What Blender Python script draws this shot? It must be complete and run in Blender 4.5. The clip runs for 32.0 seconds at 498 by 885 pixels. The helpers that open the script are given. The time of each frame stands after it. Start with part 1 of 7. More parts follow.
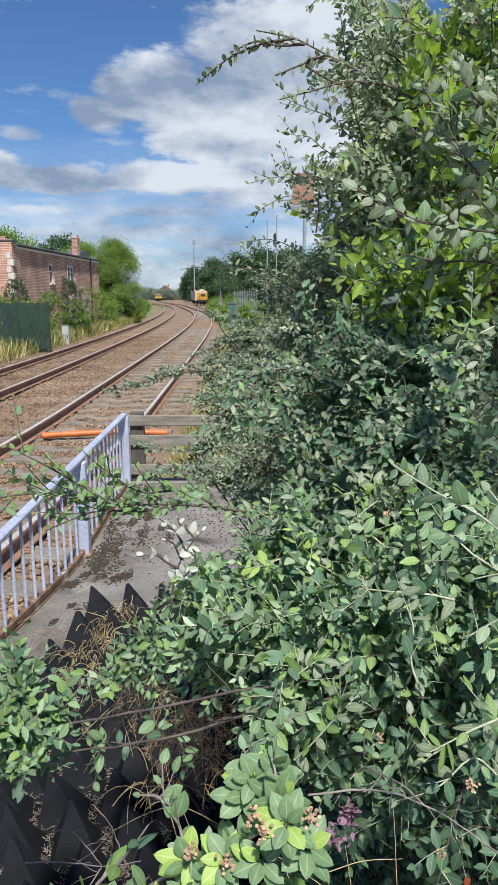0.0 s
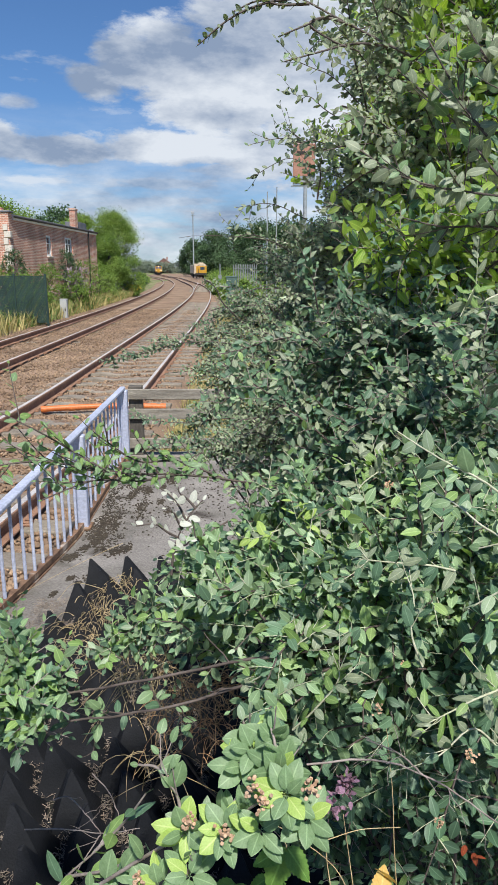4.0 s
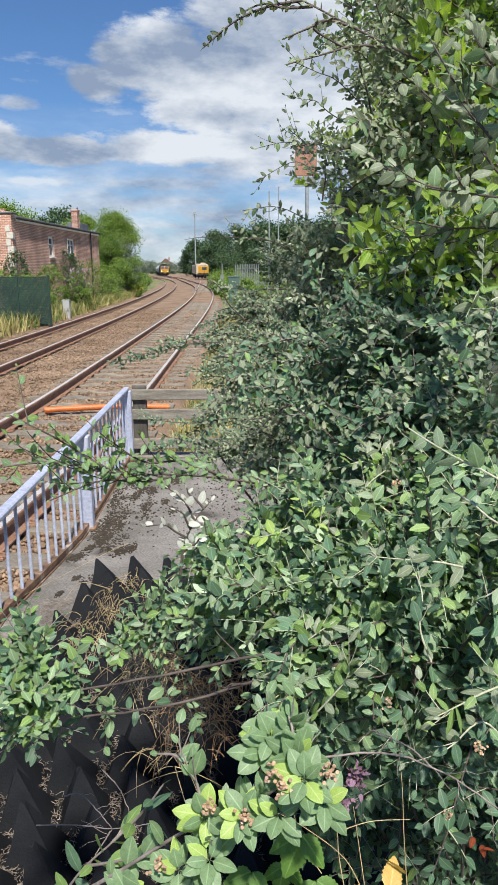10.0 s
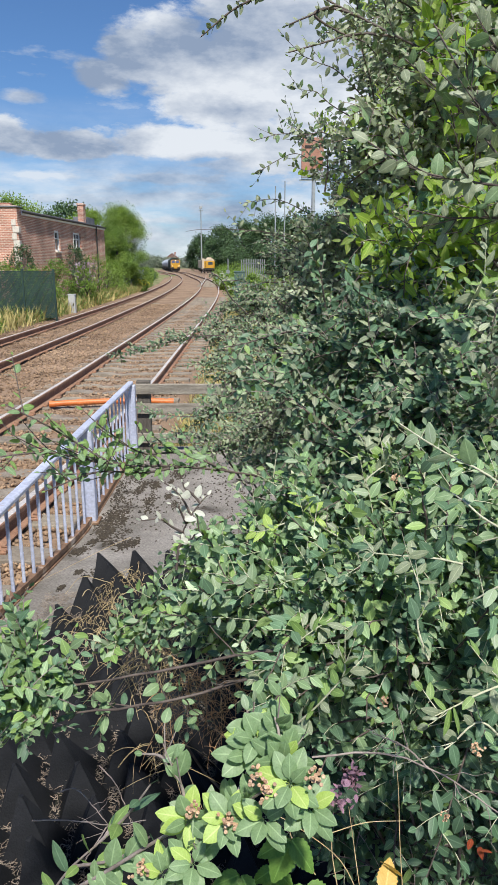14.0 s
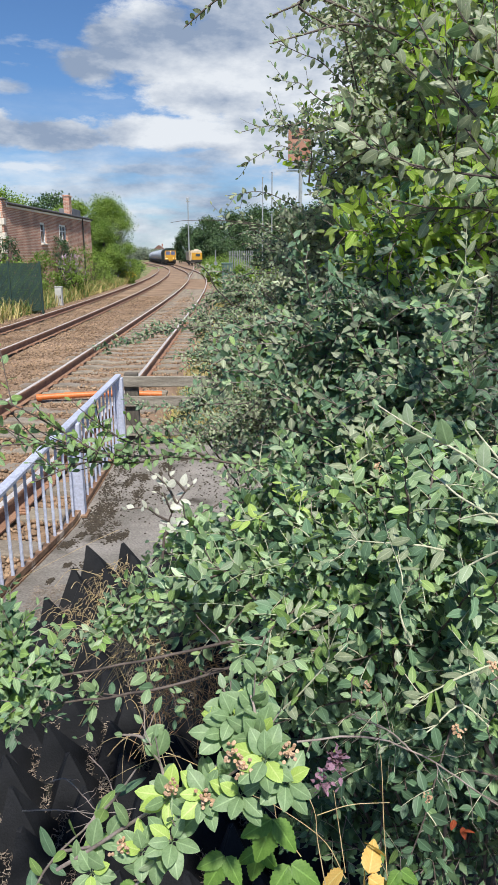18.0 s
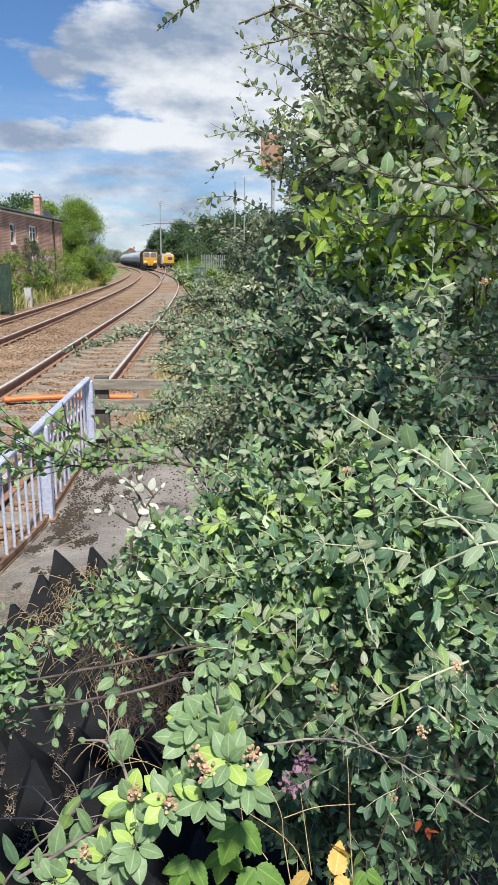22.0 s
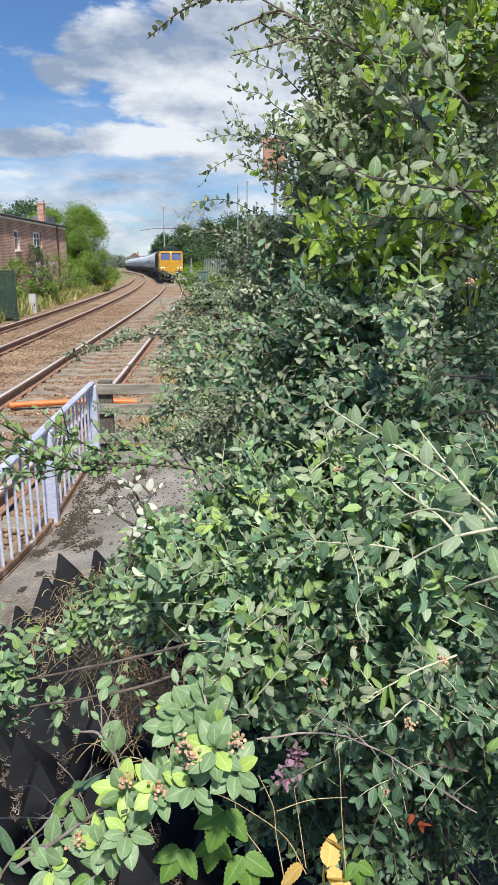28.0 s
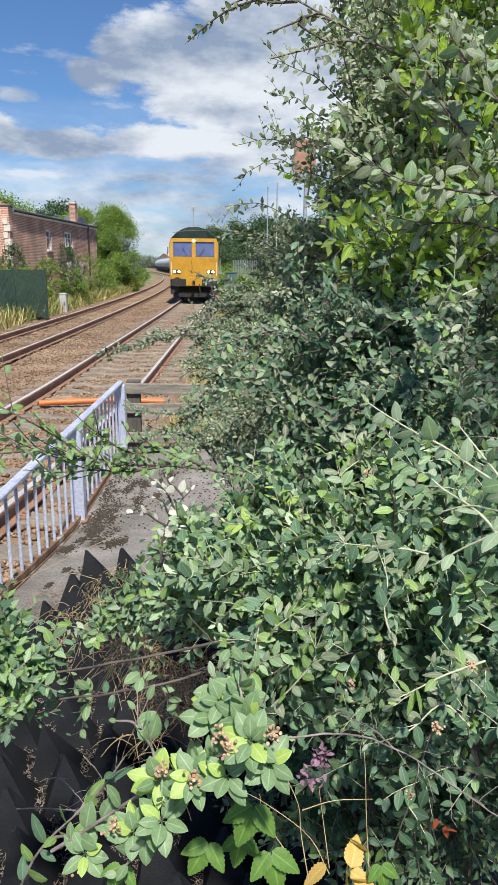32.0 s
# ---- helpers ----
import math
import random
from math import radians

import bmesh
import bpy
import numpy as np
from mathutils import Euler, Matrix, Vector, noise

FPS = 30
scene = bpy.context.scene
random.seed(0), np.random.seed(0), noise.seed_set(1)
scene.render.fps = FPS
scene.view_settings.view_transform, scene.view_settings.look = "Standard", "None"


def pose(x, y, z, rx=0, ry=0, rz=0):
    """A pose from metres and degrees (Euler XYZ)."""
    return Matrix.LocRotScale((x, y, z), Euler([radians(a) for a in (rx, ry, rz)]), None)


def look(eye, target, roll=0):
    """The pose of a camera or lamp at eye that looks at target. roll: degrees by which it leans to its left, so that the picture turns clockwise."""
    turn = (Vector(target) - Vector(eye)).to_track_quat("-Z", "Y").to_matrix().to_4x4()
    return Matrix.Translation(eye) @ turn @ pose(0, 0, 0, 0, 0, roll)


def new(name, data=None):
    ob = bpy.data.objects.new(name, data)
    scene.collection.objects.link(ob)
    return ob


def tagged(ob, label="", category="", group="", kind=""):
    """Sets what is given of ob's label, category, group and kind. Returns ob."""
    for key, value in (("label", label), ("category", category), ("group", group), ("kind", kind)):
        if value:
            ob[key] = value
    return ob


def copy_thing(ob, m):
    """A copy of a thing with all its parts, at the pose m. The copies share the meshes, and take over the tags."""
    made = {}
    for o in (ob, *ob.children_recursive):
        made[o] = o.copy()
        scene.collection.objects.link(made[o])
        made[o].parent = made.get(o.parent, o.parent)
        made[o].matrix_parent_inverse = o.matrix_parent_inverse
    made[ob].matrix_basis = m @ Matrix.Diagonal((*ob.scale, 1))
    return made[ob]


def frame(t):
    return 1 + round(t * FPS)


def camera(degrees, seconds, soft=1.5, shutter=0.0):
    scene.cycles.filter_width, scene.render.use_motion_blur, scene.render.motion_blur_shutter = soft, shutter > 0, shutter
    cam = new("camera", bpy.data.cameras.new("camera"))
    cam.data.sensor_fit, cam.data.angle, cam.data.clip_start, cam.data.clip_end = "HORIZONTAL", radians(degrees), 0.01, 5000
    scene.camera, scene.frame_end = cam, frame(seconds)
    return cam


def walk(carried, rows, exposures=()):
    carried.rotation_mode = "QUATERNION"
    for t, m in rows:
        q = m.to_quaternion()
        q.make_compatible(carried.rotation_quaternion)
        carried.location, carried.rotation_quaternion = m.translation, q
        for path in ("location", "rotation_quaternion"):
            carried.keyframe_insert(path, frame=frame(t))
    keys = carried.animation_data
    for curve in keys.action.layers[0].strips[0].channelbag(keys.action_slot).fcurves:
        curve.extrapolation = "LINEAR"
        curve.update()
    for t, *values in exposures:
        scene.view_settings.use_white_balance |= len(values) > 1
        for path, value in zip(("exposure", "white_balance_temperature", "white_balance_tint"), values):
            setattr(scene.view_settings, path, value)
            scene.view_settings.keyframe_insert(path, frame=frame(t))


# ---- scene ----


def view(x, y, z, down, turn, roll):
    """A camera pose: metres, then degrees of tilt below the level, of turn and of roll."""
    return pose(x, y, z, 0, 0, turn) @ pose(0, 0, 0, 90 - down) @ pose(0, 0, 0, 0, 0, roll)


cam = camera(40.13, 32.0, soft=0.8)
walk(cam, [
    (0, view(-0.0041, -0.0134, 1.9117, 12.098, -0.830, -0.102)),
    (0.5, view(-0.0016, -0.0132, 1.9106, 12.549, -1.012, -0.093)),
    (1, view(0.0006, -0.0135, 1.9095, 12.980, -1.033, -0.138)),
    (1.5, view(0.0014, -0.0136, 1.9087, 13.332, -1.032, -0.079)),
    (2, view(-0.0004, -0.0123, 1.9073, 13.576, -0.933, -0.121)),
    (2.5, view(-0.0034, -0.0091, 1.9053, 13.719, -0.849, -0.148)),
    (3, view(-0.0051, -0.0041, 1.9028, 13.826, -0.828, -0.036)),
    (3.5, view(-0.0046, 0.0007, 1.9004, 13.991, -0.861, 0.022)),
    (5.5, view(-0.0026, 0.0045, 1.8987, 14.857, -1.133, 0.392)),
    (6, view(-0.0031, 0.0054, 1.8982, 14.940, -1.268, 0.428)),
    (6.5, view(-0.0068, 0.0043, 1.8992, 14.925, -1.368, 0.367)),
    (7, view(-0.0122, 0.0025, 1.9003, 14.821, -1.413, 0.230)),
    (7.5, view(-0.0159, 0.0013, 1.9009, 14.662, -1.481, 0.157)),
    (8, view(-0.0168, -0.0001, 1.9010, 14.538, -1.551, 0.243)),
    (8.5, view(-0.0162, -0.0026, 1.9017, 14.448, -1.492, 0.159)),
    (9, view(-0.0158, -0.0065, 1.9024, 14.355, -1.245, 0.050)),
    (9.5, view(-0.0154, -0.0102, 1.9029, 14.290, -0.931, -0.108)),
    (10, view(-0.0143, -0.0133, 1.9031, 14.219, -0.673, -0.218)),
    (10.5, view(-0.0123, -0.0149, 1.9038, 14.129, -0.532, -0.138)),
    (11, view(-0.0098, -0.0142, 1.9046, 14.105, -0.457, -0.088)),
    (11.5, view(-0.0079, -0.0112, 1.9050, 14.085, -0.299, -0.038)),
    (12, view(-0.0056, -0.0064, 1.9042, 14.061, -0.120, -0.003)),
    (12.5, view(-0.0033, -0.0024, 1.9026, 14.121, 0.017, -0.023)),
    (13, view(-0.0011, 0.0009, 1.8999, 14.268, -0.007, 0.018)),
    (13.5, view(-0.0004, 0.0029, 1.8974, 14.466, -0.136, 0.054)),
    (14, view(-0.0011, 0.0045, 1.8953, 14.614, -0.225, -0.024)),
    (14.5, view(-0.0020, 0.0043, 1.8945, 14.696, -0.271, -0.127)),
    (16.5, view(-0.0017, 0.0031, 1.8942, 15.143, -0.489, -0.176)),
    (17, view(0.0000, 0.0011, 1.8941, 15.198, -0.538, -0.141)),
    (17.5, view(0.0028, -0.0011, 1.8939, 15.205, -0.738, -0.132)),
    (18, view(0.0063, -0.0030, 1.8938, 15.279, -1.163, -0.247)),
    (18.5, view(0.0101, -0.0042, 1.8941, 15.292, -1.842, -0.089)),
    (19, view(0.0137, -0.0038, 1.8941, 15.350, -2.501, 0.279)),
    (19.5, view(0.0154, -0.0026, 1.8939, 15.437, -2.895, 0.339)),
    (20, view(0.0148, -0.0004, 1.8934, 15.331, -3.237, 0.811)),
    (20.5, view(0.0123, 0.0002, 1.8935, 15.320, -3.291, 0.670)),
    (21, view(0.0100, -0.0010, 1.8938, 15.176, -3.404, 0.752)),
    (21.5, view(0.0089, -0.0036, 1.8938, 15.077, -3.517, 0.672)),
    (22, view(0.0089, -0.0058, 1.8934, 14.909, -3.677, 0.741)),
    (22.5, view(0.0090, -0.0076, 1.8932, 14.682, -3.912, 0.853)),
    (23, view(0.0097, -0.0094, 1.8933, 14.495, -4.134, 0.834)),
    (23.5, view(0.0116, -0.0118, 1.8933, 14.412, -4.314, 0.736)),
    (24, view(0.0146, -0.0145, 1.8933, 14.362, -4.468, 0.768)),
    (24.5, view(0.0174, -0.0168, 1.8931, 14.413, -4.505, 0.606)),
    (25, view(0.0203, -0.0185, 1.8935, 14.430, -4.460, 0.371)),
    (25.5, view(0.0232, -0.0195, 1.8935, 14.453, -4.393, 0.206)),
    (27.5, view(0.0266, -0.0218, 1.8937, 14.536, -3.549, 0.023)),
    (28, view(0.0283, -0.0249, 1.8937, 14.641, -3.185, -0.000)),
    (28.5, view(0.0288, -0.0284, 1.8943, 14.700, -2.833, 0.043)),
    (29, view(0.0279, -0.0307, 1.8950, 14.684, -2.567, 0.016)),
    (29.5, view(0.0274, -0.0321, 1.8956, 14.593, -2.411, 0.110)),
    (30, view(0.0269, -0.0323, 1.8960, 14.480, -2.253, 0.134)),
    (30.5, view(0.0264, -0.0322, 1.8962, 14.403, -2.116, 0.240)),
    (31, view(0.0246, -0.0322, 1.8964, 14.377, -1.863, 0.403)),
    (31.5, view(0.0219, -0.0331, 1.8962, 14.457, -1.488, 0.461)),
    (32, view(0.0191, -0.0341, 1.8961, 14.537, -0.995, 0.522)),
], exposures=((0, 0.29, 6230, 10), (7, 0.36, 6400, 10), (14, 0.38, 6430, 10), (19, 0.42, 6500, 10), (24, 0.50, 6560, 10), (28, 0.49, 6500, 10), (32, 0.43, 6450, 10)))

# ---- light ----
SUN_UP, SUN_TURN = 56.0, 168.0        # degrees above the level; clockwise from straight ahead


def make_world():
    world = bpy.data.worlds.new("sky")
    world.use_nodes = True
    scene.world = world
    nt = world.node_tree
    nt.nodes.clear()
    N, L = nt.nodes.new, nt.links.new

    def math_node(op, a, b=0.0, c=0.0, clamp=False):
        n = N("ShaderNodeMath")
        n.operation, n.use_clamp = op, clamp
        for i, v in enumerate((a, b, c)):
            if isinstance(v, (int, float)):
                n.inputs[i].default_value = v
            else:
                L(v, n.inputs[i])
        return n.outputs[0]

    def vec(op, a, b):
        n = N("ShaderNodeVectorMath")
        n.operation = op
        for i, v in enumerate((a, b)):
            if isinstance(v, tuple):
                n.inputs[i].default_value = v
            else:
                L(v, n.inputs[i])
        return n.outputs["Value"] if op == "LENGTH" else n.outputs["Vector"]

    def fbm(v, scale, detail, rough=0.55):
        n = N("ShaderNodeTexNoise")
        n.inputs["Scale"].default_value, n.inputs["Detail"].default_value, n.inputs["Roughness"].default_value = scale, detail, rough
        L(v, n.inputs["Vector"])
        return n.outputs["Fac"]

    sky = N("ShaderNodeTexSky")
    sky.sky_type, sky.sun_disc = "NISHITA", False
    sky.sun_elevation, sky.sun_rotation = radians(SUN_UP), radians(SUN_TURN)
    sky.ozone_density, sky.air_density, sky.dust_density = 2.2, 1.0, 0.4
    where = N("ShaderNodeTexCoord").outputs["Generated"]
    flat = vec("MULTIPLY", where, (1.0, 1.0, 2.4))
    bent = vec("ADD", flat, (3.1, 0.4, 1.7))
    base = fbm(bent, 3.2, 7.0, 0.6)
    wisp = fbm(vec("MULTIPLY", where, (2.0, 2.0, 9.0)), 4.0, 5.0, 0.6)
    ragged = math_node("ADD", math_node("MULTIPLY", fbm(bent, 11.0, 5.0, 0.6), 0.55), math_node("MULTIPLY", fbm(bent, 27.0, 5.0, 0.65), 0.45))

    def bank(centre, size, soft=0.9):
        d = vec("LENGTH", vec("MULTIPLY", vec("SUBTRACT", where, centre), tuple(1.0 / s for s in size)), (0, 0, 0))
        return math_node("MULTIPLY", math_node("SUBTRACT", 1.0, d), soft)

    # banks of cloud: a cumulus with a grey foot, a long band below it; clear blue between
    places = (
        ((-0.134, 0.958, 0.252), 58, 46), ((-0.080, 0.965, 0.250), 95, 70), ((-0.008, 0.971, 0.239), 125, 95), ((0.093, 0.962, 0.256), 170, 120), ((0.083, 0.946, 0.315), 170, 70),
        ((-0.178, 0.957, 0.229), 50, 26), ((0.190, 0.962, 0.197), 200, 150), ((-0.244, 0.958, 0.151), 130, 24), ((-0.092, 0.984, 0.156), 140, 28), ((-0.311, 0.937, 0.161), 46, 26),
        ((-0.045, 0.977, 0.207), 110, 36), ((0.060, 0.986, 0.153), 130, 42), ((0.084, 0.954, 0.286), 200, 100))
    # thin torn veils of cloud
    veils = (((-0.281, 0.938, 0.204), 40, 16), ((-0.109, 0.988, 0.113), 210, 20), ((-0.269, 0.956, 0.115), 170, 18), ((-0.086, 0.992, 0.090), 240, 18), ((-0.243, 0.966, 0.085), 200, 20), ((-0.016, 0.991, 0.132), 160, 22), ((-0.087, 0.994, 0.059), 220, 24))
    most = -0.45
    for centre, across, tall in places:
        most = math_node("MAXIMUM", most, bank(centre, (across / 1230, 0.5, tall / 1230), 1.0))
    most = math_node("MULTIPLY", most, 1.25)
    dens = math_node("ADD", most,
                     math_node("ADD", math_node("MULTIPLY", math_node("SUBTRACT", base, 0.5), 0.75),
                               math_node("MULTIPLY", math_node("SUBTRACT", ragged, 0.5), 2.3)))
    ramp = N("ShaderNodeMapRange")
    ramp.interpolation_type = "SMOOTHSTEP"
    for i, v in ((1, -0.14), (2, 0.38), (3, 0.0), (4, 0.97)):
        ramp.inputs[i].default_value = v
    L(dens, ramp.inputs[0])
    # thin layers low down
    streak = N("ShaderNodeMapRange")
    for i, v in ((1, 0.32), (2, 0.60), (3, 0.22), (4, 0.95)):
        streak.inputs[i].default_value = v
    L(wisp, streak.inputs[0])
    split = N("ShaderNodeSeparateXYZ")
    L(where, split.inputs[0])
    lowness = N("ShaderNodeMapRange")
    for i, v in ((1, 0.21), (2, 0.07), (3, 0.0), (4, 1.0)):
        lowness.inputs[i].default_value = v
    L(split.outputs["Z"], lowness.inputs[0])
    thin = math_node("MULTIPLY", streak.outputs[0], lowness.outputs[0])
    veil = -1.0
    for centre, across, tall in veils:
        veil = math_node("MAXIMUM", veil, bank(centre, (across / 1230, 0.5, tall / 1230), 1.0))
    veil = math_node("ADD", math_node("MULTIPLY", math_node("MAXIMUM", veil, 0.0), 0.75),
                     math_node("ADD", math_node("MULTIPLY", math_node("SUBTRACT", wisp, 0.5), 1.3), math_node("MULTIPLY", math_node("SUBTRACT", ragged, 0.5), 1.4)))
    veil = math_node("MINIMUM", math_node("MULTIPLY", math_node("SUBTRACT", veil, 0.16), 1.9), 0.8, clamp=True)
    cover = math_node("MAXIMUM", math_node("MAXIMUM", ramp.outputs[0], thin), veil, clamp=True)
    # the clouds' own grey: thick feet are darker than tops
    above = fbm(vec("ADD", bent, (0.02, 0.0, 0.11)), 3.2, 7.0, 0.6)
    foot = -1.0
    for centre, across, tall in (((-0.199, 0.955, 0.220), 62, 28), ((-0.150, 0.965, 0.216), 60, 18), ((-0.231, 0.962, 0.147), 190, 36), ((-0.016, 0.991, 0.135), 130, 22), ((-0.008, 0.980, 0.197), 140, 30), ((0.030, 0.986, 0.167), 130, 28)):
        foot = math_node("MAXIMUM", foot, bank(centre, (across / 1230, 0.5, tall / 1230), 1.0))
    shade = math_node("ADD", math_node("MULTIPLY", math_node("SUBTRACT", above, base), 4.6), 0.30)
    shade = math_node("ADD", shade, math_node("MULTIPLY", math_node("MAXIMUM", foot, 0.0), 0.62))
    shade = math_node("ADD", shade, math_node("MULTIPLY", math_node("ADD", math_node("MULTIPLY", math_node("SUBTRACT", ragged, 0.5), 1.9), math_node("MULTIPLY", math_node("MULTIPLY", math_node("SUBTRACT", wisp, 0.42), 2.2), lowness.outputs[0]))), clamp=True)
    tone = N("ShaderNodeMix")
    tone.data_type = "RGBA"
    tone.inputs[6].default_value, tone.inputs[7].default_value = (0.62, 0.65, 0.685, 1), (0.22, 0.28, 0.385, 1)
    L(shade, tone.inputs[0])
    blue = N("ShaderNodeMix")
    blue.data_type, blue.blend_type = "RGBA", "MULTIPLY"
    blue.inputs[0].default_value, blue.inputs[7].default_value = 1.0, (0.048, 0.066, 0.087, 1)
    L(sky.outputs[0], blue.inputs[6])
    mix = N("ShaderNodeMix")
    mix.data_type = "RGBA"
    L(cover, mix.inputs[0]), L(blue.outputs[2], mix.inputs[6]), L(tone.outputs[2], mix.inputs[7])
    bg = N("ShaderNodeBackground")
    L(mix.outputs[2], bg.inputs[0])
    L(bg.outputs[0], N("ShaderNodeOutputWorld").inputs[0])


make_world()
sun = new("sun", bpy.data.lights.new("sun", "SUN"))
sun.data.energy, sun.data.angle, sun.data.color = 5.2, radians(3.0), (1.0, 0.95, 0.87)
sun.matrix_world = look((0, 0, 0), (-math.cos(radians(SUN_UP)) * math.sin(radians(SUN_TURN)),
                                    -math.cos(radians(SUN_UP)) * math.cos(radians(SUN_TURN)), -math.sin(radians(SUN_UP))))


# ---- materials ----
def surface(name, dark, light, scale=8.0, rough=0.8, metal=0.0, bump=0.15, grain=60.0, stain=None, stain_scale=1.5,
            stain_at=0.6, per="", vary=0.25, through_light=0.0, gloss=0.5, stretch=(1, 1, 1), speck=0.5, vein=0.0):
    """A material of two tones, mottled at two scales, with stains and relief. per: island or object, for pieces that differ in tone."""
    m = bpy.data.materials.new(name)
    m.use_nodes = True
    nt = m.node_tree
    N, L = nt.nodes.new, nt.links.new
    bsdf = nt.nodes["Principled BSDF"]
    bsdf.inputs["Roughness"].default_value, bsdf.inputs["Metallic"].default_value = rough, metal
    bsdf.inputs["Specular IOR Level"].default_value = gloss
    at = N("ShaderNodeMapping")
    at.inputs["Scale"].default_value = stretch
    L(N("ShaderNodeTexCoord").outputs["Object"], at.inputs[0])

    def fbm(s, detail=4.0):
        n = N("ShaderNodeTexNoise")
        n.inputs["Scale"].default_value, n.inputs["Detail"].default_value = s, detail
        L(at.outputs[0], n.inputs["Vector"])
        return n.outputs["Fac"]

    def mixed(fac, a, b, blend="MIX"):
        n = N("ShaderNodeMix")
        n.data_type, n.blend_type = "RGBA", blend
        for i, v in ((0, fac), (6, a), (7, b)):
            if isinstance(v, (int, float)):
                n.inputs[i].default_value = v
            elif isinstance(v, tuple):
                n.inputs[i].default_value = (*v, 1)
            else:
                L(v, n.inputs[i])
        return n.outputs[2]

    def ranged(v, a, b, c=0.0, d=1.0):
        n = N("ShaderNodeMapRange")
        for i, x in ((1, a), (2, b), (3, c), (4, d)):
            n.inputs[i].default_value = x
        L(v, n.inputs[0])
        return n.outputs[0]

    big, small = fbm(scale), fbm(grain, 3.0)
    colour = mixed(ranged(big, 0.3, 0.7), dark, light)
    if vein:
        # pale midrib and faint side veins, from the leaf's own across and along
        uv = N("ShaderNodeSeparateXYZ")
        L(N("ShaderNodeTexCoord").outputs["UV"], uv.inputs[0])

        def sums(op, a, b):
            n = N("ShaderNodeMath")
            n.operation = op
            for i, v in enumerate((a, b)):
                if isinstance(v, (int, float)):
                    n.inputs[i].default_value = v
                else:
                    L(v, n.inputs[i])
            return n.outputs[0]

        off = sums("ABSOLUTE", sums("SUBTRACT", uv.outputs["X"], 0.5), 0.0)
        rib = ranged(off, 0.015, 0.06, vein, 0.0)
        side = sums("SINE", sums("MULTIPLY", sums("SUBTRACT", uv.outputs["Y"], sums("MULTIPLY", off, 0.55)), 48.0), 0.0)
        colour = mixed(1.0, colour, mixed(ranged(side, -1.0, 1.0), (0.95, 0.95, 0.95), (1.04, 1.04, 1.04)), "MULTIPLY")
        colour = mixed(ranged(off, 0.05, 0.5, 0.28, 0.0), colour, dark)
        colour = mixed(rib, colour, tuple(min(0.8, c * 2.0 + 0.05) for c in light))
    colour = mixed(speck, colour, mixed(ranged(small, 0.3, 0.7), (0.55, 0.55, 0.55), (1.3, 1.3, 1.3)), "MULTIPLY")
    if stain:
        colour = mixed(ranged(fbm(stain_scale, 6.0), stain_at, stain_at + 0.12), colour, stain)
    if per:
        rnd = N("ShaderNodeNewGeometry").outputs["Random Per Island"] if per == "island" else N("ShaderNodeObjectInfo").outputs["Random"]
        lo, hi = 1 - vary, 1 + vary
        colour = mixed(1.0, colour, mixed(rnd, (lo, lo, lo), (hi, hi, hi * 0.94)), "MULTIPLY")
    L(colour, bsdf.inputs["Base Color"])
    if bump:
        b = N("ShaderNodeBump")
        b.inputs["Strength"].default_value, b.inputs["Distance"].default_value = bump, 0.02
        L(small, b.inputs["Height"])
        L(b.outputs[0], bsdf.inputs["Normal"])
    if through_light:
        tr, mx = N("ShaderNodeBsdfTranslucent"), N("ShaderNodeMixShader")
        L(mixed(1.0, colour, (1.35, 1.45, 0.6), "MULTIPLY"), tr.inputs["Color"])
        mx.inputs[0].default_value = through_light
        L(bsdf.outputs[0], mx.inputs[1]), L(tr.outputs[0], mx.inputs[2])
        L(mx.outputs[0], nt.nodes["Material Output"].inputs["Surface"])
    return m


def glow(name, colour, power):
    m = bpy.data.materials.new(name)
    m.use_nodes = True
    b = m.node_tree.nodes["Principled BSDF"]
    b.inputs["Base Color"].default_value = (*colour, 1)
    b.inputs["Emission Color"].default_value, b.inputs["Emission Strength"].default_value = (*colour, 1), power
    return m


LEAF = dict(per="island", vary=0.35, bump=0.0, rough=0.52, gloss=0.42, scale=3.0, grain=24.0, speck=0.15, vein=0.28)
M_LEAF = surface("leaf_green", (0.058, 0.118, 0.066), (0.128, 0.215, 0.132), through_light=0.2, **LEAF)
M_LEAF_GREY = surface("leaf_grey_green", (0.185, 0.228, 0.145), (0.350, 0.395, 0.280), through_light=0.28, **LEAF)
M_LEAF_BRIGHT = surface("leaf_fresh", (0.15, 0.26, 0.075), (0.28, 0.40, 0.15), through_light=0.35, **LEAF)
M_LEAF_YELLOW = surface("leaf_yellow_green", (0.24, 0.37, 0.060), (0.38, 0.50, 0.12), through_light=0.6, **LEAF)
M_LEAF_SAGE = surface("leaf_sage", (0.145, 0.24, 0.115), (0.265, 0.37, 0.21), through_light=0.3, **LEAF)
M_LEAF_LIME = surface("leaf_lime", (0.32, 0.46, 0.10), (0.44, 0.57, 0.19), through_light=0.3, **LEAF)
M_LEAF_PALE = surface("leaf_pale_underside", (0.28, 0.38, 0.235), (0.40, 0.49, 0.35), through_light=0.25, **LEAF)
M_LEAF_WHITE = surface("leaf_white_underside", (0.46, 0.47, 0.43), (0.60, 0.61, 0.57), through_light=0.2, **LEAF)
M_LEAF_DARK = surface("bramble_leaf", (0.09, 0.19, 0.035), (0.18, 0.31, 0.07), through_light=0.35, **LEAF)
M_LEAF_DEAD = surface("leaf_dead_yellow", (0.58, 0.36, 0.09), (0.70, 0.50, 0.18), through_light=0.3, **LEAF)
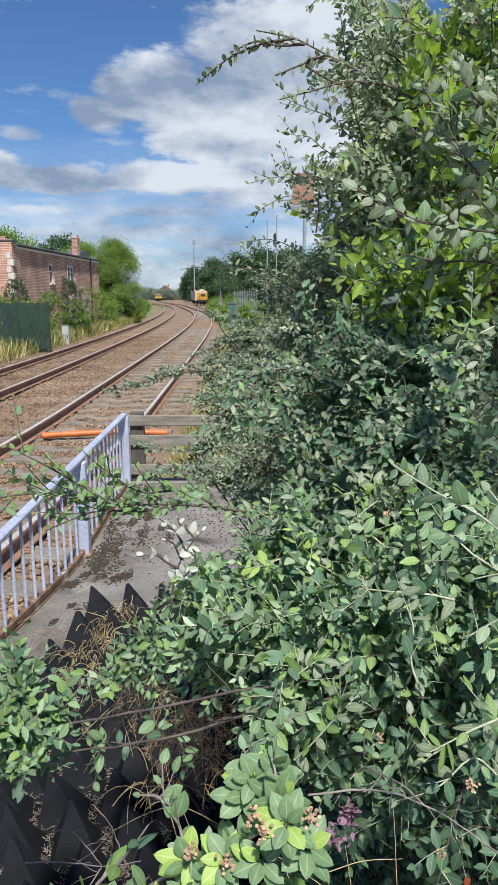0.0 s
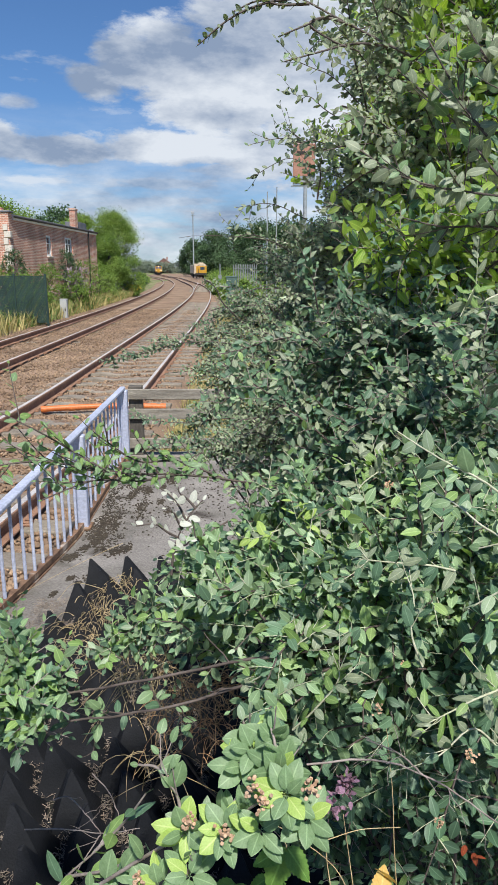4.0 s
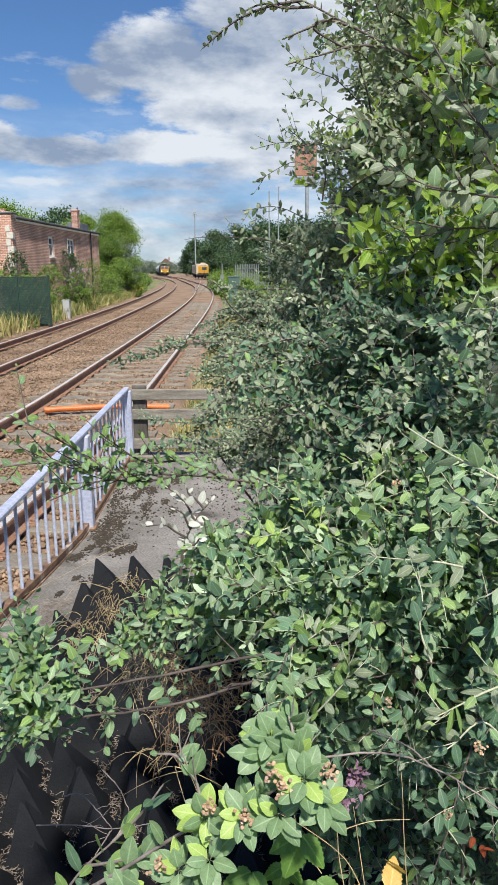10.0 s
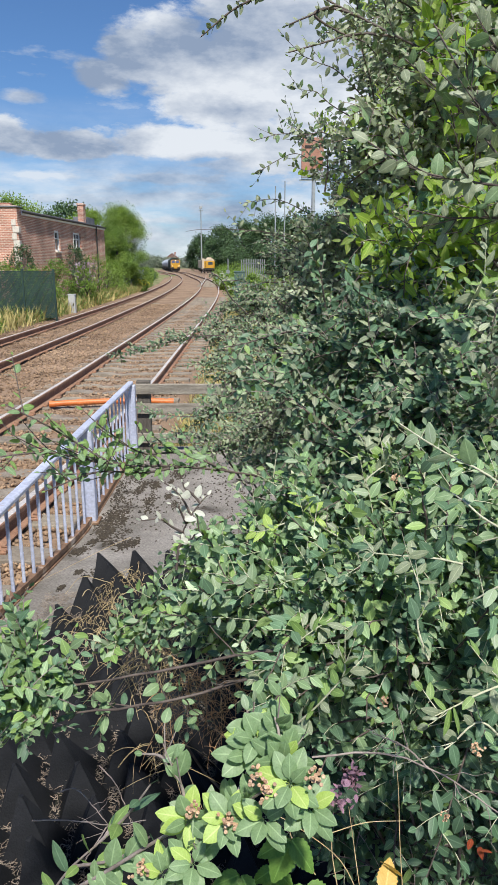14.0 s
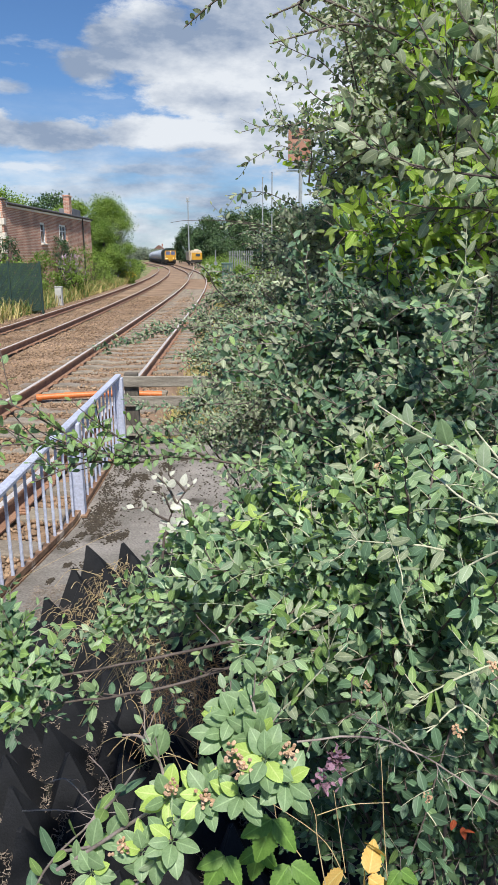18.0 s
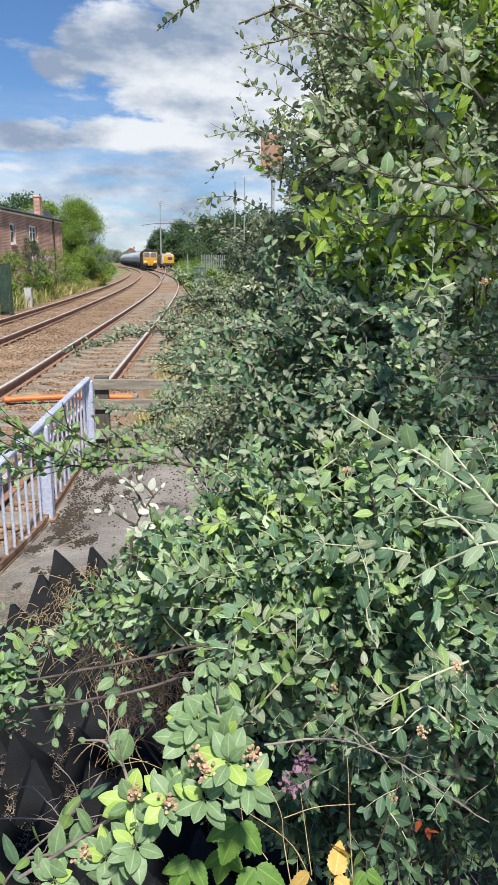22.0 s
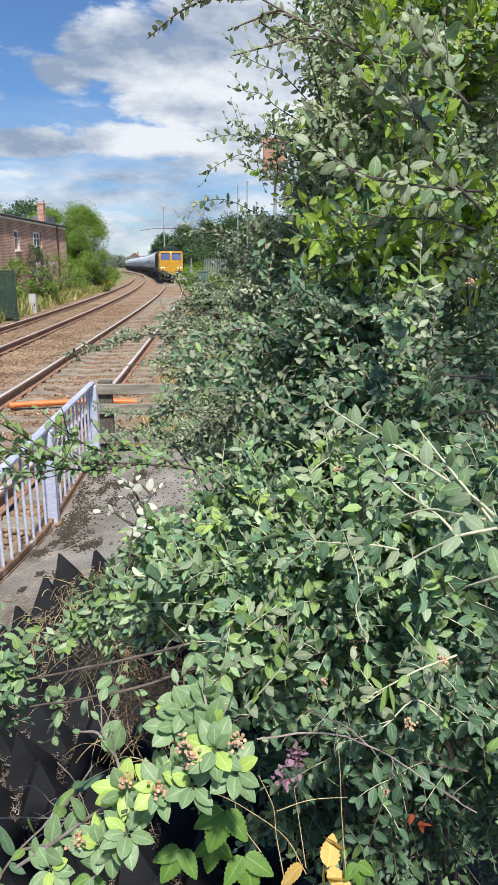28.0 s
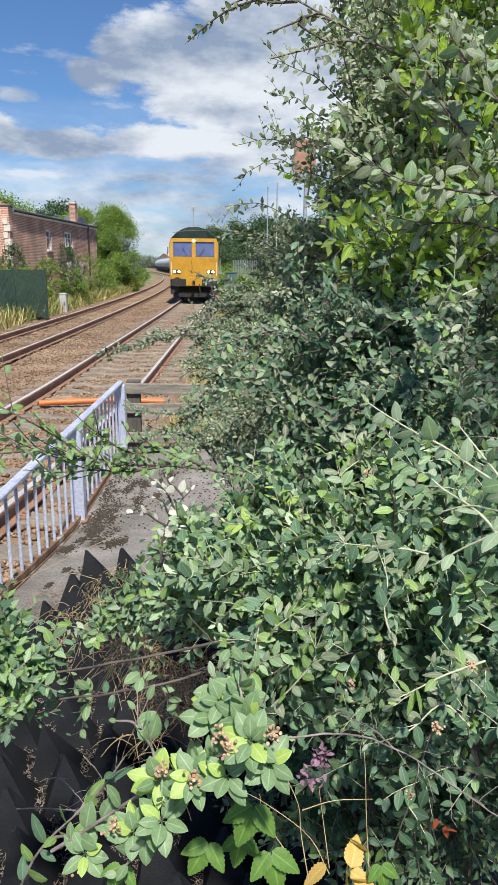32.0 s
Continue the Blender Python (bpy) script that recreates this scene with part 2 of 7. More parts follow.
M_LEAF_RED = surface("leaf_red", (0.30, 0.05, 0.03), (0.42, 0.12, 0.05), through_light=0.3, **LEAF)
# distance haze on the far trees is put into this pale grey-green
M_TREE_HAZE = surface("hazed_foliage", (0.15, 0.19, 0.14), (0.22, 0.26, 0.19), through_light=0.1, per="island", vary=0.3, bump=0.0, rough=0.8, scale=0.3)
M_STEEL = surface("dull_steel", (0.20, 0.22, 0.22), (0.30, 0.32, 0.32), scale=4, grain=30, rough=0.7, metal=0.2, bump=0.05)
M_TREE = surface("tree_leaf", (0.115, 0.20, 0.032), (0.235, 0.33, 0.07), through_light=0.35, per="island", vary=0.4, bump=0.0, rough=0.6, scale=0.6)
# own colour of dark trees; in the undergrowth it stands for shade
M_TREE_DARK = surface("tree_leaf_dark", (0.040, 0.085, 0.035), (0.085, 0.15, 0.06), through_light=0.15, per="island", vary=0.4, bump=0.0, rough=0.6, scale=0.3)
M_TWIG = surface("twig_bark", (0.05, 0.037, 0.032), (0.14, 0.11, 0.092), scale=20, grain=200, rough=0.8)
M_TWIG_GREY = surface("twig_grey", (0.16, 0.13, 0.11), (0.34, 0.29, 0.26), scale=30, grain=220, rough=0.8)
M_LITTER = surface("dead_litter", (0.15, 0.115, 0.09), (0.36, 0.30, 0.25), scale=20, grain=120, per="island", vary=0.4, rough=0.9, bump=0)
M_TWIG_PALE = surface("twig_pale", (0.36, 0.38, 0.24), (0.55, 0.54, 0.40), scale=30, grain=220, rough=0.7)
M_STRAW = surface("straw", (0.34, 0.25, 0.12), (0.58, 0.46, 0.27), scale=20, grain=120, per="island", vary=0.3, rough=0.8, bump=0)
M_STRAW_RED = surface("straw_russet", (0.42, 0.22, 0.10), (0.62, 0.40, 0.22), scale=20, grain=120, per="island", vary=0.3, rough=0.8, bump=0)
M_GRASS = surface("grass", (0.08, 0.15, 0.025), (0.20, 0.26, 0.07), scale=2, per="island", vary=0.35, rough=0.7, bump=0, through_light=0.2)
M_GRASS_DRY = surface("grass_dry", (0.30, 0.25, 0.10), (0.46, 0.38, 0.17), scale=2, per="island", vary=0.35, rough=0.8, bump=0, through_light=0.2)
M_BERRY = surface("berry_cluster", (0.34, 0.20, 0.12), (0.52, 0.36, 0.24), scale=90, grain=300, rough=0.5, per="island", vary=0.25)
M_PURPLE = surface("petal_purple", (0.26, 0.13, 0.22), (0.42, 0.27, 0.37), scale=60, per="island", vary=0.35, bump=0, through_light=0.3)
M_RUBBER = surface("black_rubber", (0.007, 0.008, 0.0095), (0.017, 0.018, 0.021), scale=6, grain=160, rough=0.72, bump=0.15,
                   stain=(0.04, 0.04, 0.02), stain_scale=4.0, stain_at=0.66, gloss=0.18)
M_CONCRETE = surface("concrete", (0.15, 0.135, 0.115), (0.29, 0.265, 0.235), scale=2.6, grain=75, rough=0.92, bump=0.6, speck=0.9,
                     stain=(0.055, 0.045, 0.035), stain_scale=3.0, stain_at=0.58)
M_CONCRETE_PALE = surface("pale_concrete", (0.36, 0.36, 0.34), (0.50, 0.50, 0.48), scale=3, grain=60, rough=0.9, stain=(0.25, 0.23, 0.2), stain_at=0.62)
M_MOSS = surface("dry_moss", (0.035, 0.028, 0.020), (0.075, 0.058, 0.038), scale=30, grain=150, rough=1.0, bump=0.6)
M_PAINT = surface("lilac_white_paint", (0.36, 0.39, 0.50), (0.49, 0.52, 0.62), scale=3, grain=40, rough=0.45, bump=0.06,
                  stain=(0.27, 0.15, 0.08), stain_scale=9.0, stain_at=0.68)
M_RUST = surface("rust", (0.11, 0.06, 0.035), (0.26, 0.15, 0.085), scale=9, grain=90, rough=0.95, bump=0.4, stain=(0.50, 0.42, 0.34), stain_scale=5, stain_at=0.6)
M_RAIL = surface("rail_rust", (0.20, 0.105, 0.065), (0.33, 0.19, 0.12), scale=5, grain=70, rough=0.9, bump=0.3)
M_RAIL_TOP = surface("rail_polished", (0.52, 0.47, 0.43), (0.66, 0.61, 0.56), scale=3, grain=40, rough=0.4, metal=0.25, bump=0.02)
M_SLEEPER = surface("sleeper_concrete", (0.17, 0.145, 0.115), (0.29, 0.25, 0.205), scale=3, grain=45, rough=0.95, bump=0.4, per="object", vary=0.15,
                    stain=(0.16, 0.10, 0.065), stain_scale=4, stain_at=0.55)
M_BALLAST = surface("ballast", (0.135, 0.086, 0.055), (0.262, 0.178, 0.120), scale=0.9, grain=22, rough=0.95, bump=1.0, per="island", vary=0.4)
M_STONE = surface("ballast_stone", (0.165, 0.104, 0.064), (0.33, 0.230, 0.155), scale=0.8, grain=50, rough=0.95, bump=0.2, per="island", vary=0.5)
M_EARTH = surface("earth", (0.035, 0.028, 0.020), (0.085, 0.068, 0.047), scale=1.5, grain=30, rough=1.0, bump=0.6)
M_VERGE = surface("verge_grass", (0.07, 0.115, 0.025), (0.19, 0.20, 0.075), scale=0.7, grain=25, rough=1.0, bump=0.8, stain=(0.30, 0.25, 0.13), stain_scale=0.5, stain_at=0.5)
M_WOOD = surface("weathered_wood", (0.17, 0.15, 0.12), (0.32, 0.29, 0.235), scale=4, grain=35, rough=0.9, bump=0.4, stretch=(1, 6, 6))
M_WOOD_DARK = surface("dark_weathered_wood", (0.06, 0.052, 0.043), (0.13, 0.115, 0.095), scale=4, grain=35, rough=0.9, bump=0.4, stretch=(6, 6, 1))
M_ORANGE = surface("orange_plastic", (0.52, 0.13, 0.025), (0.62, 0.18, 0.045), scale=3, grain=40, rough=0.5, bump=0.05, stain=(0.45, 0.14, 0.05), stain_at=0.6)
M_BRICK = surface("brick_red", (0.25, 0.095, 0.062), (0.40, 0.17, 0.115), scale=1.2, grain=30, rough=0.95, bump=0.3, per="object", vary=0.25)
M_QUOIN = surface("pale_stone", (0.50, 0.45, 0.38), (0.66, 0.60, 0.52), scale=2, grain=25, rough=0.9)
M_WHITE = surface("white_paint", (0.72, 0.72, 0.70), (0.82, 0.82, 0.80), scale=2, grain=30, rough=0.5, bump=0.04)
M_SLATE = surface("roof_felt", (0.10, 0.105, 0.115), (0.17, 0.175, 0.19), scale=1.5, grain=20, rough=0.85)
M_TILE = surface("red_roof_tile", (0.14, 0.075, 0.06), (0.2, 0.11, 0.085), scale=0.6, grain=6, rough=0.9)
M_GLASS = surface("dark_glass", (0.03, 0.04, 0.05), (0.05, 0.065, 0.08), scale=2, rough=0.06, bump=0, gloss=0.9)
# the blue is the reflected sky, put into the glass's base colour
M_CABGLASS = surface("cab_glass_sky_tint", (0.09, 0.10, 0.20), (0.12, 0.14, 0.26), scale=2, rough=0.05, bump=0, gloss=1.0)
M_GALV = surface("galvanised_steel", (0.33, 0.35, 0.36), (0.47, 0.49, 0.50), scale=4, grain=30, rough=0.5, metal=0.5, bump=0.05)
M_GREENFENCE = surface("green_mesh", (0.010, 0.030, 0.024), (0.022, 0.052, 0.040), scale=2, grain=30, rough=0.6)
M_GREYGREEN = surface("grey_green_paint", (0.06, 0.11, 0.09), (0.10, 0.16, 0.135), scale=2, grain=30, rough=0.6)
M_YELLOW = surface("loco_yellow", (0.42, 0.215, 0.016), (0.50, 0.265, 0.022), scale=1.5, grain=6, rough=0.42, bump=0.0, speck=0.2, stain=(0.34, 0.17, 0.02), stain_scale=1.2, stain_at=0.6)
M_LOCO_GREEN = surface("loco_dark_green", (0.010, 0.020, 0.017), (0.02, 0.034, 0.028), scale=1.5, grain=14, rough=0.7, bump=0.03, gloss=0.15)
M_BLACK = surface("dirty_black", (0.012, 0.011, 0.010), (0.04, 0.034, 0.03), scale=2, grain=14, rough=0.8)
M_WAGON = surface("wagon_grey", (0.42, 0.46, 0.53), (0.53, 0.57, 0.63), scale=0.7, grain=8, rough=0.75, gloss=0.25, stain=(0.26, 0.26, 0.27), stain_scale=0.8)
M_BEIGE = surface("machine_beige", (0.42, 0.34, 0.24), (0.55, 0.46, 0.34), scale=1.5, grain=14, rough=0.6)
M_SIGN_RED = surface("sign_orange_red", (0.30, 0.14, 0.09), (0.40, 0.21, 0.15), scale=2, grain=20, rough=0.5)
M_BUDDLEIA = surface("mauve_flower", (0.27, 0.19, 0.26), (0.42, 0.31, 0.39), scale=5, per="island", vary=0.3, bump=0)
M_YFLOWER = surface("yellow_flower", (0.60, 0.42, 0.02), (0.75, 0.58, 0.05), scale=5, per="island", vary=0.3, bump=0)
M_LAMP = glow("headlight", (1.0, 0.78, 0.42), 3.0)


# ---- mesh tools ----
rng = np.random.default_rng(7)


def empty(name, at=(0, 0, 0), **tags):
    ob = new(name)
    ob.location = at
    ob.empty_display_size = 0.1
    return tagged(ob, **tags)


def link(name, me, material, parent=None, label="", smooth=False):
    if material and not me.materials:
        me.materials.append(material)
    ob = new(name, me)
    if parent:
        ob.parent = parent
    if label:
        tagged(ob, label=label)
    if smooth:
        me.polygons.foreach_set("use_smooth", np.ones(len(me.polygons), bool))
    return ob


def part(name, bm, material, parent, label="", smooth=False):
    """Links a bmesh as one mesh object under a thing or a part."""
    me = bpy.data.meshes.new(name)
    bm.to_mesh(me)
    bm.free()
    return link(name, me, material, parent, label, smooth)


def arrays(name, verts, faces):
    """A mesh from an array of vertices and one of faces of equal length."""
    me = bpy.data.meshes.new(name)
    v, f = np.asarray(verts, np.float32), np.asarray(faces, np.int32)
    me.vertices.add(len(v))
    me.vertices.foreach_set("co", v.ravel())
    me.loops.add(f.size)
    me.loops.foreach_set("vertex_index", f.ravel())
    me.polygons.add(len(f))
    me.polygons.foreach_set("loop_start", np.arange(0, f.size, f.shape[1], dtype=np.int32))
    me.update(calc_edges=True)
    return me


def box(size, at=(0, 0, 0), bevel=0.0, bm=None, turn=None):
    """A box with its centre at a place, its edges bevelled; added to bm where one is given."""
    b = bmesh.new()
    m = Matrix.Translation(at) @ (turn or Matrix()) @ Matrix.Diagonal((*size, 1))
    bmesh.ops.create_cube(b, size=1, matrix=m)
    if bevel:
        bmesh.ops.bevel(b, geom=b.edges[:], offset=bevel, segments=1, affect="EDGES")
    if bm is None:
        return b
    return join(bm, b)


def join(bm, b):
    idx = [bm.verts.new(v.co) for v in b.verts]
    b.verts.index_update()
    for f in b.faces:
        bm.faces.new([idx[v.index] for v in f.verts])
    b.free()
    return bm


def rod(a, b, r, r2=None, sides=8, bm=None):
    """A round bar from a to b."""
    a, b = Vector(a), Vector(b)
    t = bmesh.new()
    turn = (b - a).to_track_quat("Z", "Y").to_matrix().to_4x4()
    bmesh.ops.create_cone(t, cap_ends=True, segments=sides, radius1=r, radius2=r if r2 is None else r2, depth=(b - a).length,
                          matrix=Matrix.Translation((a + b) / 2) @ turn)
    return t if bm is None else join(bm, t)


def extrude_profile(points, path, bm=None, close=True, caps=True):
    """A profile of (across, up) points carried along a path of (place, across-direction)."""
    bm = bm or bmesh.new()
    rings = []
    for p, a in path:
        rings.append([bm.verts.new((p[0] + a[0] * u, p[1] + a[1] * u, p[2] + w)) for u, w in points])
    n = len(points)
    for r, s in zip(rings, rings[1:]):
        for i in range(n if close else n - 1):
            j = (i + 1) % n
            bm.faces.new((r[i], r[j], s[j], s[i]))
    if caps and close:
        bm.faces.new(rings[0][::-1]), bm.faces.new(rings[-1])
    return bm


def norm(v):
    return v / np.maximum(np.linalg.norm(v, axis=-1, keepdims=True), 1e-9)


def curve_points(pts, n):
    """n places evenly along a smooth curve through some points."""
    p = np.asarray(pts, float)
    q = np.vstack([2 * p[0] - p[1], p, 2 * p[-1] - p[-2]])
    out = []
    for t in np.linspace(0, len(p) - 1 - 1e-6, n):
        i, u = int(t), t - int(t)
        a, b, c, d = q[i:i + 4]
        out.append(0.5 * (2 * b + (c - a) * u + (2 * a - 5 * b + 4 * c - d) * u * u + (3 * b - a - 3 * c + d) * u ** 3))
    return np.array(out)


def tubes(name, paths, radii, sides=5):
    """Tapered tubes along paths (each an array of places), joined into one mesh."""
    V, F, base = [], [], 0
    ang = np.linspace(0, 2 * math.pi, sides, endpoint=False)
    for path, (r0, r1) in zip(paths, radii):
        n = len(path)
        t = norm(np.gradient(path, axis=0))
        ref = np.where(np.abs(t[:, 2:3]) > 0.9, [[1.0, 0, 0]], [[0, 0, 1.0]])
        a = norm(np.cross(t, ref))
        b = np.cross(t, a)
        r = np.linspace(r0, r1, n)[:, None, None]
        ring = path[:, None, :] + r * (a[:, None, :] * np.cos(ang)[None, :, None] + b[:, None, :] * np.sin(ang)[None, :, None])
        V.append(ring.reshape(-1, 3))
        i = np.arange(n - 1)[:, None] * sides
        j = np.arange(sides)[None, :]
        k = (j + 1) % sides
        F.append(base + np.stack([i + j, i + k, i + sides + k, i + sides + j], -1).reshape(-1, 4))
        base += n * sides
    return arrays(name, np.vstack(V), np.vstack(F))


LEAF_ROWS = {
    "fine": ((0.0, 0.0), (0.12, 0.25), (0.36, 0.49), (0.64, 0.45), (0.87, 0.22), (1.0, 0.0)),
    "plain": ((0.0, 0.0), (0.30, 0.46), (0.66, 0.42), (1.0, 0.0)),
    "far": ((0.0, 0.0), (0.45, 0.50), (1.0, 0.0))}


def leaf_mesh(name, at, way, up, length, width, fold=0.24, droop=0.15, cut="fine"):
    """Many leaves in one mesh: each a pointed oval folded along its midrib and bowed to its tip."""
    at, way = np.asarray(at, float), norm(np.asarray(way, float))
    side = norm(np.cross(way, up))
    nrm = np.cross(side, way)
    n = len(at)
    length, width = np.broadcast_to(length, (n,))[:, None], np.broadcast_to(width, (n,))[:, None]
    rows = LEAF_ROWS[cut]
    V, flat = [], []
    for s, w in rows:
        c = at + way * length * s - nrm * length * droop * s * s
        if w == 0:
            V.append(c), flat.append((0.5, s))
        else:
            lift = nrm * width * w * fold
            V += [c - side * width * w + lift, c, c + side * width * w + lift]
            flat += [(0.5 - w, s), (0.5, s), (0.5 + w, s)]
    V = np.stack(V, 1).reshape(-1, 3)
    last = 3 * (len(rows) - 2) + 1
    tri = [(0, 2, 1), (0, 3, 2), (last - 3, last - 2, last), (last - 2, last - 1, last)]
    for k in range(1, last - 3, 3):
        tri += [(k, k + 1, k + 4), (k, k + 4, k + 3), (k + 1, k + 2, k + 5), (k + 1, k + 5, k + 4)]
    tri, flat = np.array(tri), np.array(flat, np.float32)
    F = (np.arange(n)[:, None, None] * (last + 1) + tri[None]).reshape(-1, 3)
    me = arrays(name, V, F)
    me.uv_layers.new(name="leaf").data.foreach_set("uv", np.tile(flat[tri].reshape(-1, 2), (n, 1)).ravel())
    return me


def leaves_along(paths, step, size, spread=0.9, jitter=0.3, start=0.1, rs=rng, face=(0.05, -0.72, 0.72), loose=0.2):
    """Places, ways, ups and lengths of leaves set in turn on either side of twigs, their blades turned to the light."""
    A, W, U, S = [], [], [], []
    for path in paths:
        seg = np.linalg.norm(np.diff(path, axis=0), axis=1)
        total = seg.sum()
        k = max(2, int(total * (1 - start) / step))
        s = np.linspace(start * total, total, k) + rs.normal(0, step * 0.12, k)
        acc = np.concatenate([[0], np.cumsum(seg)])
        at = np.stack([np.interp(s, acc, path[:, c]) for c in range(3)], 1)
        tang = norm(np.gradient(path, axis=0))
        t = norm(np.stack([np.interp(s, acc, tang[:, c]) for c in range(3)], 1))
        plane = norm(np.array(face) + rs.normal(0, 0.42, 3))
        side = norm(np.cross(t, plane))
        hand = np.where((np.arange(k) + rs.integers(2)) % 2, 1.0, -1.0)
        turn = np.radians(60 * spread + rs.normal(0, 15, k)) * np.where(s > total - 0.6 * step, 0.25, 1.0)
        way = norm(t * np.cos(turn)[:, None] + side * (hand * np.sin(turn))[:, None] + plane * rs.normal(0.12, 0.22, (k, 1)) + rs.normal(0, loose, (k, 3)))
        up = norm(plane + t * 0.25 + rs.normal(0, jitter, (k, 3)))
        A.append(at), W.append(way), U.append(up)
        left = (total - s) / step
        S.append(size * rs.uniform(0.62, 1.12, k) * np.clip(0.5 + 0.2 * left, 0.5, 1.0))
    return np.vstack(A), np.vstack(W), np.vstack(U), np.concatenate(S)


def blades(name, at, way, length, width, bend=0.4, rs=rng):
    """Grass blades: narrow strips of three pieces that bend over."""
    at, way = np.asarray(at, float), norm(np.asarray(way, float))
    n = len(at)
    length, width = np.broadcast_to(length, (n,))[:, None], np.broadcast_to(width, (n,))[:, None]
    side = norm(np.cross(way, rs.normal(0, 1, (n, 3))))
    fall = norm(np.cross(side, way) + np.array([0, 0, -0.4]))
    V = []
    for s, w in ((0, 1), (0.35, 0.9), (0.7, 0.6), (1.0, 0.12)):
        c = at + way * length * s + fall * length * bend * s * s
        V += [c - side * width * w / 2, c + side * width * w / 2]
    V = np.stack(V, 1).reshape(-1, 3)
    q = np.array([[0, 1, 3, 2], [2, 3, 5, 4], [4, 5, 7, 6]])
    return arrays(name, V, (np.arange(n)[:, None, None] * 8 + q[None]).reshape(-1, 4))


def stones(name, at, size, rs=rng):
    """Angular stones, each an uneven eight-sided lump."""
    n = len(at)
    dirs = np.array([[1, 0, 0], [0, 1, 0], [-1, 0, 0], [0, -1, 0], [0, 0, 1], [0, 0, -1]], float)
    r = rs.uniform(0.55, 1.15, (n, 6, 1)) * np.broadcast_to(size, (n,))[:, None, None]
    V = dirs[None] * r
    th = rs.uniform(0, 6.28, n)
    c, s = np.cos(th), np.sin(th)
    tilt = rs.normal(0, 0.35, (n, 2))
    X = V[..., 0] * c[:, None] - V[..., 1] * s[:, None]
    Y = V[..., 0] * s[:, None] + V[..., 1] * c[:, None]
    Z = V[..., 2] * 0.75 + X * tilt[:, :1] + Y * tilt[:, 1:]
    V = np.stack([X, Y, Z], -1) + np.asarray(at)[:, None, :]
    f = np.array([[0, 1, 4], [1, 2, 4], [2, 3, 4], [3, 0, 4], [1, 0, 5], [2, 1, 5], [3, 2, 5], [0, 3, 5]])
    return arrays(name, V.reshape(-1, 3), (np.arange(n)[:, None, None] * 6 + f[None]).reshape(-1, 3))


# ---- ground and railway ----
def near_x(y):
    """Middle of the near track."""
    d = max(0.0, y - 190)
    return -2.33 - (0.024 * max(0.0, min(y, 190) - 25)) ** 2 - 0.006 * max(0.0, 12 - max(y, 2)) ** 2 - 0.16 * d + 0.00012 * d * d - 1.35 * math.exp(-((y - 128) / 42) ** 2)


def far_x(y):
    """Middle of the far track."""
    d = max(0.0, y - 190)
    return -5.72 - (0.0238 * max(0.0, min(y, 190) - 14)) ** 2 - 0.003 * max(0.0, 12 - max(y, 2)) ** 2 - 0.16 * d + 0.00012 * d * d


def siding_x(y):
    """Middle of the siding, which leaves the near track beyond the bend."""
    d = y - 68.0
    return near_x(68.0) - 0.0425 * d - 0.00012 * d * d


def bed_z(x, y):
    return -0.205 + 0.03 * noise.noise((x * 1.3, y * 1.3, 0.0)) + 0.018 * noise.noise((x * 7, y * 7, 3.0))


def make_ground():
    bm = bmesh.new()
    xs = [-3500, -900, -300, -120, -60, -30, -18, -12, -9.5, -8.2, -7, -4, -1, 1, 3, 6, 12, 30, 80, 300, 900, 3500]
    ys = [-3500, -600, -100, -20, -5, 0, 5, 10, 15, 20, 30, 40, 55, 70, 90, 120, 160, 220, 300, 500, 900, 1800, 3500]
    grid = []
    for y in ys:
        row = []
        for x in xs:
            z = -0.33
            left = far_x(min(max(y, 0), 300)) - 2.2 - x
            if left > 0 and 0 < y < 320:
                z += min(0.45, left * 0.12)
            row.append(bm.verts.new((x, y, z)))
        grid.append(row)
    for r, s in zip(grid, grid[1:]):
        for i in range(len(xs) - 1):
            bm.faces.new((r[i], r[i + 1], s[i + 1], s[i]))
    return tagged(part("ground", bm, M_VERGE, None), label="patchy dry grass and weeds beside the railway", category="ground", kind="structure")


make_ground()


def make_ballast():
    bm = bmesh.new()
    ys = list(np.arange(-60, 1.5, 3.0)) + list(np.arange(1.5, 40, 0.35)) + list(np.arange(40, 90, 1.5)) + list(np.arange(90, 400, 6.0))
    rows = []
    for y in ys:
        l, r = far_x(y) - 1.9, near_x(y) + 1.25
        if y > 66:
            r = max(r, siding_x(y) + 1.6)
        row = [bm.verts.new((l - 0.55, y, -0.42))]
        for i in range(23):
            x = l + (r - l) * i / 22
            row.append(bm.verts.new((x, y, bed_z(x, y))))
        row.append(bm.verts.new((r + 0.3, y, -0.42)))
        rows.append(row)
    for a, b in zip(rows, rows[1:]):
        for i in range(len(a) - 1):
            bm.faces.new((a[i], a[i + 1], b[i + 1], b[i]))
    bed = tagged(part("ballast_bed", bm, M_BALLAST, None, smooth=True), label="rust-brown stone ballast under the two tracks", category="ballast", kind="structure")
    rs = np.random.default_rng(3)
    at = []
    while len(at) < 42000:
        y = 4 + 34 * rs.random() ** 1.7
        x = rs.uniform(far_x(y) - 2.2, near_x(y) + 1.2)
        if min(abs(abs(x - near_x(y)) - 0.75), abs(abs(x - far_x(y)) - 0.75)) < 0.07:
            continue
        at.append((x, y, bed_z(x, y) + 0.010))
    me = stones("loose_ballast", at, rs.uniform(0.016, 0.040, len(at)), rs)
    tagged(link("loose_ballast", me, M_STONE), label="loose brown and pinkish ballast stones between the rails", category="stones", kind="stuff")


make_ballast()

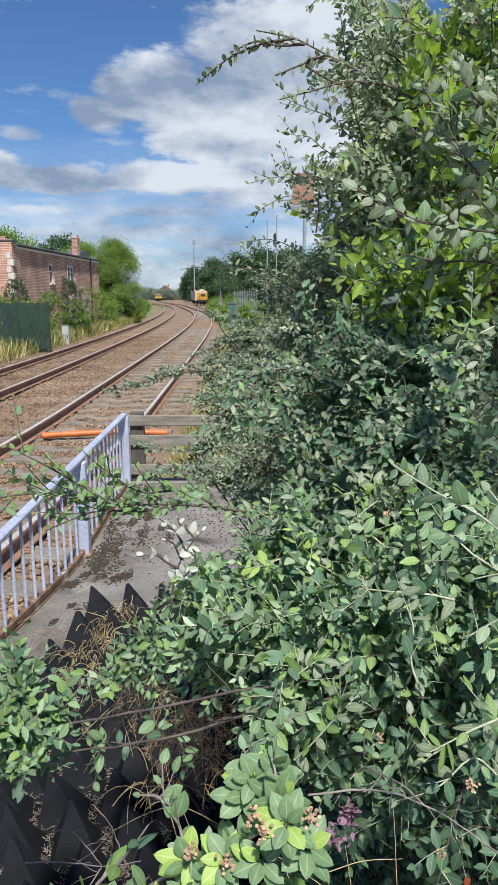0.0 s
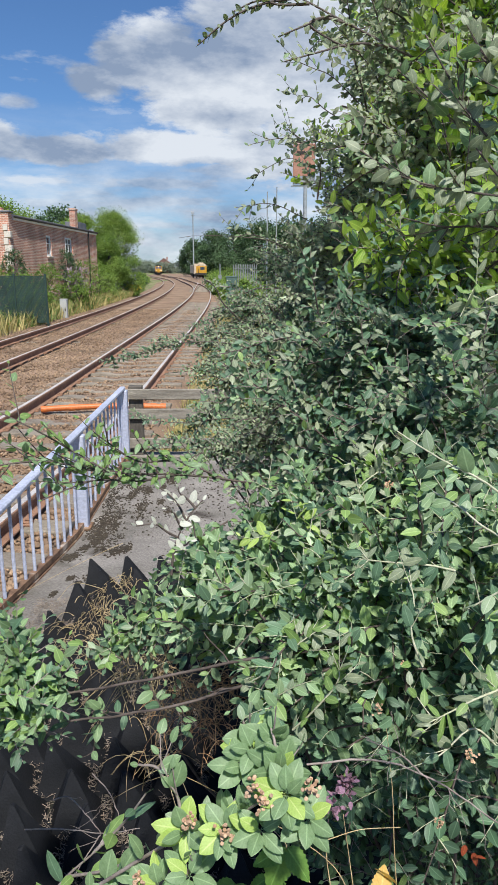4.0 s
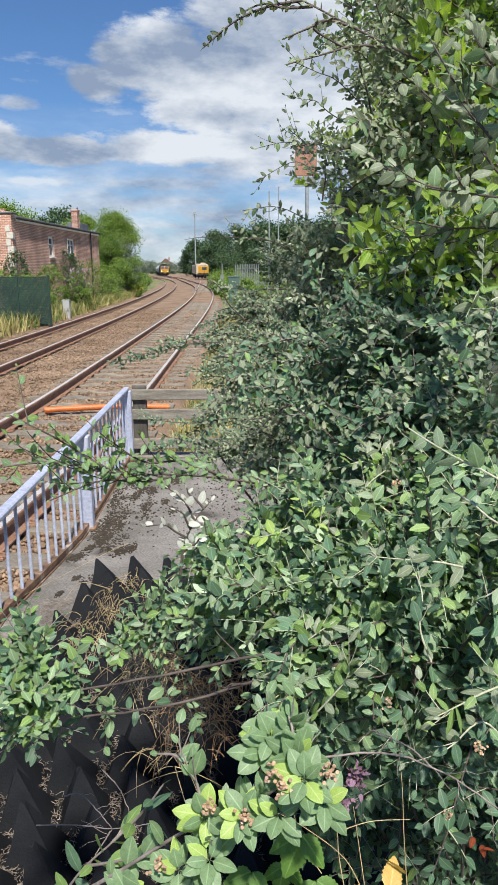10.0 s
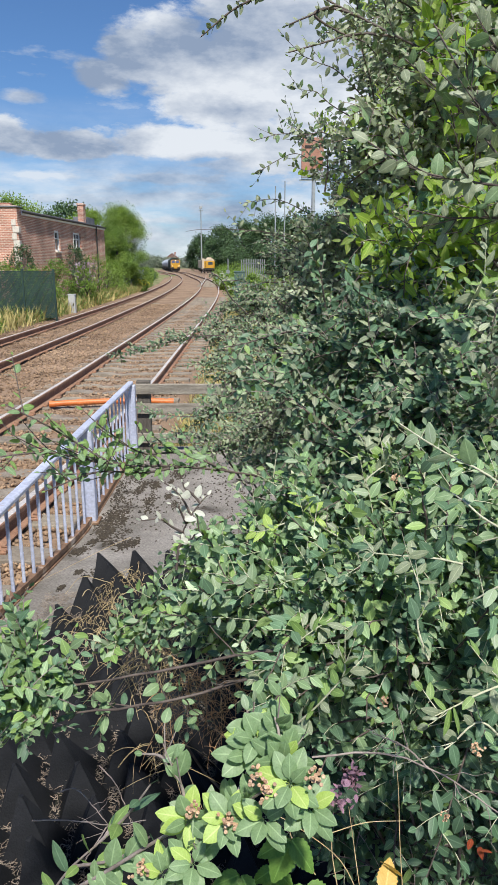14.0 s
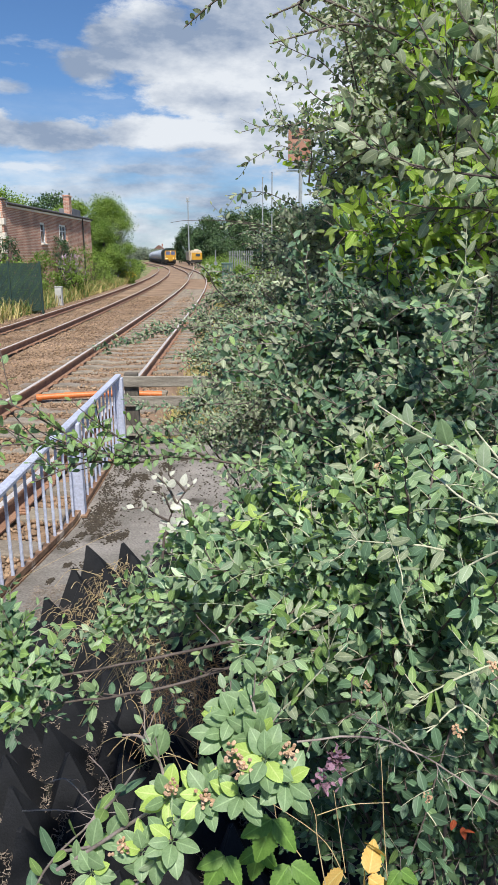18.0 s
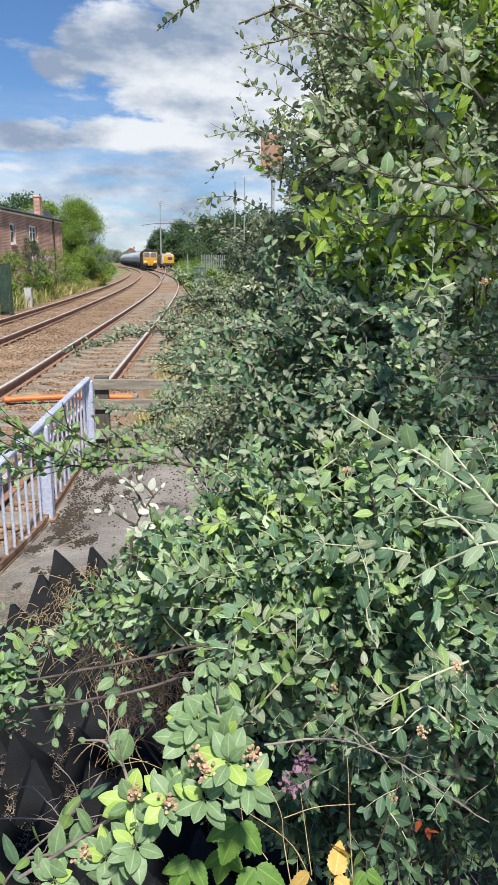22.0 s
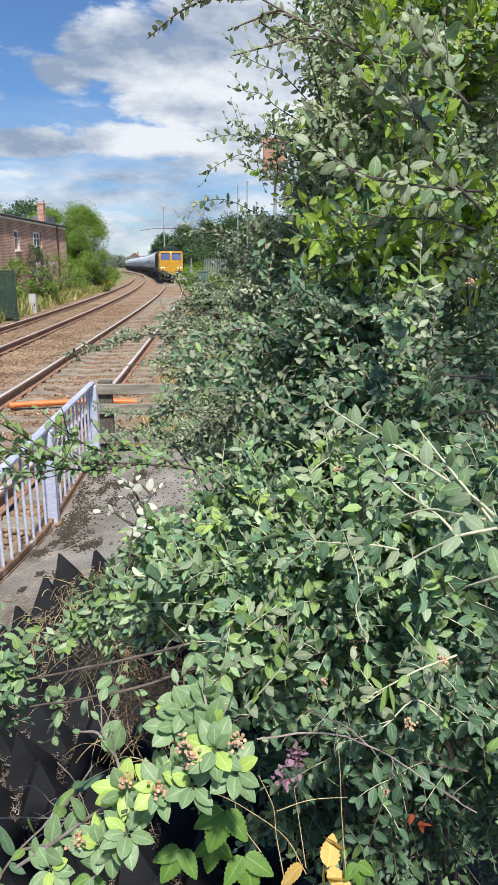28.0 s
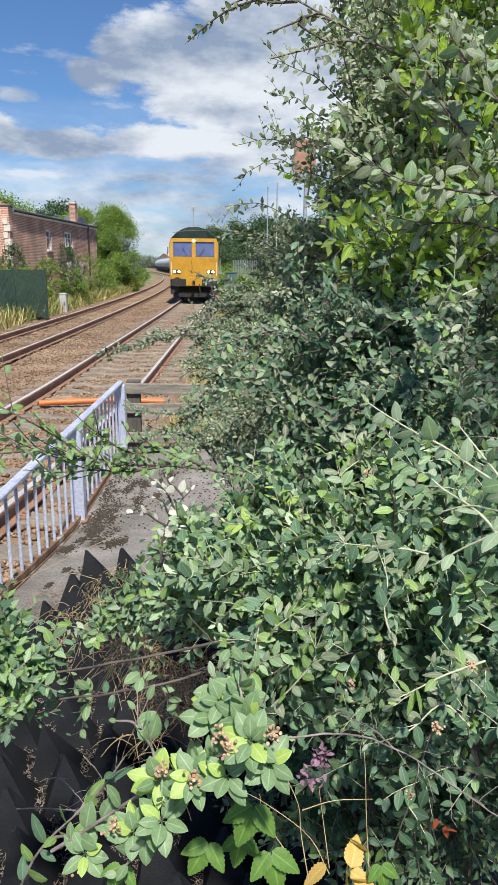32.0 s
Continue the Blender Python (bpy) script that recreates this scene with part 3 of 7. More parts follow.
RAIL = [(-0.07, -0.16), (0.07, -0.16), (0.07, -0.147), (0.012, -0.13), (0.010, -0.045), (0.036, -0.035), (0.036, -0.006),
        (0.030, 0.0), (-0.030, 0.0), (-0.036, -0.006), (-0.036, -0.035), (-0.010, -0.045), (-0.012, -0.13), (-0.07, -0.147)]
HEAD = [(-0.028, 0.001), (0.028, 0.001), (0.024, 0.004), (-0.024, 0.004)]


def along(fx, ys, off):
    out = []
    for y in ys:
        s = (fx(y + 0.5) - fx(y - 0.5))
        n = math.hypot(1, s)
        a = (1 / n, -s / n)
        out.append(((fx(y) + a[0] * off, y + a[1] * off, 0.0), a))
    return out


def make_track(label, fx, y0, y1, step, y_sleepers, sunk=0.0):
    thing = empty("railway_track", (0, 0, 0), label=label, category="track", group="railway tracks", kind="structure")
    ys = list(np.arange(y0, min(y1, 60), 1.0)) + list(np.arange(max(60, y0), y1, 4.0))
    for off in (-0.7525, 0.7525):
        r = part("rail", extrude_profile(RAIL, along(fx, ys, off)), M_RAIL, thing, "rusty steel rail")
        part("rail_head", extrude_profile(HEAD, along(fx, ys, off)), M_RAIL_TOP, r, "polished running surface")
    b = bmesh.new()
    prof = [(-0.145, -0.36), (0.145, -0.36), (0.125, -0.175), (0.115, -0.165), (-0.115, -0.165), (-0.125, -0.175)]
    rings = []
    for x, dz in ((-1.25, -0.01), (-1.0, 0.0), (-0.45, 0.0), (-0.2, -0.018), (0.2, -0.018), (0.45, 0.0), (1.0, 0.0), (1.25, -0.01)):
        rings.append([b.verts.new((x, u, w + dz)) for u, w in prof])
    for r, s in zip(rings, rings[1:]):
        for i in range(6):
            b.faces.new((r[i], s[i], s[(i + 1) % 6], r[(i + 1) % 6]))
    b.faces.new(rings[0]), b.faces.new(rings[-1][::-1])
    sleeper = bpy.data.meshes.new("sleeper")
    b.to_mesh(sleeper)
    b.free()
    clip = bmesh.new()
    for s in (-1, 1):
        box((0.07, 0.11, 0.022), (s * 0.085, 0, 0.011), 0.004, clip)
        rod((s * 0.05, -0.035, 0.03), (s * 0.12, -0.035, 0.025), 0.009, sides=5, bm=clip)
        rod((s * 0.05, 0.03, 0.03), (s * 0.12, 0.03, 0.025), 0.009, sides=5, bm=clip)
    clip_me = bpy.data.meshes.new("rail_clip")
    clip.to_mesh(clip_me)
    clip.free()
    rs = np.random.default_rng(5)
    y = y0 + 0.3
    while y < y_sleepers:
        turn = math.degrees(math.atan(-(fx(y + 0.5) - fx(y - 0.5)))) + rs.normal(0, 0.5)
        ob = link("sleeper", sleeper, M_SLEEPER, thing)
        ob.matrix_basis = pose(fx(y) + rs.normal(0, 0.012), y, rs.normal(0, 0.004) - sunk, 0, 0, turn)
        if 4 < y < 22:
            for off in (-0.7525, 0.7525):
                c = link("rail_clip", clip_me, M_RAIL, ob)
                c.location = (off, 0, -0.163 + sunk)
        y += step * rs.uniform(0.97, 1.03)


make_track("near railway track with rusty rails on worn concrete sleepers", near_x, -60, 380, 0.66, 46)
make_track("far railway track with rusty rails curving away", far_x, -60, 380, 0.66, 46, sunk=0.045)
make_track("siding track leaving the near line beyond the bend", siding_x, 68, 260, 0.7, 100)

# orange pipe laid across between the rails
pipe = empty("orange_pipe", (0, 0, 0), label="bright orange plastic cable pipe laid across the near track", category="pipe")
pp = curve_points([(-2.90, 9.92, -0.10), (-2.55, 10.02, -0.095), (-2.0, 10.16, -0.10), (-1.55, 10.22, -0.11), (-1.12, 10.26, -0.13)], 24)
link("pipe", tubes("pipe", [pp], [(0.043, 0.043)], 14), M_ORANGE, pipe, smooth=True)
for q in (6, 13, 20):
    d = Vector(pp[q + 1]) - Vector(pp[q])
    part("coupling", rod(Vector(pp[q]), Vector(pp[q]) + d.normalized() * 0.09, 0.051, sides=14), M_ORANGE, pipe, smooth=False)
for q in (1, 22):
    part("end_cap", rod(pp[q], Vector(pp[q]) + (Vector(pp[q]) - Vector(pp[12])).normalized() * 0.08, 0.050, sides=14), M_ORANGE, pipe)


# ---- concrete ramp, railing and fence ----
def ramp_z(y):
    return -0.12 + 0.125 * max(0.0, 5.0 - y) + 0.012 * max(0.0, 5.0 - y) ** 2 if y > 3.2 else 0.144


def make_ramp():
    bm = bmesh.new()
    ys = np.concatenate([np.arange(-9, 0.2, 0.8), np.arange(0.2, 7.6, 0.16)])
    xs = np.concatenate([[-1.36, -1.34], np.arange(-1.28, 1.7, 0.12)])
    grid = [[bm.verts.new((x, y, ramp_z(y) + 0.006 * noise.noise((x * 4, y * 4, 0)) - (0.012 if i == 0 else 0))) for i, x in enumerate(xs)] for y in ys]
    for a, b in zip(grid, grid[1:]):
        for i in range(len(xs) - 1):
            bm.faces.new((a[i], a[i + 1], b[i + 1], b[i]))
    low = [bm.verts.new((-1.365, y, -0.45)) for y in ys]
    for i in range(len(ys) - 1):
        bm.faces.new((low[i], grid[i][0], grid[i + 1][0], low[i + 1]))
    tagged(part("pavement", bm, M_CONCRETE, None, smooth=True), label="stained grey concrete ramp with patches of dry moss", category="pavement", kind="structure")
    rs = np.random.default_rng(11)
    at, size = [], []
    for k in range(42):
        cy = 3.4 + 3.9 * rs.random()
        cx = -1.19 + 0.16 * abs(rs.normal()) + (0.5 * rs.random() if cy > 5.4 else 0)
        sp, n = rs.uniform(0.010, 0.035), int(rs.uniform(30, 120))
        for _ in range(n):
            x, y = rs.normal(cx, sp), rs.normal(cy, sp * 2.6)
            if x > -1.23:
                at.append((x, y, ramp_z(y) + 0.001)), size.append(rs.uniform(0.006, 0.016))
    for _ in range(1800):
        y = rs.uniform(4.9, 7.3)
        x = -1.2 + 0.10 * abs(rs.normal()) + 0.06 * noise.noise((y * 3, 0, 0))
        if rs.random() < 0.4:
            x, y = rs.normal(-0.05, 0.4), rs.normal(5.8, 0.6)
        if x > -1.23:
            at.append((x, y, ramp_z(y) + 0.001)), size.append(rs.uniform(0.005, 0.016))
    tagged(link("moss_patch", stones("moss_patch", at, np.array(size), rs), M_MOSS), label="dry brown moss and leaf litter on the concrete", category="moss", kind="stuff")


make_ramp()


def make_bed():
    """Soil and rotted leaves under the shrubs, beside the paved strip."""
    bm = bmesh.new()
    ys, xs = np.arange(-2.0, 5.4, 0.2), np.concatenate([[0.10], np.arange(0.16, 2.3, 0.15)])
    edge = lambda y: 0.22 + 0.05 * noise.noise((y * 1.7, 0.0, 4.0))
    grid = [[bm.verts.new((x + edge(y), y, ramp_z(y) + (0.012 if i == 0 else 0.06 + 0.04 * noise.noise((x * 3, y * 3, 1.0))))) for i, x in enumerate(xs)] for y in ys]
    for a, b in zip(grid, grid[1:]):
        for i in range(len(xs) - 1):
            bm.faces.new((a[i], a[i + 1], b[i + 1], b[i]))
    tagged(part("planting_bed", bm, M_EARTH, None, smooth=True), label="dark soil and rotted leaves under the shrubs", category="soil", kind="structure")


make_bed()


def make_railing():
    thing = empty("railing", (-1.27, 5.2, ramp_z(5.2)), label="lilac-white painted steel railing with rusty foot beside the ramp", category="railing")
    o = Vector(thing.location)
    top = 0.67
    line = [-1.28, -1.245]
    xat = lambda y: line[0] + (line[1] - line[0]) * (y - 2.6) / 4.65
    P3 = lambda y, z, dx=0.0: Vector((xat(y) + dx, y, z)) - o
    y0, y1 = 2.3, 7.25
    hand = bmesh.new()
    ang = Vector((xat(y1) - xat(y0), y1 - y0, 0))
    turn = Matrix.Rotation(math.atan2(-ang.x, ang.y), 4, "Z")
    mid = P3((y0 + y1) / 2, top)
    box((0.062, y1 - y0, 0.034), mid, 0.008, hand, turn)
    rail = part("handrail", hand, M_PAINT, thing, "flat painted top rail")
    ys = np.linspace(y0, y1, 20)
    bar = lambda w, h, lift: extrude_profile([(-w, -h), (w, -h), (w, h), (-w, h)], [(P3(y, ramp_z(y) + lift), (1, 0)) for y in ys])
    part("bottom_rail", bar(0.022, 0.018, 0.04), M_RUST, thing, "rust-streaked bottom rail")
    part("sole_plate", bar(0.030, 0.014, -0.004), M_RUST, thing, "rusty sole plate")
    for y in (5.19, 7.22, 2.55):
        z0 = ramp_z(y) - 0.05
        b = box((0.105, 0.085, top - z0 - 0.02), P3(y, (top + z0) / 2 - 0.01), 0.008)
        post = part("post", b, M_PAINT, thing)
        part("base_plate", box((0.15, 0.15, 0.02), P3(y, ramp_z(y) + 0.012), 0.003), M_RUST, post)
    y = y0 + 0.05
    while y < y1:
        if min(abs(y - p) for p in (5.19, 7.22, 2.55)) > 0.06:
            part("bar", rod(P3(y, ramp_z(y) + 0.04), P3(y, top - 0.012), 0.0105, sides=8), M_PAINT, thing)
        y += 0.176


make_railing()


def make_fence():
    thing = empty("wooden_fence", (-1.1, 7.45, -0.15), label="weathered grey wooden post and rail fence across the ramp's end", category="fence")
    o = Vector(thing.location)
    for x in (-1.17, 0.55, 2.3):
        part("fence_post", box((0.15, 0.10, 0.86), Vector((x + 0.03, 7.47, 0.23)) - o, 0.008), M_WOOD_DARK, thing, "darker upright post")
    for z, x1 in ((0.575, 3.2), (0.355, 3.2), (0.02, 3.2)):
        part("fence_rail", box((x1 + 1.22, 0.04, 0.115), Vector(((x1 - 1.22) / 2, 7.40, z)) - o, 0.006), M_WOOD, thing)
    part("fence_rail", box((0.9, 0.06, 0.09), Vector((-0.8, 7.3, -0.14)) - o, 0.006), M_WOOD, thing)


make_fence()


# ---- anti-trespass rubber guards ----
def make_guards():
    rs = np.random.default_rng(21)
    shapes = []
    for k in range(4):
        b = bmesh.new()
        w, d, h = 0.088, 0.070, 0.18
        base = [b.verts.new(p) for p in ((-w, -d, 0), (w, -d, 0), (w, d, 0), (-w, d, 0))]
        sh = [b.verts.new(p) for p in ((-w * 0.74, -d * 0.56, h * 0.42), (w * 0.46, -d * 0.56, h * 0.42), (w * 0.46, d * 0.60, h * 0.42), (-w * 0.74, d * 0.60, h * 0.42))]
        tx, ty = rs.normal(-0.034, 0.008), 0.012 + rs.normal(0, 0.006)
        tip = [b.verts.new((tx + sx * 0.006, ty + sy * 0.008, h + rs.normal(0, 0.006))) for sx, sy in ((-1, -1), (1, -1), (1, 1), (-1, 1))]
        for lo, hi in ((base, sh), (sh, tip)):
            for i in range(4):
                b.faces.new((lo[i], lo[(i + 1) % 4], hi[(i + 1) % 4], hi[i]))
        b.faces.new(tip)
        me = bpy.data.meshes.new("spike")
        b.to_mesh(me)
        b.free()
        me.materials.append(M_RUBBER)
        shapes.append(me)
    n = 0
    for row in range(4):
        for col in range(2):
            x0, y0 = -0.76 + col * 0.745 - row * 0.10, 3.42 - row * 0.735
            z0 = ramp_z(y0 - 0.3) + 0.05
            thing = empty("trespass_guard", (x0, y0, z0), label="black rubber anti-trespass guard panel of pointed spikes on the ground", category="trespass guard", group="trespass guards")
            part("base_mat", box((0.735, 0.725, 0.03), (0.285, -0.30, 0.005), 0.006), M_RUBBER, thing)
            for i in range(4):
                for j in range(5):
                    s = link("spike", shapes[rs.integers(4)], None, thing)
                    s.matrix_basis = pose(i * 0.187 + (0.093 if j % 2 else 0) - j * 0.018, -j * 0.147, 0.012, rs.normal(0, 2), rs.normal(0, 3), rs.normal(0, 5))


make_guards()


# ---- trains ----
def loft(sections, bm=None):
    """A closed skin through rings of places, with its ends capped."""
    bm = bm or bmesh.new()
    rings = [[bm.verts.new(p) for p in s] for s in sections]
    n = len(rings[0])
    for a, b in zip(rings, rings[1:]):
        for i in range(n):
            bm.faces.new((a[i], a[(i + 1) % n], b[(i + 1) % n], b[i]))
    bm.faces.new(rings[0][::-1]), bm.faces.new(rings[-1])
    return bm


LOCO = [(-1.30, 1.05), (1.30, 1.05), (1.32, 1.9), (1.32, 3.05), (1.22, 3.32), (0.98, 3.58), (0.62, 3.80), (0.25, 3.91), (-0.25, 3.91),
        (-0.62, 3.80), (-0.98, 3.58), (-1.22, 3.32), (-1.32, 3.05), (-1.32, 1.9)]


def rake(z):
    return 0.10 * max(0.0, z - 2.1) + 0.35 * max(0.0, z - 3.3)


def make_bogie(parent, y, axles=3):
    b = part("bogie", box((2.1, 1.9 * axles - 0.6, 0.45), (0, y, 0.62), 0.05), M_BLACK, parent)
    for i in range(axles):
        for s in (-1, 1):
            yy = y + (i - (axles - 1) / 2) * 1.8
            part("wheel", rod((s * 0.68, yy, 0.5), (s * 0.82, yy, 0.5), 0.5, sides=20), M_BLACK, b)
    for s in (-1, 1):
        box_bm = box((0.16, 1.8 * axles - 0.2, 0.34), (s * 1.08, y, 0.58), 0.03)
        part("side_frame", box_bm, M_BLACK, b)


def make_loco():
    thing = empty("locomotive", (0, 0, 0), label="yellow-fronted dark green diesel locomotive with headlights lit, on the near track", category="locomotive")
    ring = lambda y, k=1.0, r=1.0: [(x * k, y + r * rake(z), z) for x, z in LOCO]
    part("body", loft([ring(0.12, 0.985), ring(0.2), ring(4.0, 1, 0.0), ring(20.9, 1, 0.0), ring(21.2, 0.98, 0.0)]), M_LOCO_GREEN, thing, "dark green body")
    # yellow front: plate with two windscreen openings
    f = bmesh.new()
    F = lambda x0, x1, z0, z1, t=0.05, y=0.07: box((x1 - x0, t, z1 - z0), ((x0 + x1) / 2, y + rake((z0 + z1) / 2), (z0 + z1) / 2), 0.012, f,
                                                  Matrix.Rotation(-0.10 if z0 > 2.0 else 0.0, 4, "X"))
    F(-1.31, 1.31, 1.12, 2.34, 0.10)
    F(-1.31, -1.11, 2.32, 3.14), F(1.11, 1.31, 2.32, 3.14), F(-0.11, 0.11, 2.32, 3.14)
    F(-1.25, 1.25, 3.11, 3.30)
    front = part("cab_front", f, M_YELLOW, thing, "yellow cab front")
    for s in (-1, 1):
        part("windscreen", box((1.0, 0.02, 0.80), (s * 0.61, 0.125 + rake(2.73), 2.73), 0.004, None, Matrix.Rotation(-0.10, 4, "X")), M_CABGLASS, front, "windscreen with the sky's reflection put into its blue colour")
        part("windscreen_frame", box((1.06, 0.03, 0.03), (s * 0.61, 0.06 + rake(2.34), 2.345), 0.004), M_BLACK, front)
        wip = part("wiper", rod((s * 0.3, 0.06 + rake(2.36), 2.36), (s * 0.62, 0.05 + rake(2.6), 2.82), 0.012, sides=5), M_BLACK, front)
        lamp = part("lamp_cluster", box((0.44, 0.10, 0.20), (s * 0.92, 0.03, 1.55), 0.03), M_BLACK, front)
        for dx in (-0.12, 0.12):
            part("headlight", rod((s * 0.92 + dx, -0.035, 1.55), (s * 0.92 + dx, 0.0, 1.55), 0.075, sides=16), M_LAMP, lamp, "lit headlight")
        part("side_panel", box((0.03, 2.6, 2.0), (s * 1.325, 1.75, 2.05), 0.01), M_YELLOW, thing, "yellow cab side")
        sw = part("side_window", box((0.02, 0.75, 0.7), (s * 1.345, 1.5, 2.6), 0.006), M_CABGLASS, thing)
        part("mirror", box((0.05, 0.12, 0.32), (s * 1.42, 0.55, 2.7), 0.01), M_BLACK, thing)
        part("buffer", rod((s * 0.87, -0.05, 1.02), (s * 0.87, -0.46, 1.02), 0.10, sides=12), M_BLACK, thing)
        part("buffer_head", rod((s * 0.87, -0.46, 1.02), (s * 0.87, -0.51, 1.02), 0.25, sides=16), M_BLACK, thing)
        part("step", box((0.42, 0.35, 0.7), (s * 1.08, 0.25, 0.68), 0.02), M_BLACK, thing)
        part("grab_rail", rod((s * 1.22, -0.01, 1.35), (s * 1.22, -0.01, 2.05), 0.016, sides=6), M_WHITE, front)
        for k in range(6):
            part("body_grille", box((0.03, 1.4, 0.9), (s * 1.325, 5.5 + k * 2.2, 2.5), 0.01), M_BLACK, thing)
    part("marker_light", rod((0, 0.10, 3.17), (0, 0.24, 3.17), 0.075, sides=14), M_LAMP, front, "lit top marker light")
    part("buffer_beam", box((2.5, 0.22, 0.42), (0, 0.06, 0.96), 0.03), M_BLACK, thing)
    part("beam_plate", box((0.85, 0.03, 0.45), (0, -0.07, 1.03), 0.01), M_YELLOW, thing, "yellow plate on the buffer beam")
    part("coupling_hook", box((0.14, 0.35, 0.2), (0, -0.2, 0.98), 0.03), M_BLACK, thing)
    part("brake_hose", rod((0.3, -0.1, 0.9), (0.34, -0.16, 0.45), 0.03, sides=6), M_BLACK, thing)
    part("snowplough", box((2.3, 0.12, 0.34), (0, 0.25, 0.34), 0.03), M_BLACK, thing)
    part("underframe", box((2.3, 20.2, 0.3), (0, 10.6, 0.95), 0.03), M_BLACK, thing)
    part("fuel_tank", box((2.3, 4.5, 0.6), (0, 10.6, 0.6), 0.1), M_BLACK, thing)
    part("exhaust_roof", box((1.2, 3.0, 0.12), (0, 12, 3.93), 0.03), M_BLACK, thing)
    make_bogie(thing, 4.0), make_bogie(thing, 17.2)
    return thing


def make_wagon():
    thing = empty("hopper_wagon", (0, 0, 0), label="pale grey round-bodied covered hopper wagon behind the locomotive", category="wagon", group="hopper wagons")
    prof = []
    for i in range(16):
        a = 2 * math.pi * i / 16
        prof.append((1.36 * math.cos(a), 2.42 + 1.36 * math.sin(a)))
    sec = lambda y, k: [(x * k, y, 2.42 + (z - 2.42) * k) for x, z in prof]
    part("barrel", loft([sec(0.45, 0.6), sec(0.7, 0.93), sec(1.0, 1.0), sec(13.0, 1.0), sec(13.3, 0.93), sec(13.55, 0.6)]), M_WAGON, thing, smooth=True)
    for k in range(5):
        part("band", loft([[(x * 1.012, y, 2.42 + (z - 2.42) * 1.012) for x, z in prof] for y in (1.6 + k * 2.6, 1.75 + k * 2.6)]), M_WAGON, thing)
    part("walkway", box((0.7, 11.5, 0.08), (0, 7, 3.84), 0.01), M_GALV, thing)
    part("underframe", box((2.2, 13.6, 0.3), (0, 7, 0.98), 0.03), M_BLACK, thing)
    make_bogie(thing, 2.2, 2), make_bogie(thing, 11.8, 2)
    for s in (-1, 1):
        part("buffer", rod((s * 0.87, 0.2, 1.02), (s * 0.87, -0.3, 1.02), 0.12, sides=10), M_BLACK, thing)
    return thing


loco = make_loco()
wagons = [make_wagon()]
for _ in range(15):
    wagons.append(copy_thing(wagons[0], Matrix()))


def make_machine():
    y = 158.0
    thing = empty("track_machine", (siding_x(y), y, 0), label="yellow and beige track maintenance machine standing on the siding", category="rail vehicle")
    thing.rotation_euler = (0, 0, radians(9.0))
    part("body", box((2.6, 12, 1.9), (0, 6.2, 2.05), 0.08), M_BEIGE, thing, "beige body")
    c = part("cab", box((2.66, 2.6, 1.75), (0, 1.3, 1.85), 0.1), M_YELLOW, thing, "yellow cab")
    part("cab_window", box((1.0, 0.05, 0.6), (0.35, -0.01, 2.2), 0.01), M_GLASS, c)
    part("cab_roof", box((2.3, 2.4, 0.55), (0, 1.4, 2.95), 0.15), M_BEIGE, c)
    part("roof_unit", box((1.1, 1.3, 0.6), (0.4, 3.6, 3.2), 0.1), M_BEIGE, thing)
    part("side_cabinet", box((0.5, 1.6, 2.3), (-1.3, 0.6, 2.1), 0.05), M_BEIGE, thing)
    part("bumper", box((2.5, 0.3, 0.5), (0, -0.1, 0.95), 0.05), M_BLACK, thing)
    make_bogie(thing, 2.5, 2), make_bogie(thing, 10, 2)


make_machine()


def move_train():
    ys = np.arange(-5, 620, 0.5)
    xs = np.array([near_x(y) for y in ys])
    s = np.concatenate([[0], np.cumsum(np.hypot(np.diff(xs), 0.5))])

    def place(at, length):
        pts = []
        for q in (at + 0.15 * length, at + 0.85 * length):
            y = np.interp(q, s, ys)
            pts.append(Vector((np.interp(y, ys, xs), y, 0)))
        d = (pts[1] - pts[0]).normalized()
        front = pts[0] - d * 0.15 * length
        return pose(front.x, front.y, 0.0, 0, 0, math.degrees(math.atan2(-d.x, d.y)))

    # the train gathers a little speed as it comes, to about ten metres a second
    front = lambda t: np.interp(38.3 + 10.25 * (32 - t) - 0.05 * (32 - t) ** 2, ys, s)
    times = [0, 4, 8, 12, 16, 20, 24, 26, 28, 29, 30, 31, 32]
    walk(loco, [(t, place(front(t), 21.2)) for t in times])
    for i, w in enumerate(wagons):
        walk(w, [(t, place(front(t) + 22.2 + i * 14.6, 14.0)) for t in times])


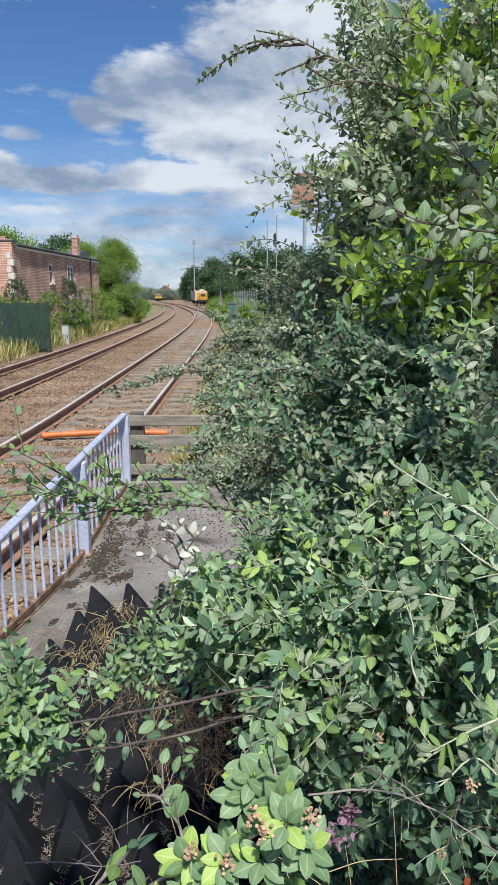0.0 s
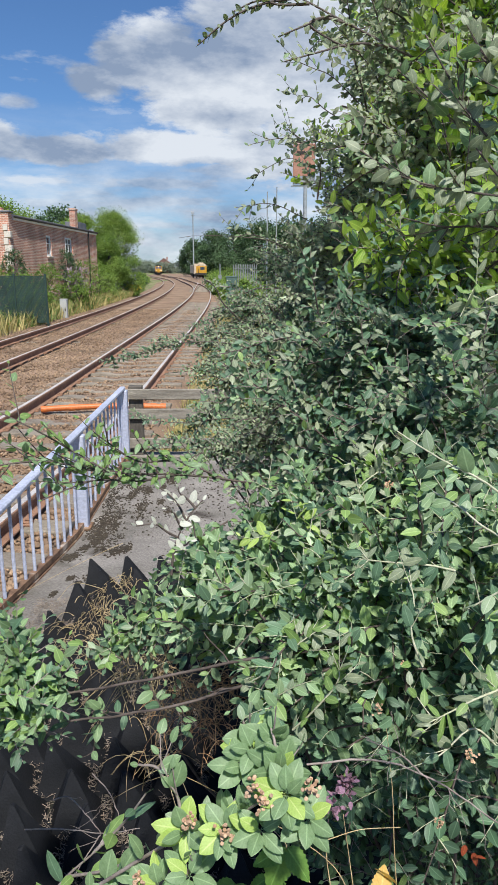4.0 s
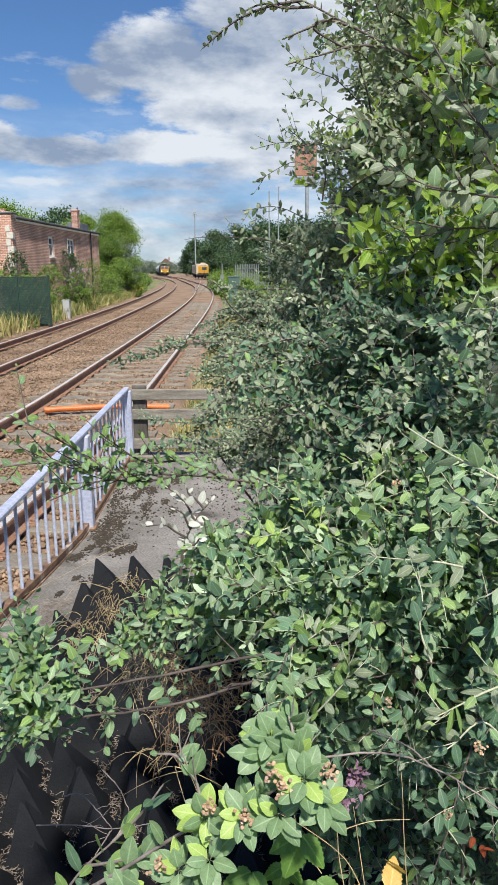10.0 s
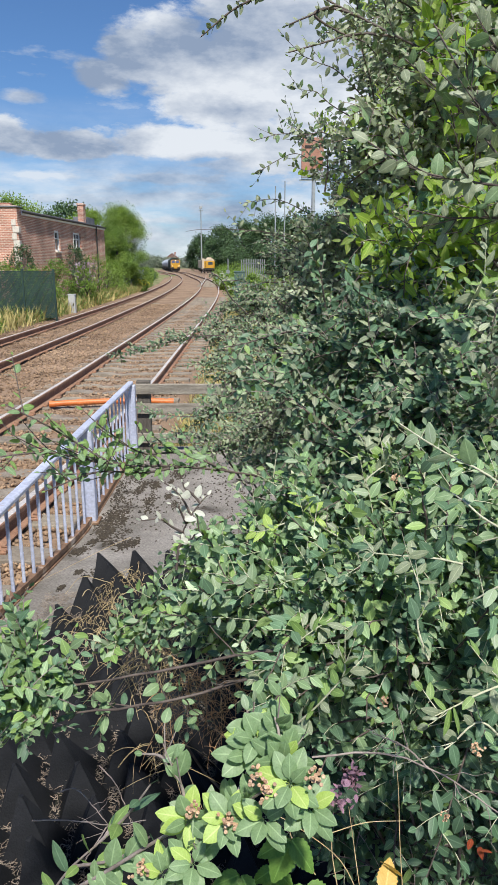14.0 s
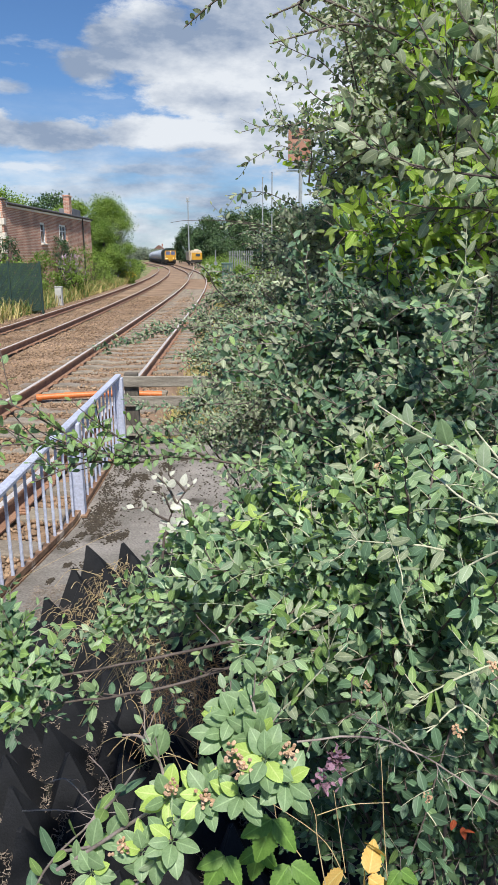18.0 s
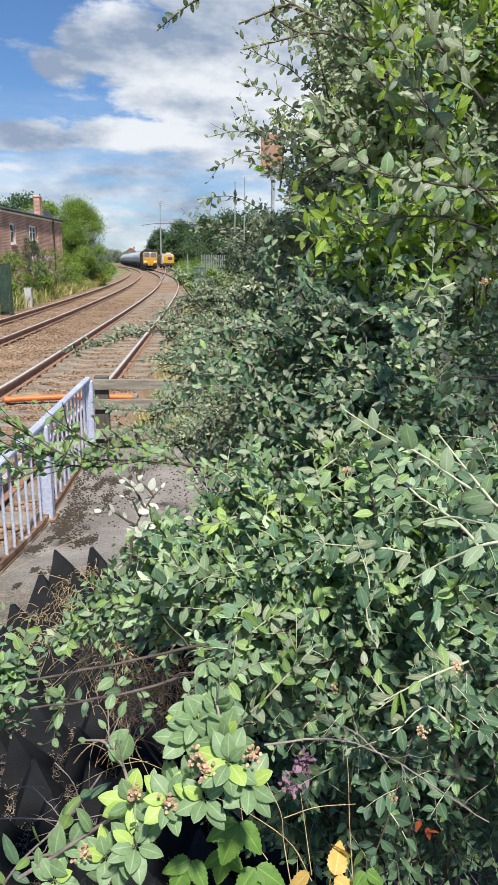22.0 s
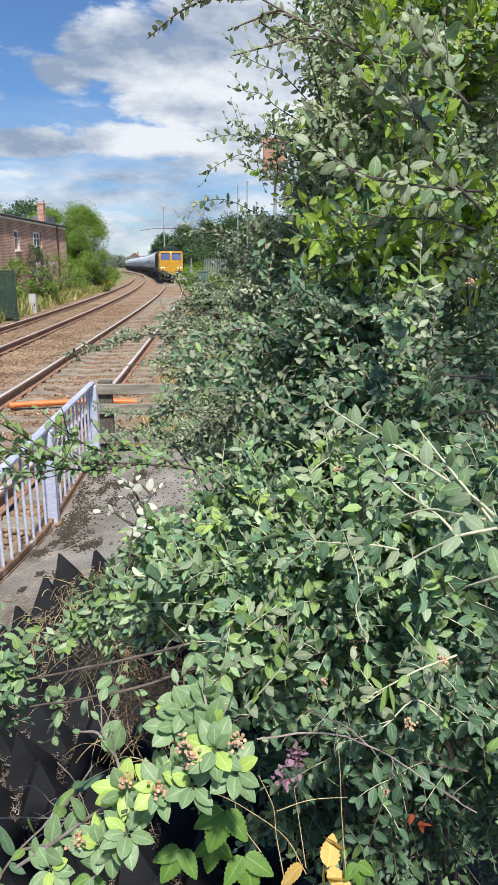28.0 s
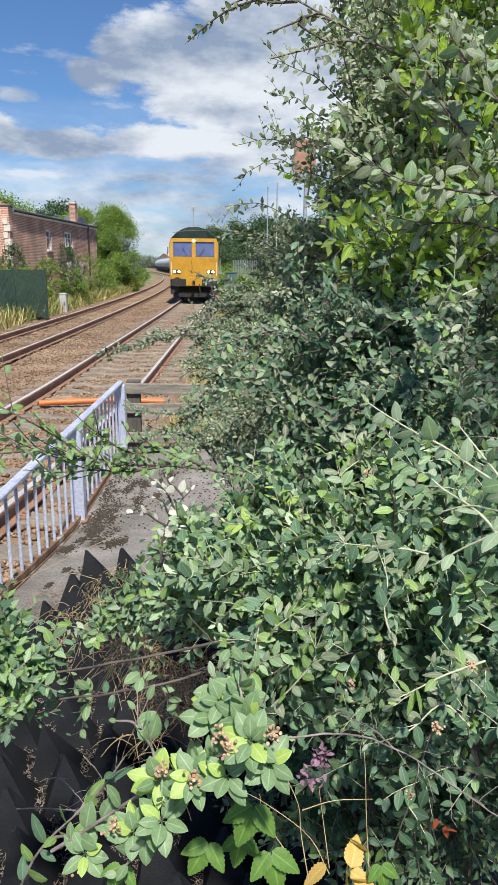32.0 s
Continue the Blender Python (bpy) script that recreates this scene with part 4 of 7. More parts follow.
# ---- trees and far things ----
def make_tree(at, height, crown, leaves, leaf, material, label, seed, trunk=0.16, low=0.15, flat=1.0):
    """A tree: tapered trunk, forked limbs, and a crown of leaf clumps round the limbs' ends. crown: half widths across and along."""
    rs = np.random.default_rng(seed)
    thing = empty("tree", at, label=label, category="tree")
    trunk_path = curve_points([(0, 0, 0), (rs.normal(0, .1), rs.normal(0, .1), height * 0.3), (rs.normal(0, .25), rs.normal(0, .25), height * 0.8)], 8)
    link("trunk", tubes("trunk", [trunk_path], [(trunk, trunk * 0.35)], 8), M_TWIG, thing)
    tips, paths = [], []
    n = 64
    for i in range(n):
        u = low + (1 - low) * (i + rs.random()) / n
        r = math.sin(math.pi * min(1, 0.12 + 0.86 * u)) ** 0.6
        th = rs.uniform(0, 6.28)
        k = rs.uniform(0.55, 1.0) * r
        tip = np.array([crown[0] * k * math.cos(th), crown[1] * k * math.sin(th), height * (0.06 + 0.9 * u) * flat])
        root = trunk_path[min(7, int(8 * max(0, u * 0.8 - 0.08)))]
        tips.append(tip)
        paths.append(curve_points([root, root * 0.45 + tip * 0.55 + np.array([0, 0, height * 0.03]), tip], 6))
    tagged(link("branchwork", tubes("branchwork", paths, [(trunk * 0.35, trunk * 0.06)] * n, 5), M_TWIG, thing), kind="stuff")
    tips = np.array(tips)
    A = []
    per = leaves // n
    for t in tips:
        rad = rs.uniform(0.09, 0.25) * (crown[0] + crown[1])
        v = rs.normal(0, 1, (per, 3))
        v = norm(v) * (rs.random((per, 1)) ** 0.6) * rad * np.array([1, 1, 0.8])
        A.append(t + v)
    A = np.vstack(A)
    A = A[A[:, 2] > 0.1]
    out = norm(A - np.array([0, 0, height * 0.5]))
    W = norm(out * 0.6 + rs.normal(0, 0.7, A.shape) + np.array([0, 0, -0.25]))
    U = norm(np.array([0, 0, 0.8]) + out * 0.5 + rs.normal(0, 0.45, A.shape))
    S = leaf * rs.uniform(0.6, 1.3, len(A))
    crown_ob = link("crown", leaf_mesh("crown", A, W, U, S, S * 0.66, cut="far"), material, thing)
    tagged(crown_ob, kind="stuff")
    return thing


def make_weeds(name, label, cat, at_fn, n, length, width, material, seed, bend=0.4):
    rs = np.random.default_rng(seed)
    at = np.array([at_fn(rs) for _ in range(n)])
    way = norm(np.array([0, 0, 1.0]) + rs.normal(0, 0.3, (n, 3)))
    me = blades(name, at, way, length * rs.uniform(0.5, 1.2, n), width, bend, rs)
    tagged(link(name, me, material), label=label, category=cat, kind="stuff")


def make_building():
    thing = empty("brick_building", (-10.5, 33, 0), label="low red-brick railway building with pale quoins and flat felt roof", category="building")
    o = Vector(thing.location)
    L = lambda x, y, z: Vector((x, y, z)) - o
    x0, x1, y0, y1, top = -10.5, -9.55, 33.0, BLD_END, BLD_TOP
    brick = bpy.data.materials.new("brickwork")
    brick.use_nodes = True
    nt = brick.node_tree
    tex, co, mp = nt.nodes.new("ShaderNodeTexBrick"), nt.nodes.new("ShaderNodeTexCoord"), nt.nodes.new("ShaderNodeMapping")
    sep, comb = nt.nodes.new("ShaderNodeSeparateXYZ"), nt.nodes.new("ShaderNodeCombineXYZ")
    add = nt.nodes.new("ShaderNodeMath")
    nt.links.new(co.outputs["Object"], sep.inputs[0])
    nt.links.new(sep.outputs["X"], add.inputs[0]), nt.links.new(sep.outputs["Y"], add.inputs[1])
    nt.links.new(add.outputs[0], comb.inputs[0]), nt.links.new(sep.outputs["Z"], comb.inputs[1])
    nt.links.new(comb.outputs[0], tex.inputs["Vector"])
    tex.inputs["Scale"].default_value, tex.inputs["Brick Width"].default_value, tex.inputs["Row Height"].default_value = 1.0, 0.225, 0.075
    tex.inputs["Mortar Size"].default_value = 0.011
    tex.inputs["Color1"].default_value, tex.inputs["Color2"].default_value = (0.50, 0.225, 0.150, 1), (0.34, 0.145, 0.10, 1)
    tex.inputs["Mortar"].default_value = (0.62, 0.50, 0.40, 1)
    nz, mx = nt.nodes.new("ShaderNodeTexNoise"), nt.nodes.new("ShaderNodeMix")
    nz.inputs["Scale"].default_value, mx.data_type, mx.blend_type = 0.9, "RGBA", "MULTIPLY"
    nt.links.new(co.outputs["Object"], nz.inputs["Vector"])
    cr = nt.nodes.new("ShaderNodeMapRange")
    for i, v in ((1, 0.3), (2, 0.7), (3, 0.7), (4, 1.25)):
        cr.inputs[i].default_value = v
    nt.links.new(nz.outputs["Fac"], cr.inputs[0])
    mx.inputs[0].default_value = 1.0
    nt.links.new(tex.outputs["Color"], mx.inputs[6]), nt.links.new(cr.outputs[0], mx.inputs[7])
    bs = nt.nodes["Principled BSDF"]
    bs.inputs["Roughness"].default_value = 0.92
    nt.links.new(mx.outputs[2], bs.inputs["Base Color"])
    bp = nt.nodes.new("ShaderNodeBump")
    bp.inputs["Strength"].default_value, bp.inputs["Distance"].default_value, bp.invert = 0.6, 0.01, True
    nt.links.new(tex.outputs["Fac"], bp.inputs["Height"]), nt.links.new(bp.outputs[0], bs.inputs["Normal"])
    xat = lambda y: x0 + (x1 - x0) * (y - y0) / (y1 - y0)
    slope = Matrix.Rotation(-math.atan2(x1 - x0, y1 - y0), 4, "Z")
    wins = BLD_WINS
    w = bmesh.new()
    cuts = [y0] + [v for a, b, *_ in wins for v in (a, b)] + [y1]
    def slab(a, b, z0, z1):
        box((0.3, (b - a), z1 - z0), L(xat((a + b) / 2) - 0.15, (a + b) / 2, (z0 + z1) / 2), 0, w, slope)
    for i in range(0, len(cuts), 2):
        slab(cuts[i], cuts[i + 1], -0.4, top)
    for a, b, z0, z1 in wins:
        slab(a, b, -0.4, z0), slab(a, b, z1, top)
    part("side_wall", w, brick, thing, "red brick wall")
    part("end_wall", box((7.0, 0.3, top + 0.75), L(x0 - 3.81, y0 + 0.15, (top - 0.05) / 2), 0), brick, thing)
    part("back_wall", box((0.3, y1 - y0, top + 0.4), L(x0 - 7.0, (y0 + y1) / 2, (top - 0.4) / 2), 0), brick, thing)
    part("far_wall", box((6.9, 0.3, top + 0.4), L(x1 - 3.78, y1 - 0.15, (top - 0.4) / 2), 0), brick, thing)
    pier = part("corner_pier", box((1.2, 0.5, top + 0.62), L(x0 - 0.55, y0 - 0.03, (top - 0.18) / 2), 0.01), brick, thing)
    part("pier_cap", box((1.45, 0.6, 0.08), L(x0 - 0.58, y0 - 0.03, top + 0.16), 0.02), M_SLATE, pier)
    q = bpy.data.meshes.new("quoin")
    b = box((0.30, 0.24, 0.28), bevel=0.012)
    b.to_mesh(q)
    b.free()
    for i in range(13):
        ob = link("quoin", q, M_QUOIN, thing)
        ob.matrix_basis = pose(*L(x0 - 0.10 + (0.06 if i % 2 else -0.02), y0 - 0.2, 0.05 + i * 0.31)) @ Matrix.Diagonal((1.0 if i % 2 else 0.72, 1.15, 1.0, 1))
    part("roof", box((7.4, y1 - y0 + 0.1, 0.10), L(x0 - 3.3, (y0 + y1) / 2 + 0.25, top + 0.055), 0.01, None, slope), M_SLATE, thing, "grey felt roof")
    part("fascia", box((0.05, y1 - y0 - 0.3, 0.16), L(xat((y0 + y1) / 2) + 0.05, (y0 + y1) / 2 + 0.2, top - 0.085), 0.005, None, slope), M_WHITE, thing, "white painted fascia")
    part("gutter", box((0.1, y1 - y0 - 0.3, 0.09), L(xat((y0 + y1) / 2) + 0.13, (y0 + y1) / 2 + 0.2, top - 0.03), 0.02, None, slope), M_BLACK, thing)
    pipe_y = BLD_CHIM + 1.2
    part("downpipe", rod(L(xat(pipe_y) + 0.08, pipe_y, -0.3), L(xat(pipe_y) + 0.08, pipe_y, top), 0.05, sides=8), M_BLACK, thing)
    st = part("chimney", box((0.36, 0.62, 1.2), L(xat(BLD_CHIM) - 0.45, BLD_CHIM, top + 0.58), 0.01), brick, thing)
    part("chimney_cap", box((0.44, 0.72, 0.10), L(xat(BLD_CHIM) - 0.45, BLD_CHIM, top + 1.2), 0.015), brick, st)
    part("rooflight", box((0.9, 2.2, 0.5), L(xat(y1) - 1.0, y1 - 1.4, top + 0.3), 0.03), M_SLATE, thing, "dark lead box on the roof")
    for a, b, z0, z1 in wins:
        c, h, ww = (a + b) / 2, z1 - z0, b - a
        fr = bmesh.new()
        X = xat(c) - 0.07
        rings = []
        for dx, k in ((-0.035, 0.0), (0.035, 0.0), (0.035, 0.09), (-0.035, 0.09)):
            rings.append([fr.verts.new(L(X + dx, c + sy * (ww / 2 - k), (z0 + z1) / 2 + sz * (h / 2 - k))) for sy, sz in ((-1, -1), (1, -1), (1, 1), (-1, 1))])
        for i in range(4):
            p, q = rings[i], rings[(i + 1) % 4]
            for j in range(4):
                fr.faces.new((p[j], p[(j + 1) % 4], q[(j + 1) % 4], q[j]))
        win = part("window", fr, M_WHITE, thing, "white-framed window")
        if ww > 1.2:
            part("mullion", box((0.06, 0.07, h - 0.18), L(X, c, (z0 + z1) / 2), 0.004), M_WHITE, win)
        part("glazing_bar", box((0.05, ww - 0.18, 0.05), L(X, c, z0 + h * 0.62), 0.003), M_WHITE, win)
        part("pane", box((0.02, ww - 0.18, h - 0.18), L(X - 0.03, c, (z0 + z1) / 2), 0), M_GLASS, win)
        part("sill", box((0.16, ww + 0.1, 0.07), L(xat(c) + 0.03, c, z0 - 0.035), 0.008), M_QUOIN, win)


BLD_END, BLD_TOP, BLD_CHIM = 48.0, 4.3, 44.6
BLD_WINS = ((37.9, 38.75, 2.6, 3.66), (41.1, 42.6, 2.75, 3.7))
make_building()

make_tree((-10.15, 57, 0), 6.3, (2.35, 2.6), 62000, 0.105, M_TREE, "broad fresh-green tree beside the brick building", 1, low=0.0)
make_tree((-13.0, 59, 0), 6.2, (2.2, 2.4), 40000, 0.115, M_TREE, "broad fresh-green tree beside the brick building", 2, low=0.0)
make_tree((-20, 62, 0), 7.5, (3.5, 3.0), 16000, 0.18, M_TREE, "green tree behind the brick building's roof", 3)
make_tree((-24.5, 62, 0), 7.6, (4.0, 3.0), 14000, 0.2, M_TREE, "green tree behind the brick building's roof", 4)
make_tree((-17, 68, 0), 7.5, (3.2, 3.0), 9000, 0.25, M_TREE_DARK, "dark green tree behind the brick building's roof", 5)
for i, (x, y, h, w) in enumerate(((-13.5, 225, 10.5, 5.5), (-7, 218, 13, 6.5), (-1, 212, 14, 7), (6, 190, 14, 7), (12, 160, 12, 6), (20, 150, 12, 7))):
    make_tree((x, y, 0), h, (w, w), 17000, 0.46, M_TREE_DARK, "dark dense tree in the row beyond the siding", 20 + i, trunk=0.3, low=0.02)


def in_strip(a, b, x0, x1):
    """Places on the verge between two distances, x0 to x1 outside the far track's edge."""
    def at(rs):
        y = rs.uniform(a, b)
        return (far_x(y) - 2.3 - rs.uniform(x0, x1), y, -0.2)
    return at


make_weeds("tall_grass", "tall dry yellow grass on the verge beside the far track", "grass", in_strip(20, 60, -0.5, 0.9), 2800, 0.75, 0.035, M_GRASS_DRY, 31)
make_weeds("verge_grass", "green grass and weeds on the verge", "grass", in_strip(25, 70, -0.4, 3.2), 14000, 0.65, 0.04, M_GRASS, 32)
make_weeds("bank_grass", "rough green grass on the bank beside the siding", "grass",
           lambda rs: (near_x(rs.uniform(20, 20)) + rs.uniform(1.6, 9), rs.uniform(45, 120), -0.3), 5000, 0.8, 0.07, M_GRASS, 33)
make_weeds("dry_grass", "bleached dry grass between the fence and the near track", "grass",
           lambda rs: (rs.uniform(-0.95, 2.6), 7.7 + 26 * rs.random() ** 1.5, -0.34), 20000, 0.24, 0.013, M_GRASS_DRY, 34)


def make_verge_shrub(at, h, w, material, label, seed, n=2600, leaf=0.10, flowers=None):
    t = make_tree(at, h, (w, w), n, leaf, material, label, seed, trunk=0.035, low=0.05)
    t.name = "verge_shrub"
    tagged(t, category="shrub")
    if flowers:
        rs = np.random.default_rng(seed + 500)
        A = np.array([(rs.normal(0, w * 0.5), rs.normal(0, w * 0.5), h * rs.uniform(0.55, 1.05)) for _ in range(260)])
        W = norm(np.array([0, 0, 1.0]) + rs.normal(0, 0.5, A.shape))
        tagged(link("blossom", leaf_mesh("blossom", A, W, norm(rs.normal(0, 1, A.shape)), 0.14, 0.05, cut="far"), flowers, t), kind="stuff")


for i, (x, y, h, w, m, lab, fl) in enumerate((
        (-9.2, 40.0, 3.3, 0.8, M_TREE_DARK, "dark bush against the brick wall", None),
        (-9.6, 32.0, 3.0, 0.7, M_TREE_DARK, "dark bush against the building's corner", None),
        (-9.2, 36.0, 2.4, 1.0, M_TREE, "leafy green bush on the verge", None),
        (-8.5, 36.8, 2.1, 0.6, M_TREE, "tall weeds with mauve flower heads on the verge", M_BUDDLEIA),
        (-8.8, 43.0, 2.7, 1.2, M_TREE, "leafy green bush on the verge", None),
        (-8.8, 47.0, 2.5, 1.3, M_TREE, "leafy green bush on the verge", None),
        (-9.4, 52.0, 2.4, 1.4, M_TREE, "leafy green bush on the verge", None),
        (-8.6, 30.5, 2.0, 0.9, M_TREE, "leafy green bush on the verge", None),
        (-9.8, 29.0, 2.2, 1.0, M_TREE, "leafy green bush on the verge", None),
        (-8.6, 57.0, 0.9, 0.6, M_TREE, "low weeds with yellow flowers beside the far track", M_YFLOWER),
        (-8.4, 21.5, 0.8, 0.8, M_TREE, "low leafy weeds beside the far track", None))):
    make_verge_shrub((x - (0.55 if y > 29 and not fl else 0), y, -0.25), h, w, m, lab, 60 + i, flowers=fl)


for i, y in enumerate((82, 92, 104, 120)):
    make_verge_shrub((far_x(y) - 3.6 - 0.3 * i, y, -0.2), 1.7 - 0.14 * i, 1.2 + 0.1 * i, M_TREE_DARK if i % 3 == 1 else M_TREE, "leafy bush on the bank beyond the far track", 330 + i, n=4200, leaf=0.13)


def make_green_fence():
    thing = empty("mesh_fence", (-8.57, 26.5, -0.2), label="dark green weld-mesh security fence on the verge", category="fence")
    for i in range(3):
        part("fence_post", box((0.07, 0.07, 2.0), (-1.05 + i * 1.18, 0, 0.95), 0.006), M_GREENFENCE, thing)
    for i in range(2):
        w = bmesh.new()
        x0 = -1.0 + i * 1.18
        for k in range(26):
            box((0.033, 0.012, 1.75), (x0 + 0.02 + k * 0.043, 0.0, 1.0), 0, w)
        for k in range(20):
            box((1.11, 0.012, 0.014), (x0 + 0.54, 0.013, 0.18 + k * 0.088), 0, w)
        tagged(part("mesh_panel", w, M_GREENFENCE, thing), kind="stuff")


make_green_fence()
for i, (x, y, h, w) in enumerate(((-1.0, 53, 1.2, 0.7), (-1.7, 60, 1.3, 0.8), (-2.2, 70, 1.5, 1.0), (-2.6, 82, 1.7, 1.2), (-3.0, 97, 2.0, 1.5), (-3.6, 115, 2.2, 1.8),
                                  (0.5, 54, 1.5, 0.9), (1.3, 61, 1.8, 1.2), (0.2, 70, 1.9, 1.4), (-0.6, 86, 2.1, 1.7), (-1.0, 105, 2.4, 2.2), (0.6, 44, 1.2, 0.8))):
    make_verge_shrub((x, y, -0.3), h, w, M_TREE, "leafy green bush on the bank beside the siding", 260 + i, n=3000, leaf=0.11)
for i, (x, y, h, w) in enumerate(((-58, 420, 6.5, 9), (-50, 400, 6.0, 8), (-42, 395, 5.5, 7), (-66, 430, 7, 9), (-36, 420, 6, 8))):
    make_tree((x, y, 0), h, (w, w * 0.6), 4000, 0.6, M_TREE_HAZE, "distant hedgerow tree beyond the railway, haze put into its grey-green leaves", 290 + i, trunk=0.2, low=0.02)


def make_palisade(name, label, xy0, xy1, h, n, material):
    a, b = Vector((*xy0, -0.25)), Vector((*xy1, -0.25))
    thing = empty(name, a, label=label, category="fence")
    d = b - a
    for i in range(n):
        p = d * i / (n - 1)
        pale = box((0.065, 0.02, h), (p.x, p.y, h / 2), 0.004)
        part("pale", pale, material, thing)
    for z in (0.35, h - 0.35):
        part("cross_rail", rod(Vector((0, 0.03, z)), Vector((d.x, d.y + 0.03, z)), 0.025, sides=6), material, thing)


make_palisade("palisade_fence", "grey galvanised palisade fence beside the green mesh", (-10.9, 26.2), (-9.85, 26.4), 1.85, 8, M_GALV)
make_palisade("palisade_fence", "grey galvanised palisade fence on the far bank", (-9.6, 55), (-9.9, 68), 1.7, 40, M_STEEL)
make_palisade("palisade_fence", "grey galvanised palisade fence beside the siding", (-0.4, 62), (1.5, 58), 2.6, 14, M_STEEL)


def make_cabinet(at, size, material, label):
    thing = empty("equipment_cabinet", at, label=label, category="cabinet")
    w, d, h = size
    part("body", box((w, d, h), (0, 0, h / 2), 0.02), material, thing)
    part("lid", box((w * 1.1, d * 1.1, h * 0.06), (0, 0, h * 1.02), 0.015), material, thing)
    door = part("door", box((w * 0.84, 0.02, h * 0.8), (0, -d / 2 - 0.008, h * 0.5), 0.004), material, thing)
    part("handle", box((0.03, 0.03, 0.14), (w * 0.3, -d / 2 - 0.03, h * 0.52), 0.004), M_BLACK, door)


make_cabinet((-7.75, 31.0, -0.25), (0.3, 0.26, 0.85), M_CONCRETE_PALE, "pale concrete marker pillar on the verge")
make_cabinet((-0.45, 48, -0.3), (0.72, 0.6, 1.7), M_GREYGREEN, "grey-green trackside equipment cabinet on the bank")
post = empty("marker_post", (-1.6, 62, -0.3), label="slim grey steel marker post beside the siding", category="post")
part("shaft", rod((0, 0, 0), (0, 0, 2.7), 0.05, sides=8), M_STEEL, post)
part("plate", box((0.3, 0.03, 0.3), (0, -0.06, 1.6), 0.005), M_STEEL, post)


def make_mast():
    thing = empty("lamp_mast", (-12.35, 196, -0.3), label="slim tall grey steel mast with a small lamp head", category="mast")
    part("pole", rod((0, 0, 0), (0, 0, 17.2), 0.2, 0.13, sides=10), M_GALV, thing)
    part("floodlight", box((0.8, 0.4, 0.7), (0, 0, 17.3), 0.05), M_GALV, thing)
    part("cap", box((1.0, 0.6, 0.14), (0, 0, 16.6), 0.03), M_GALV, thing)


make_mast()
for x, h in ((1.63, 6.35), (2.15, 6.6)):
    pole = empty("tall_pole", (x, 40, -0.3), label="thin grey pole rising behind the shrubs", category="pole", group="thin poles")
    part("shaft", rod((0, 0, 0), (0, 0, h), 0.036, 0.03, sides=8), M_GALV, pole)
    part("cap", rod((0, 0, h), (0, 0, h + 0.05), 0.04, sides=8), M_GALV, pole)


def make_sign():
    thing = empty("sign_board", (3.45, 38, -0.3), label="orange-red sign board with a pale foot panel on a grey post", category="sign")
    part("post", rod((0.1, 0.1, 0), (0.1, 0.1, 8.2), 0.10, sides=10), M_GALV, thing)
    part("panel", box((1.15, 0.10, 1.6), (0, 0, 7.75), 0.02), M_SIGN_RED, thing, "orange-red panel")
    part("foot_panel", box((1.15, 0.12, 0.34), (0, 0, 6.75), 0.02), M_STEEL, thing, "pale foot panel")
    part("bracket", box((1.3, 0.08, 0.10), (0, 0.05, 6.5), 0.01), M_GALV, thing)
    part("writing_bar", box((0.8, 0.02, 0.14), (0, -0.06, 8.1), 0.004), M_BLACK, thing)


make_sign()


def make_house(at, w, d, h, label):
    thing = empty("house", at, label=label, category="house")
    part("wall", box((w, d, h), (0, 0, h / 2)), M_BRICK, thing)
    b = bmesh.new()
    pts = [(-w / 2 - .3, 0), (w / 2 + .3, 0), (0, w * 0.4)]
    loft([[(x, yy, h + z) for x, z in pts] for yy in (-d / 2 - .3, d / 2 + .3)], b)
    roof = part("roof", b, M_TILE, thing)
    part("chimney", box((0.7, 0.7, 1.6), (w * 0.2, 0, h + w * 0.4)), M_BRICK, roof)
    for s in (-1, 1):
        for z in (1.4, 4.0):
            win = part("window", box((1.3, 0.1, 1.2), (s * w * 0.22, -d / 2 - 0.03, z)), M_WHITE, thing)
            part("pane", box((1.1, 0.05, 1.0), (s * w * 0.22, -d / 2 - 0.09, z)), M_GLASS, win)


for x, y, w in ((-46, 440, 9), (-85, 460, 9), (-54, 500, 8)):
    make_house((x, y, 0), w, 8, 5.2, "red-brick house with a tiled roof in the distance")
for i, (x, y) in enumerate(((-70, 240), (-60, 200), (-85, 260), (-62, 330), (-95, 330), (-110, 280))):
    make_tree((x, y, 0), 8 + i % 3, (6, 6), 3500, 0.9, M_TREE_DARK, "distant dark green tree beyond the railway", 80 + i, trunk=0.25)


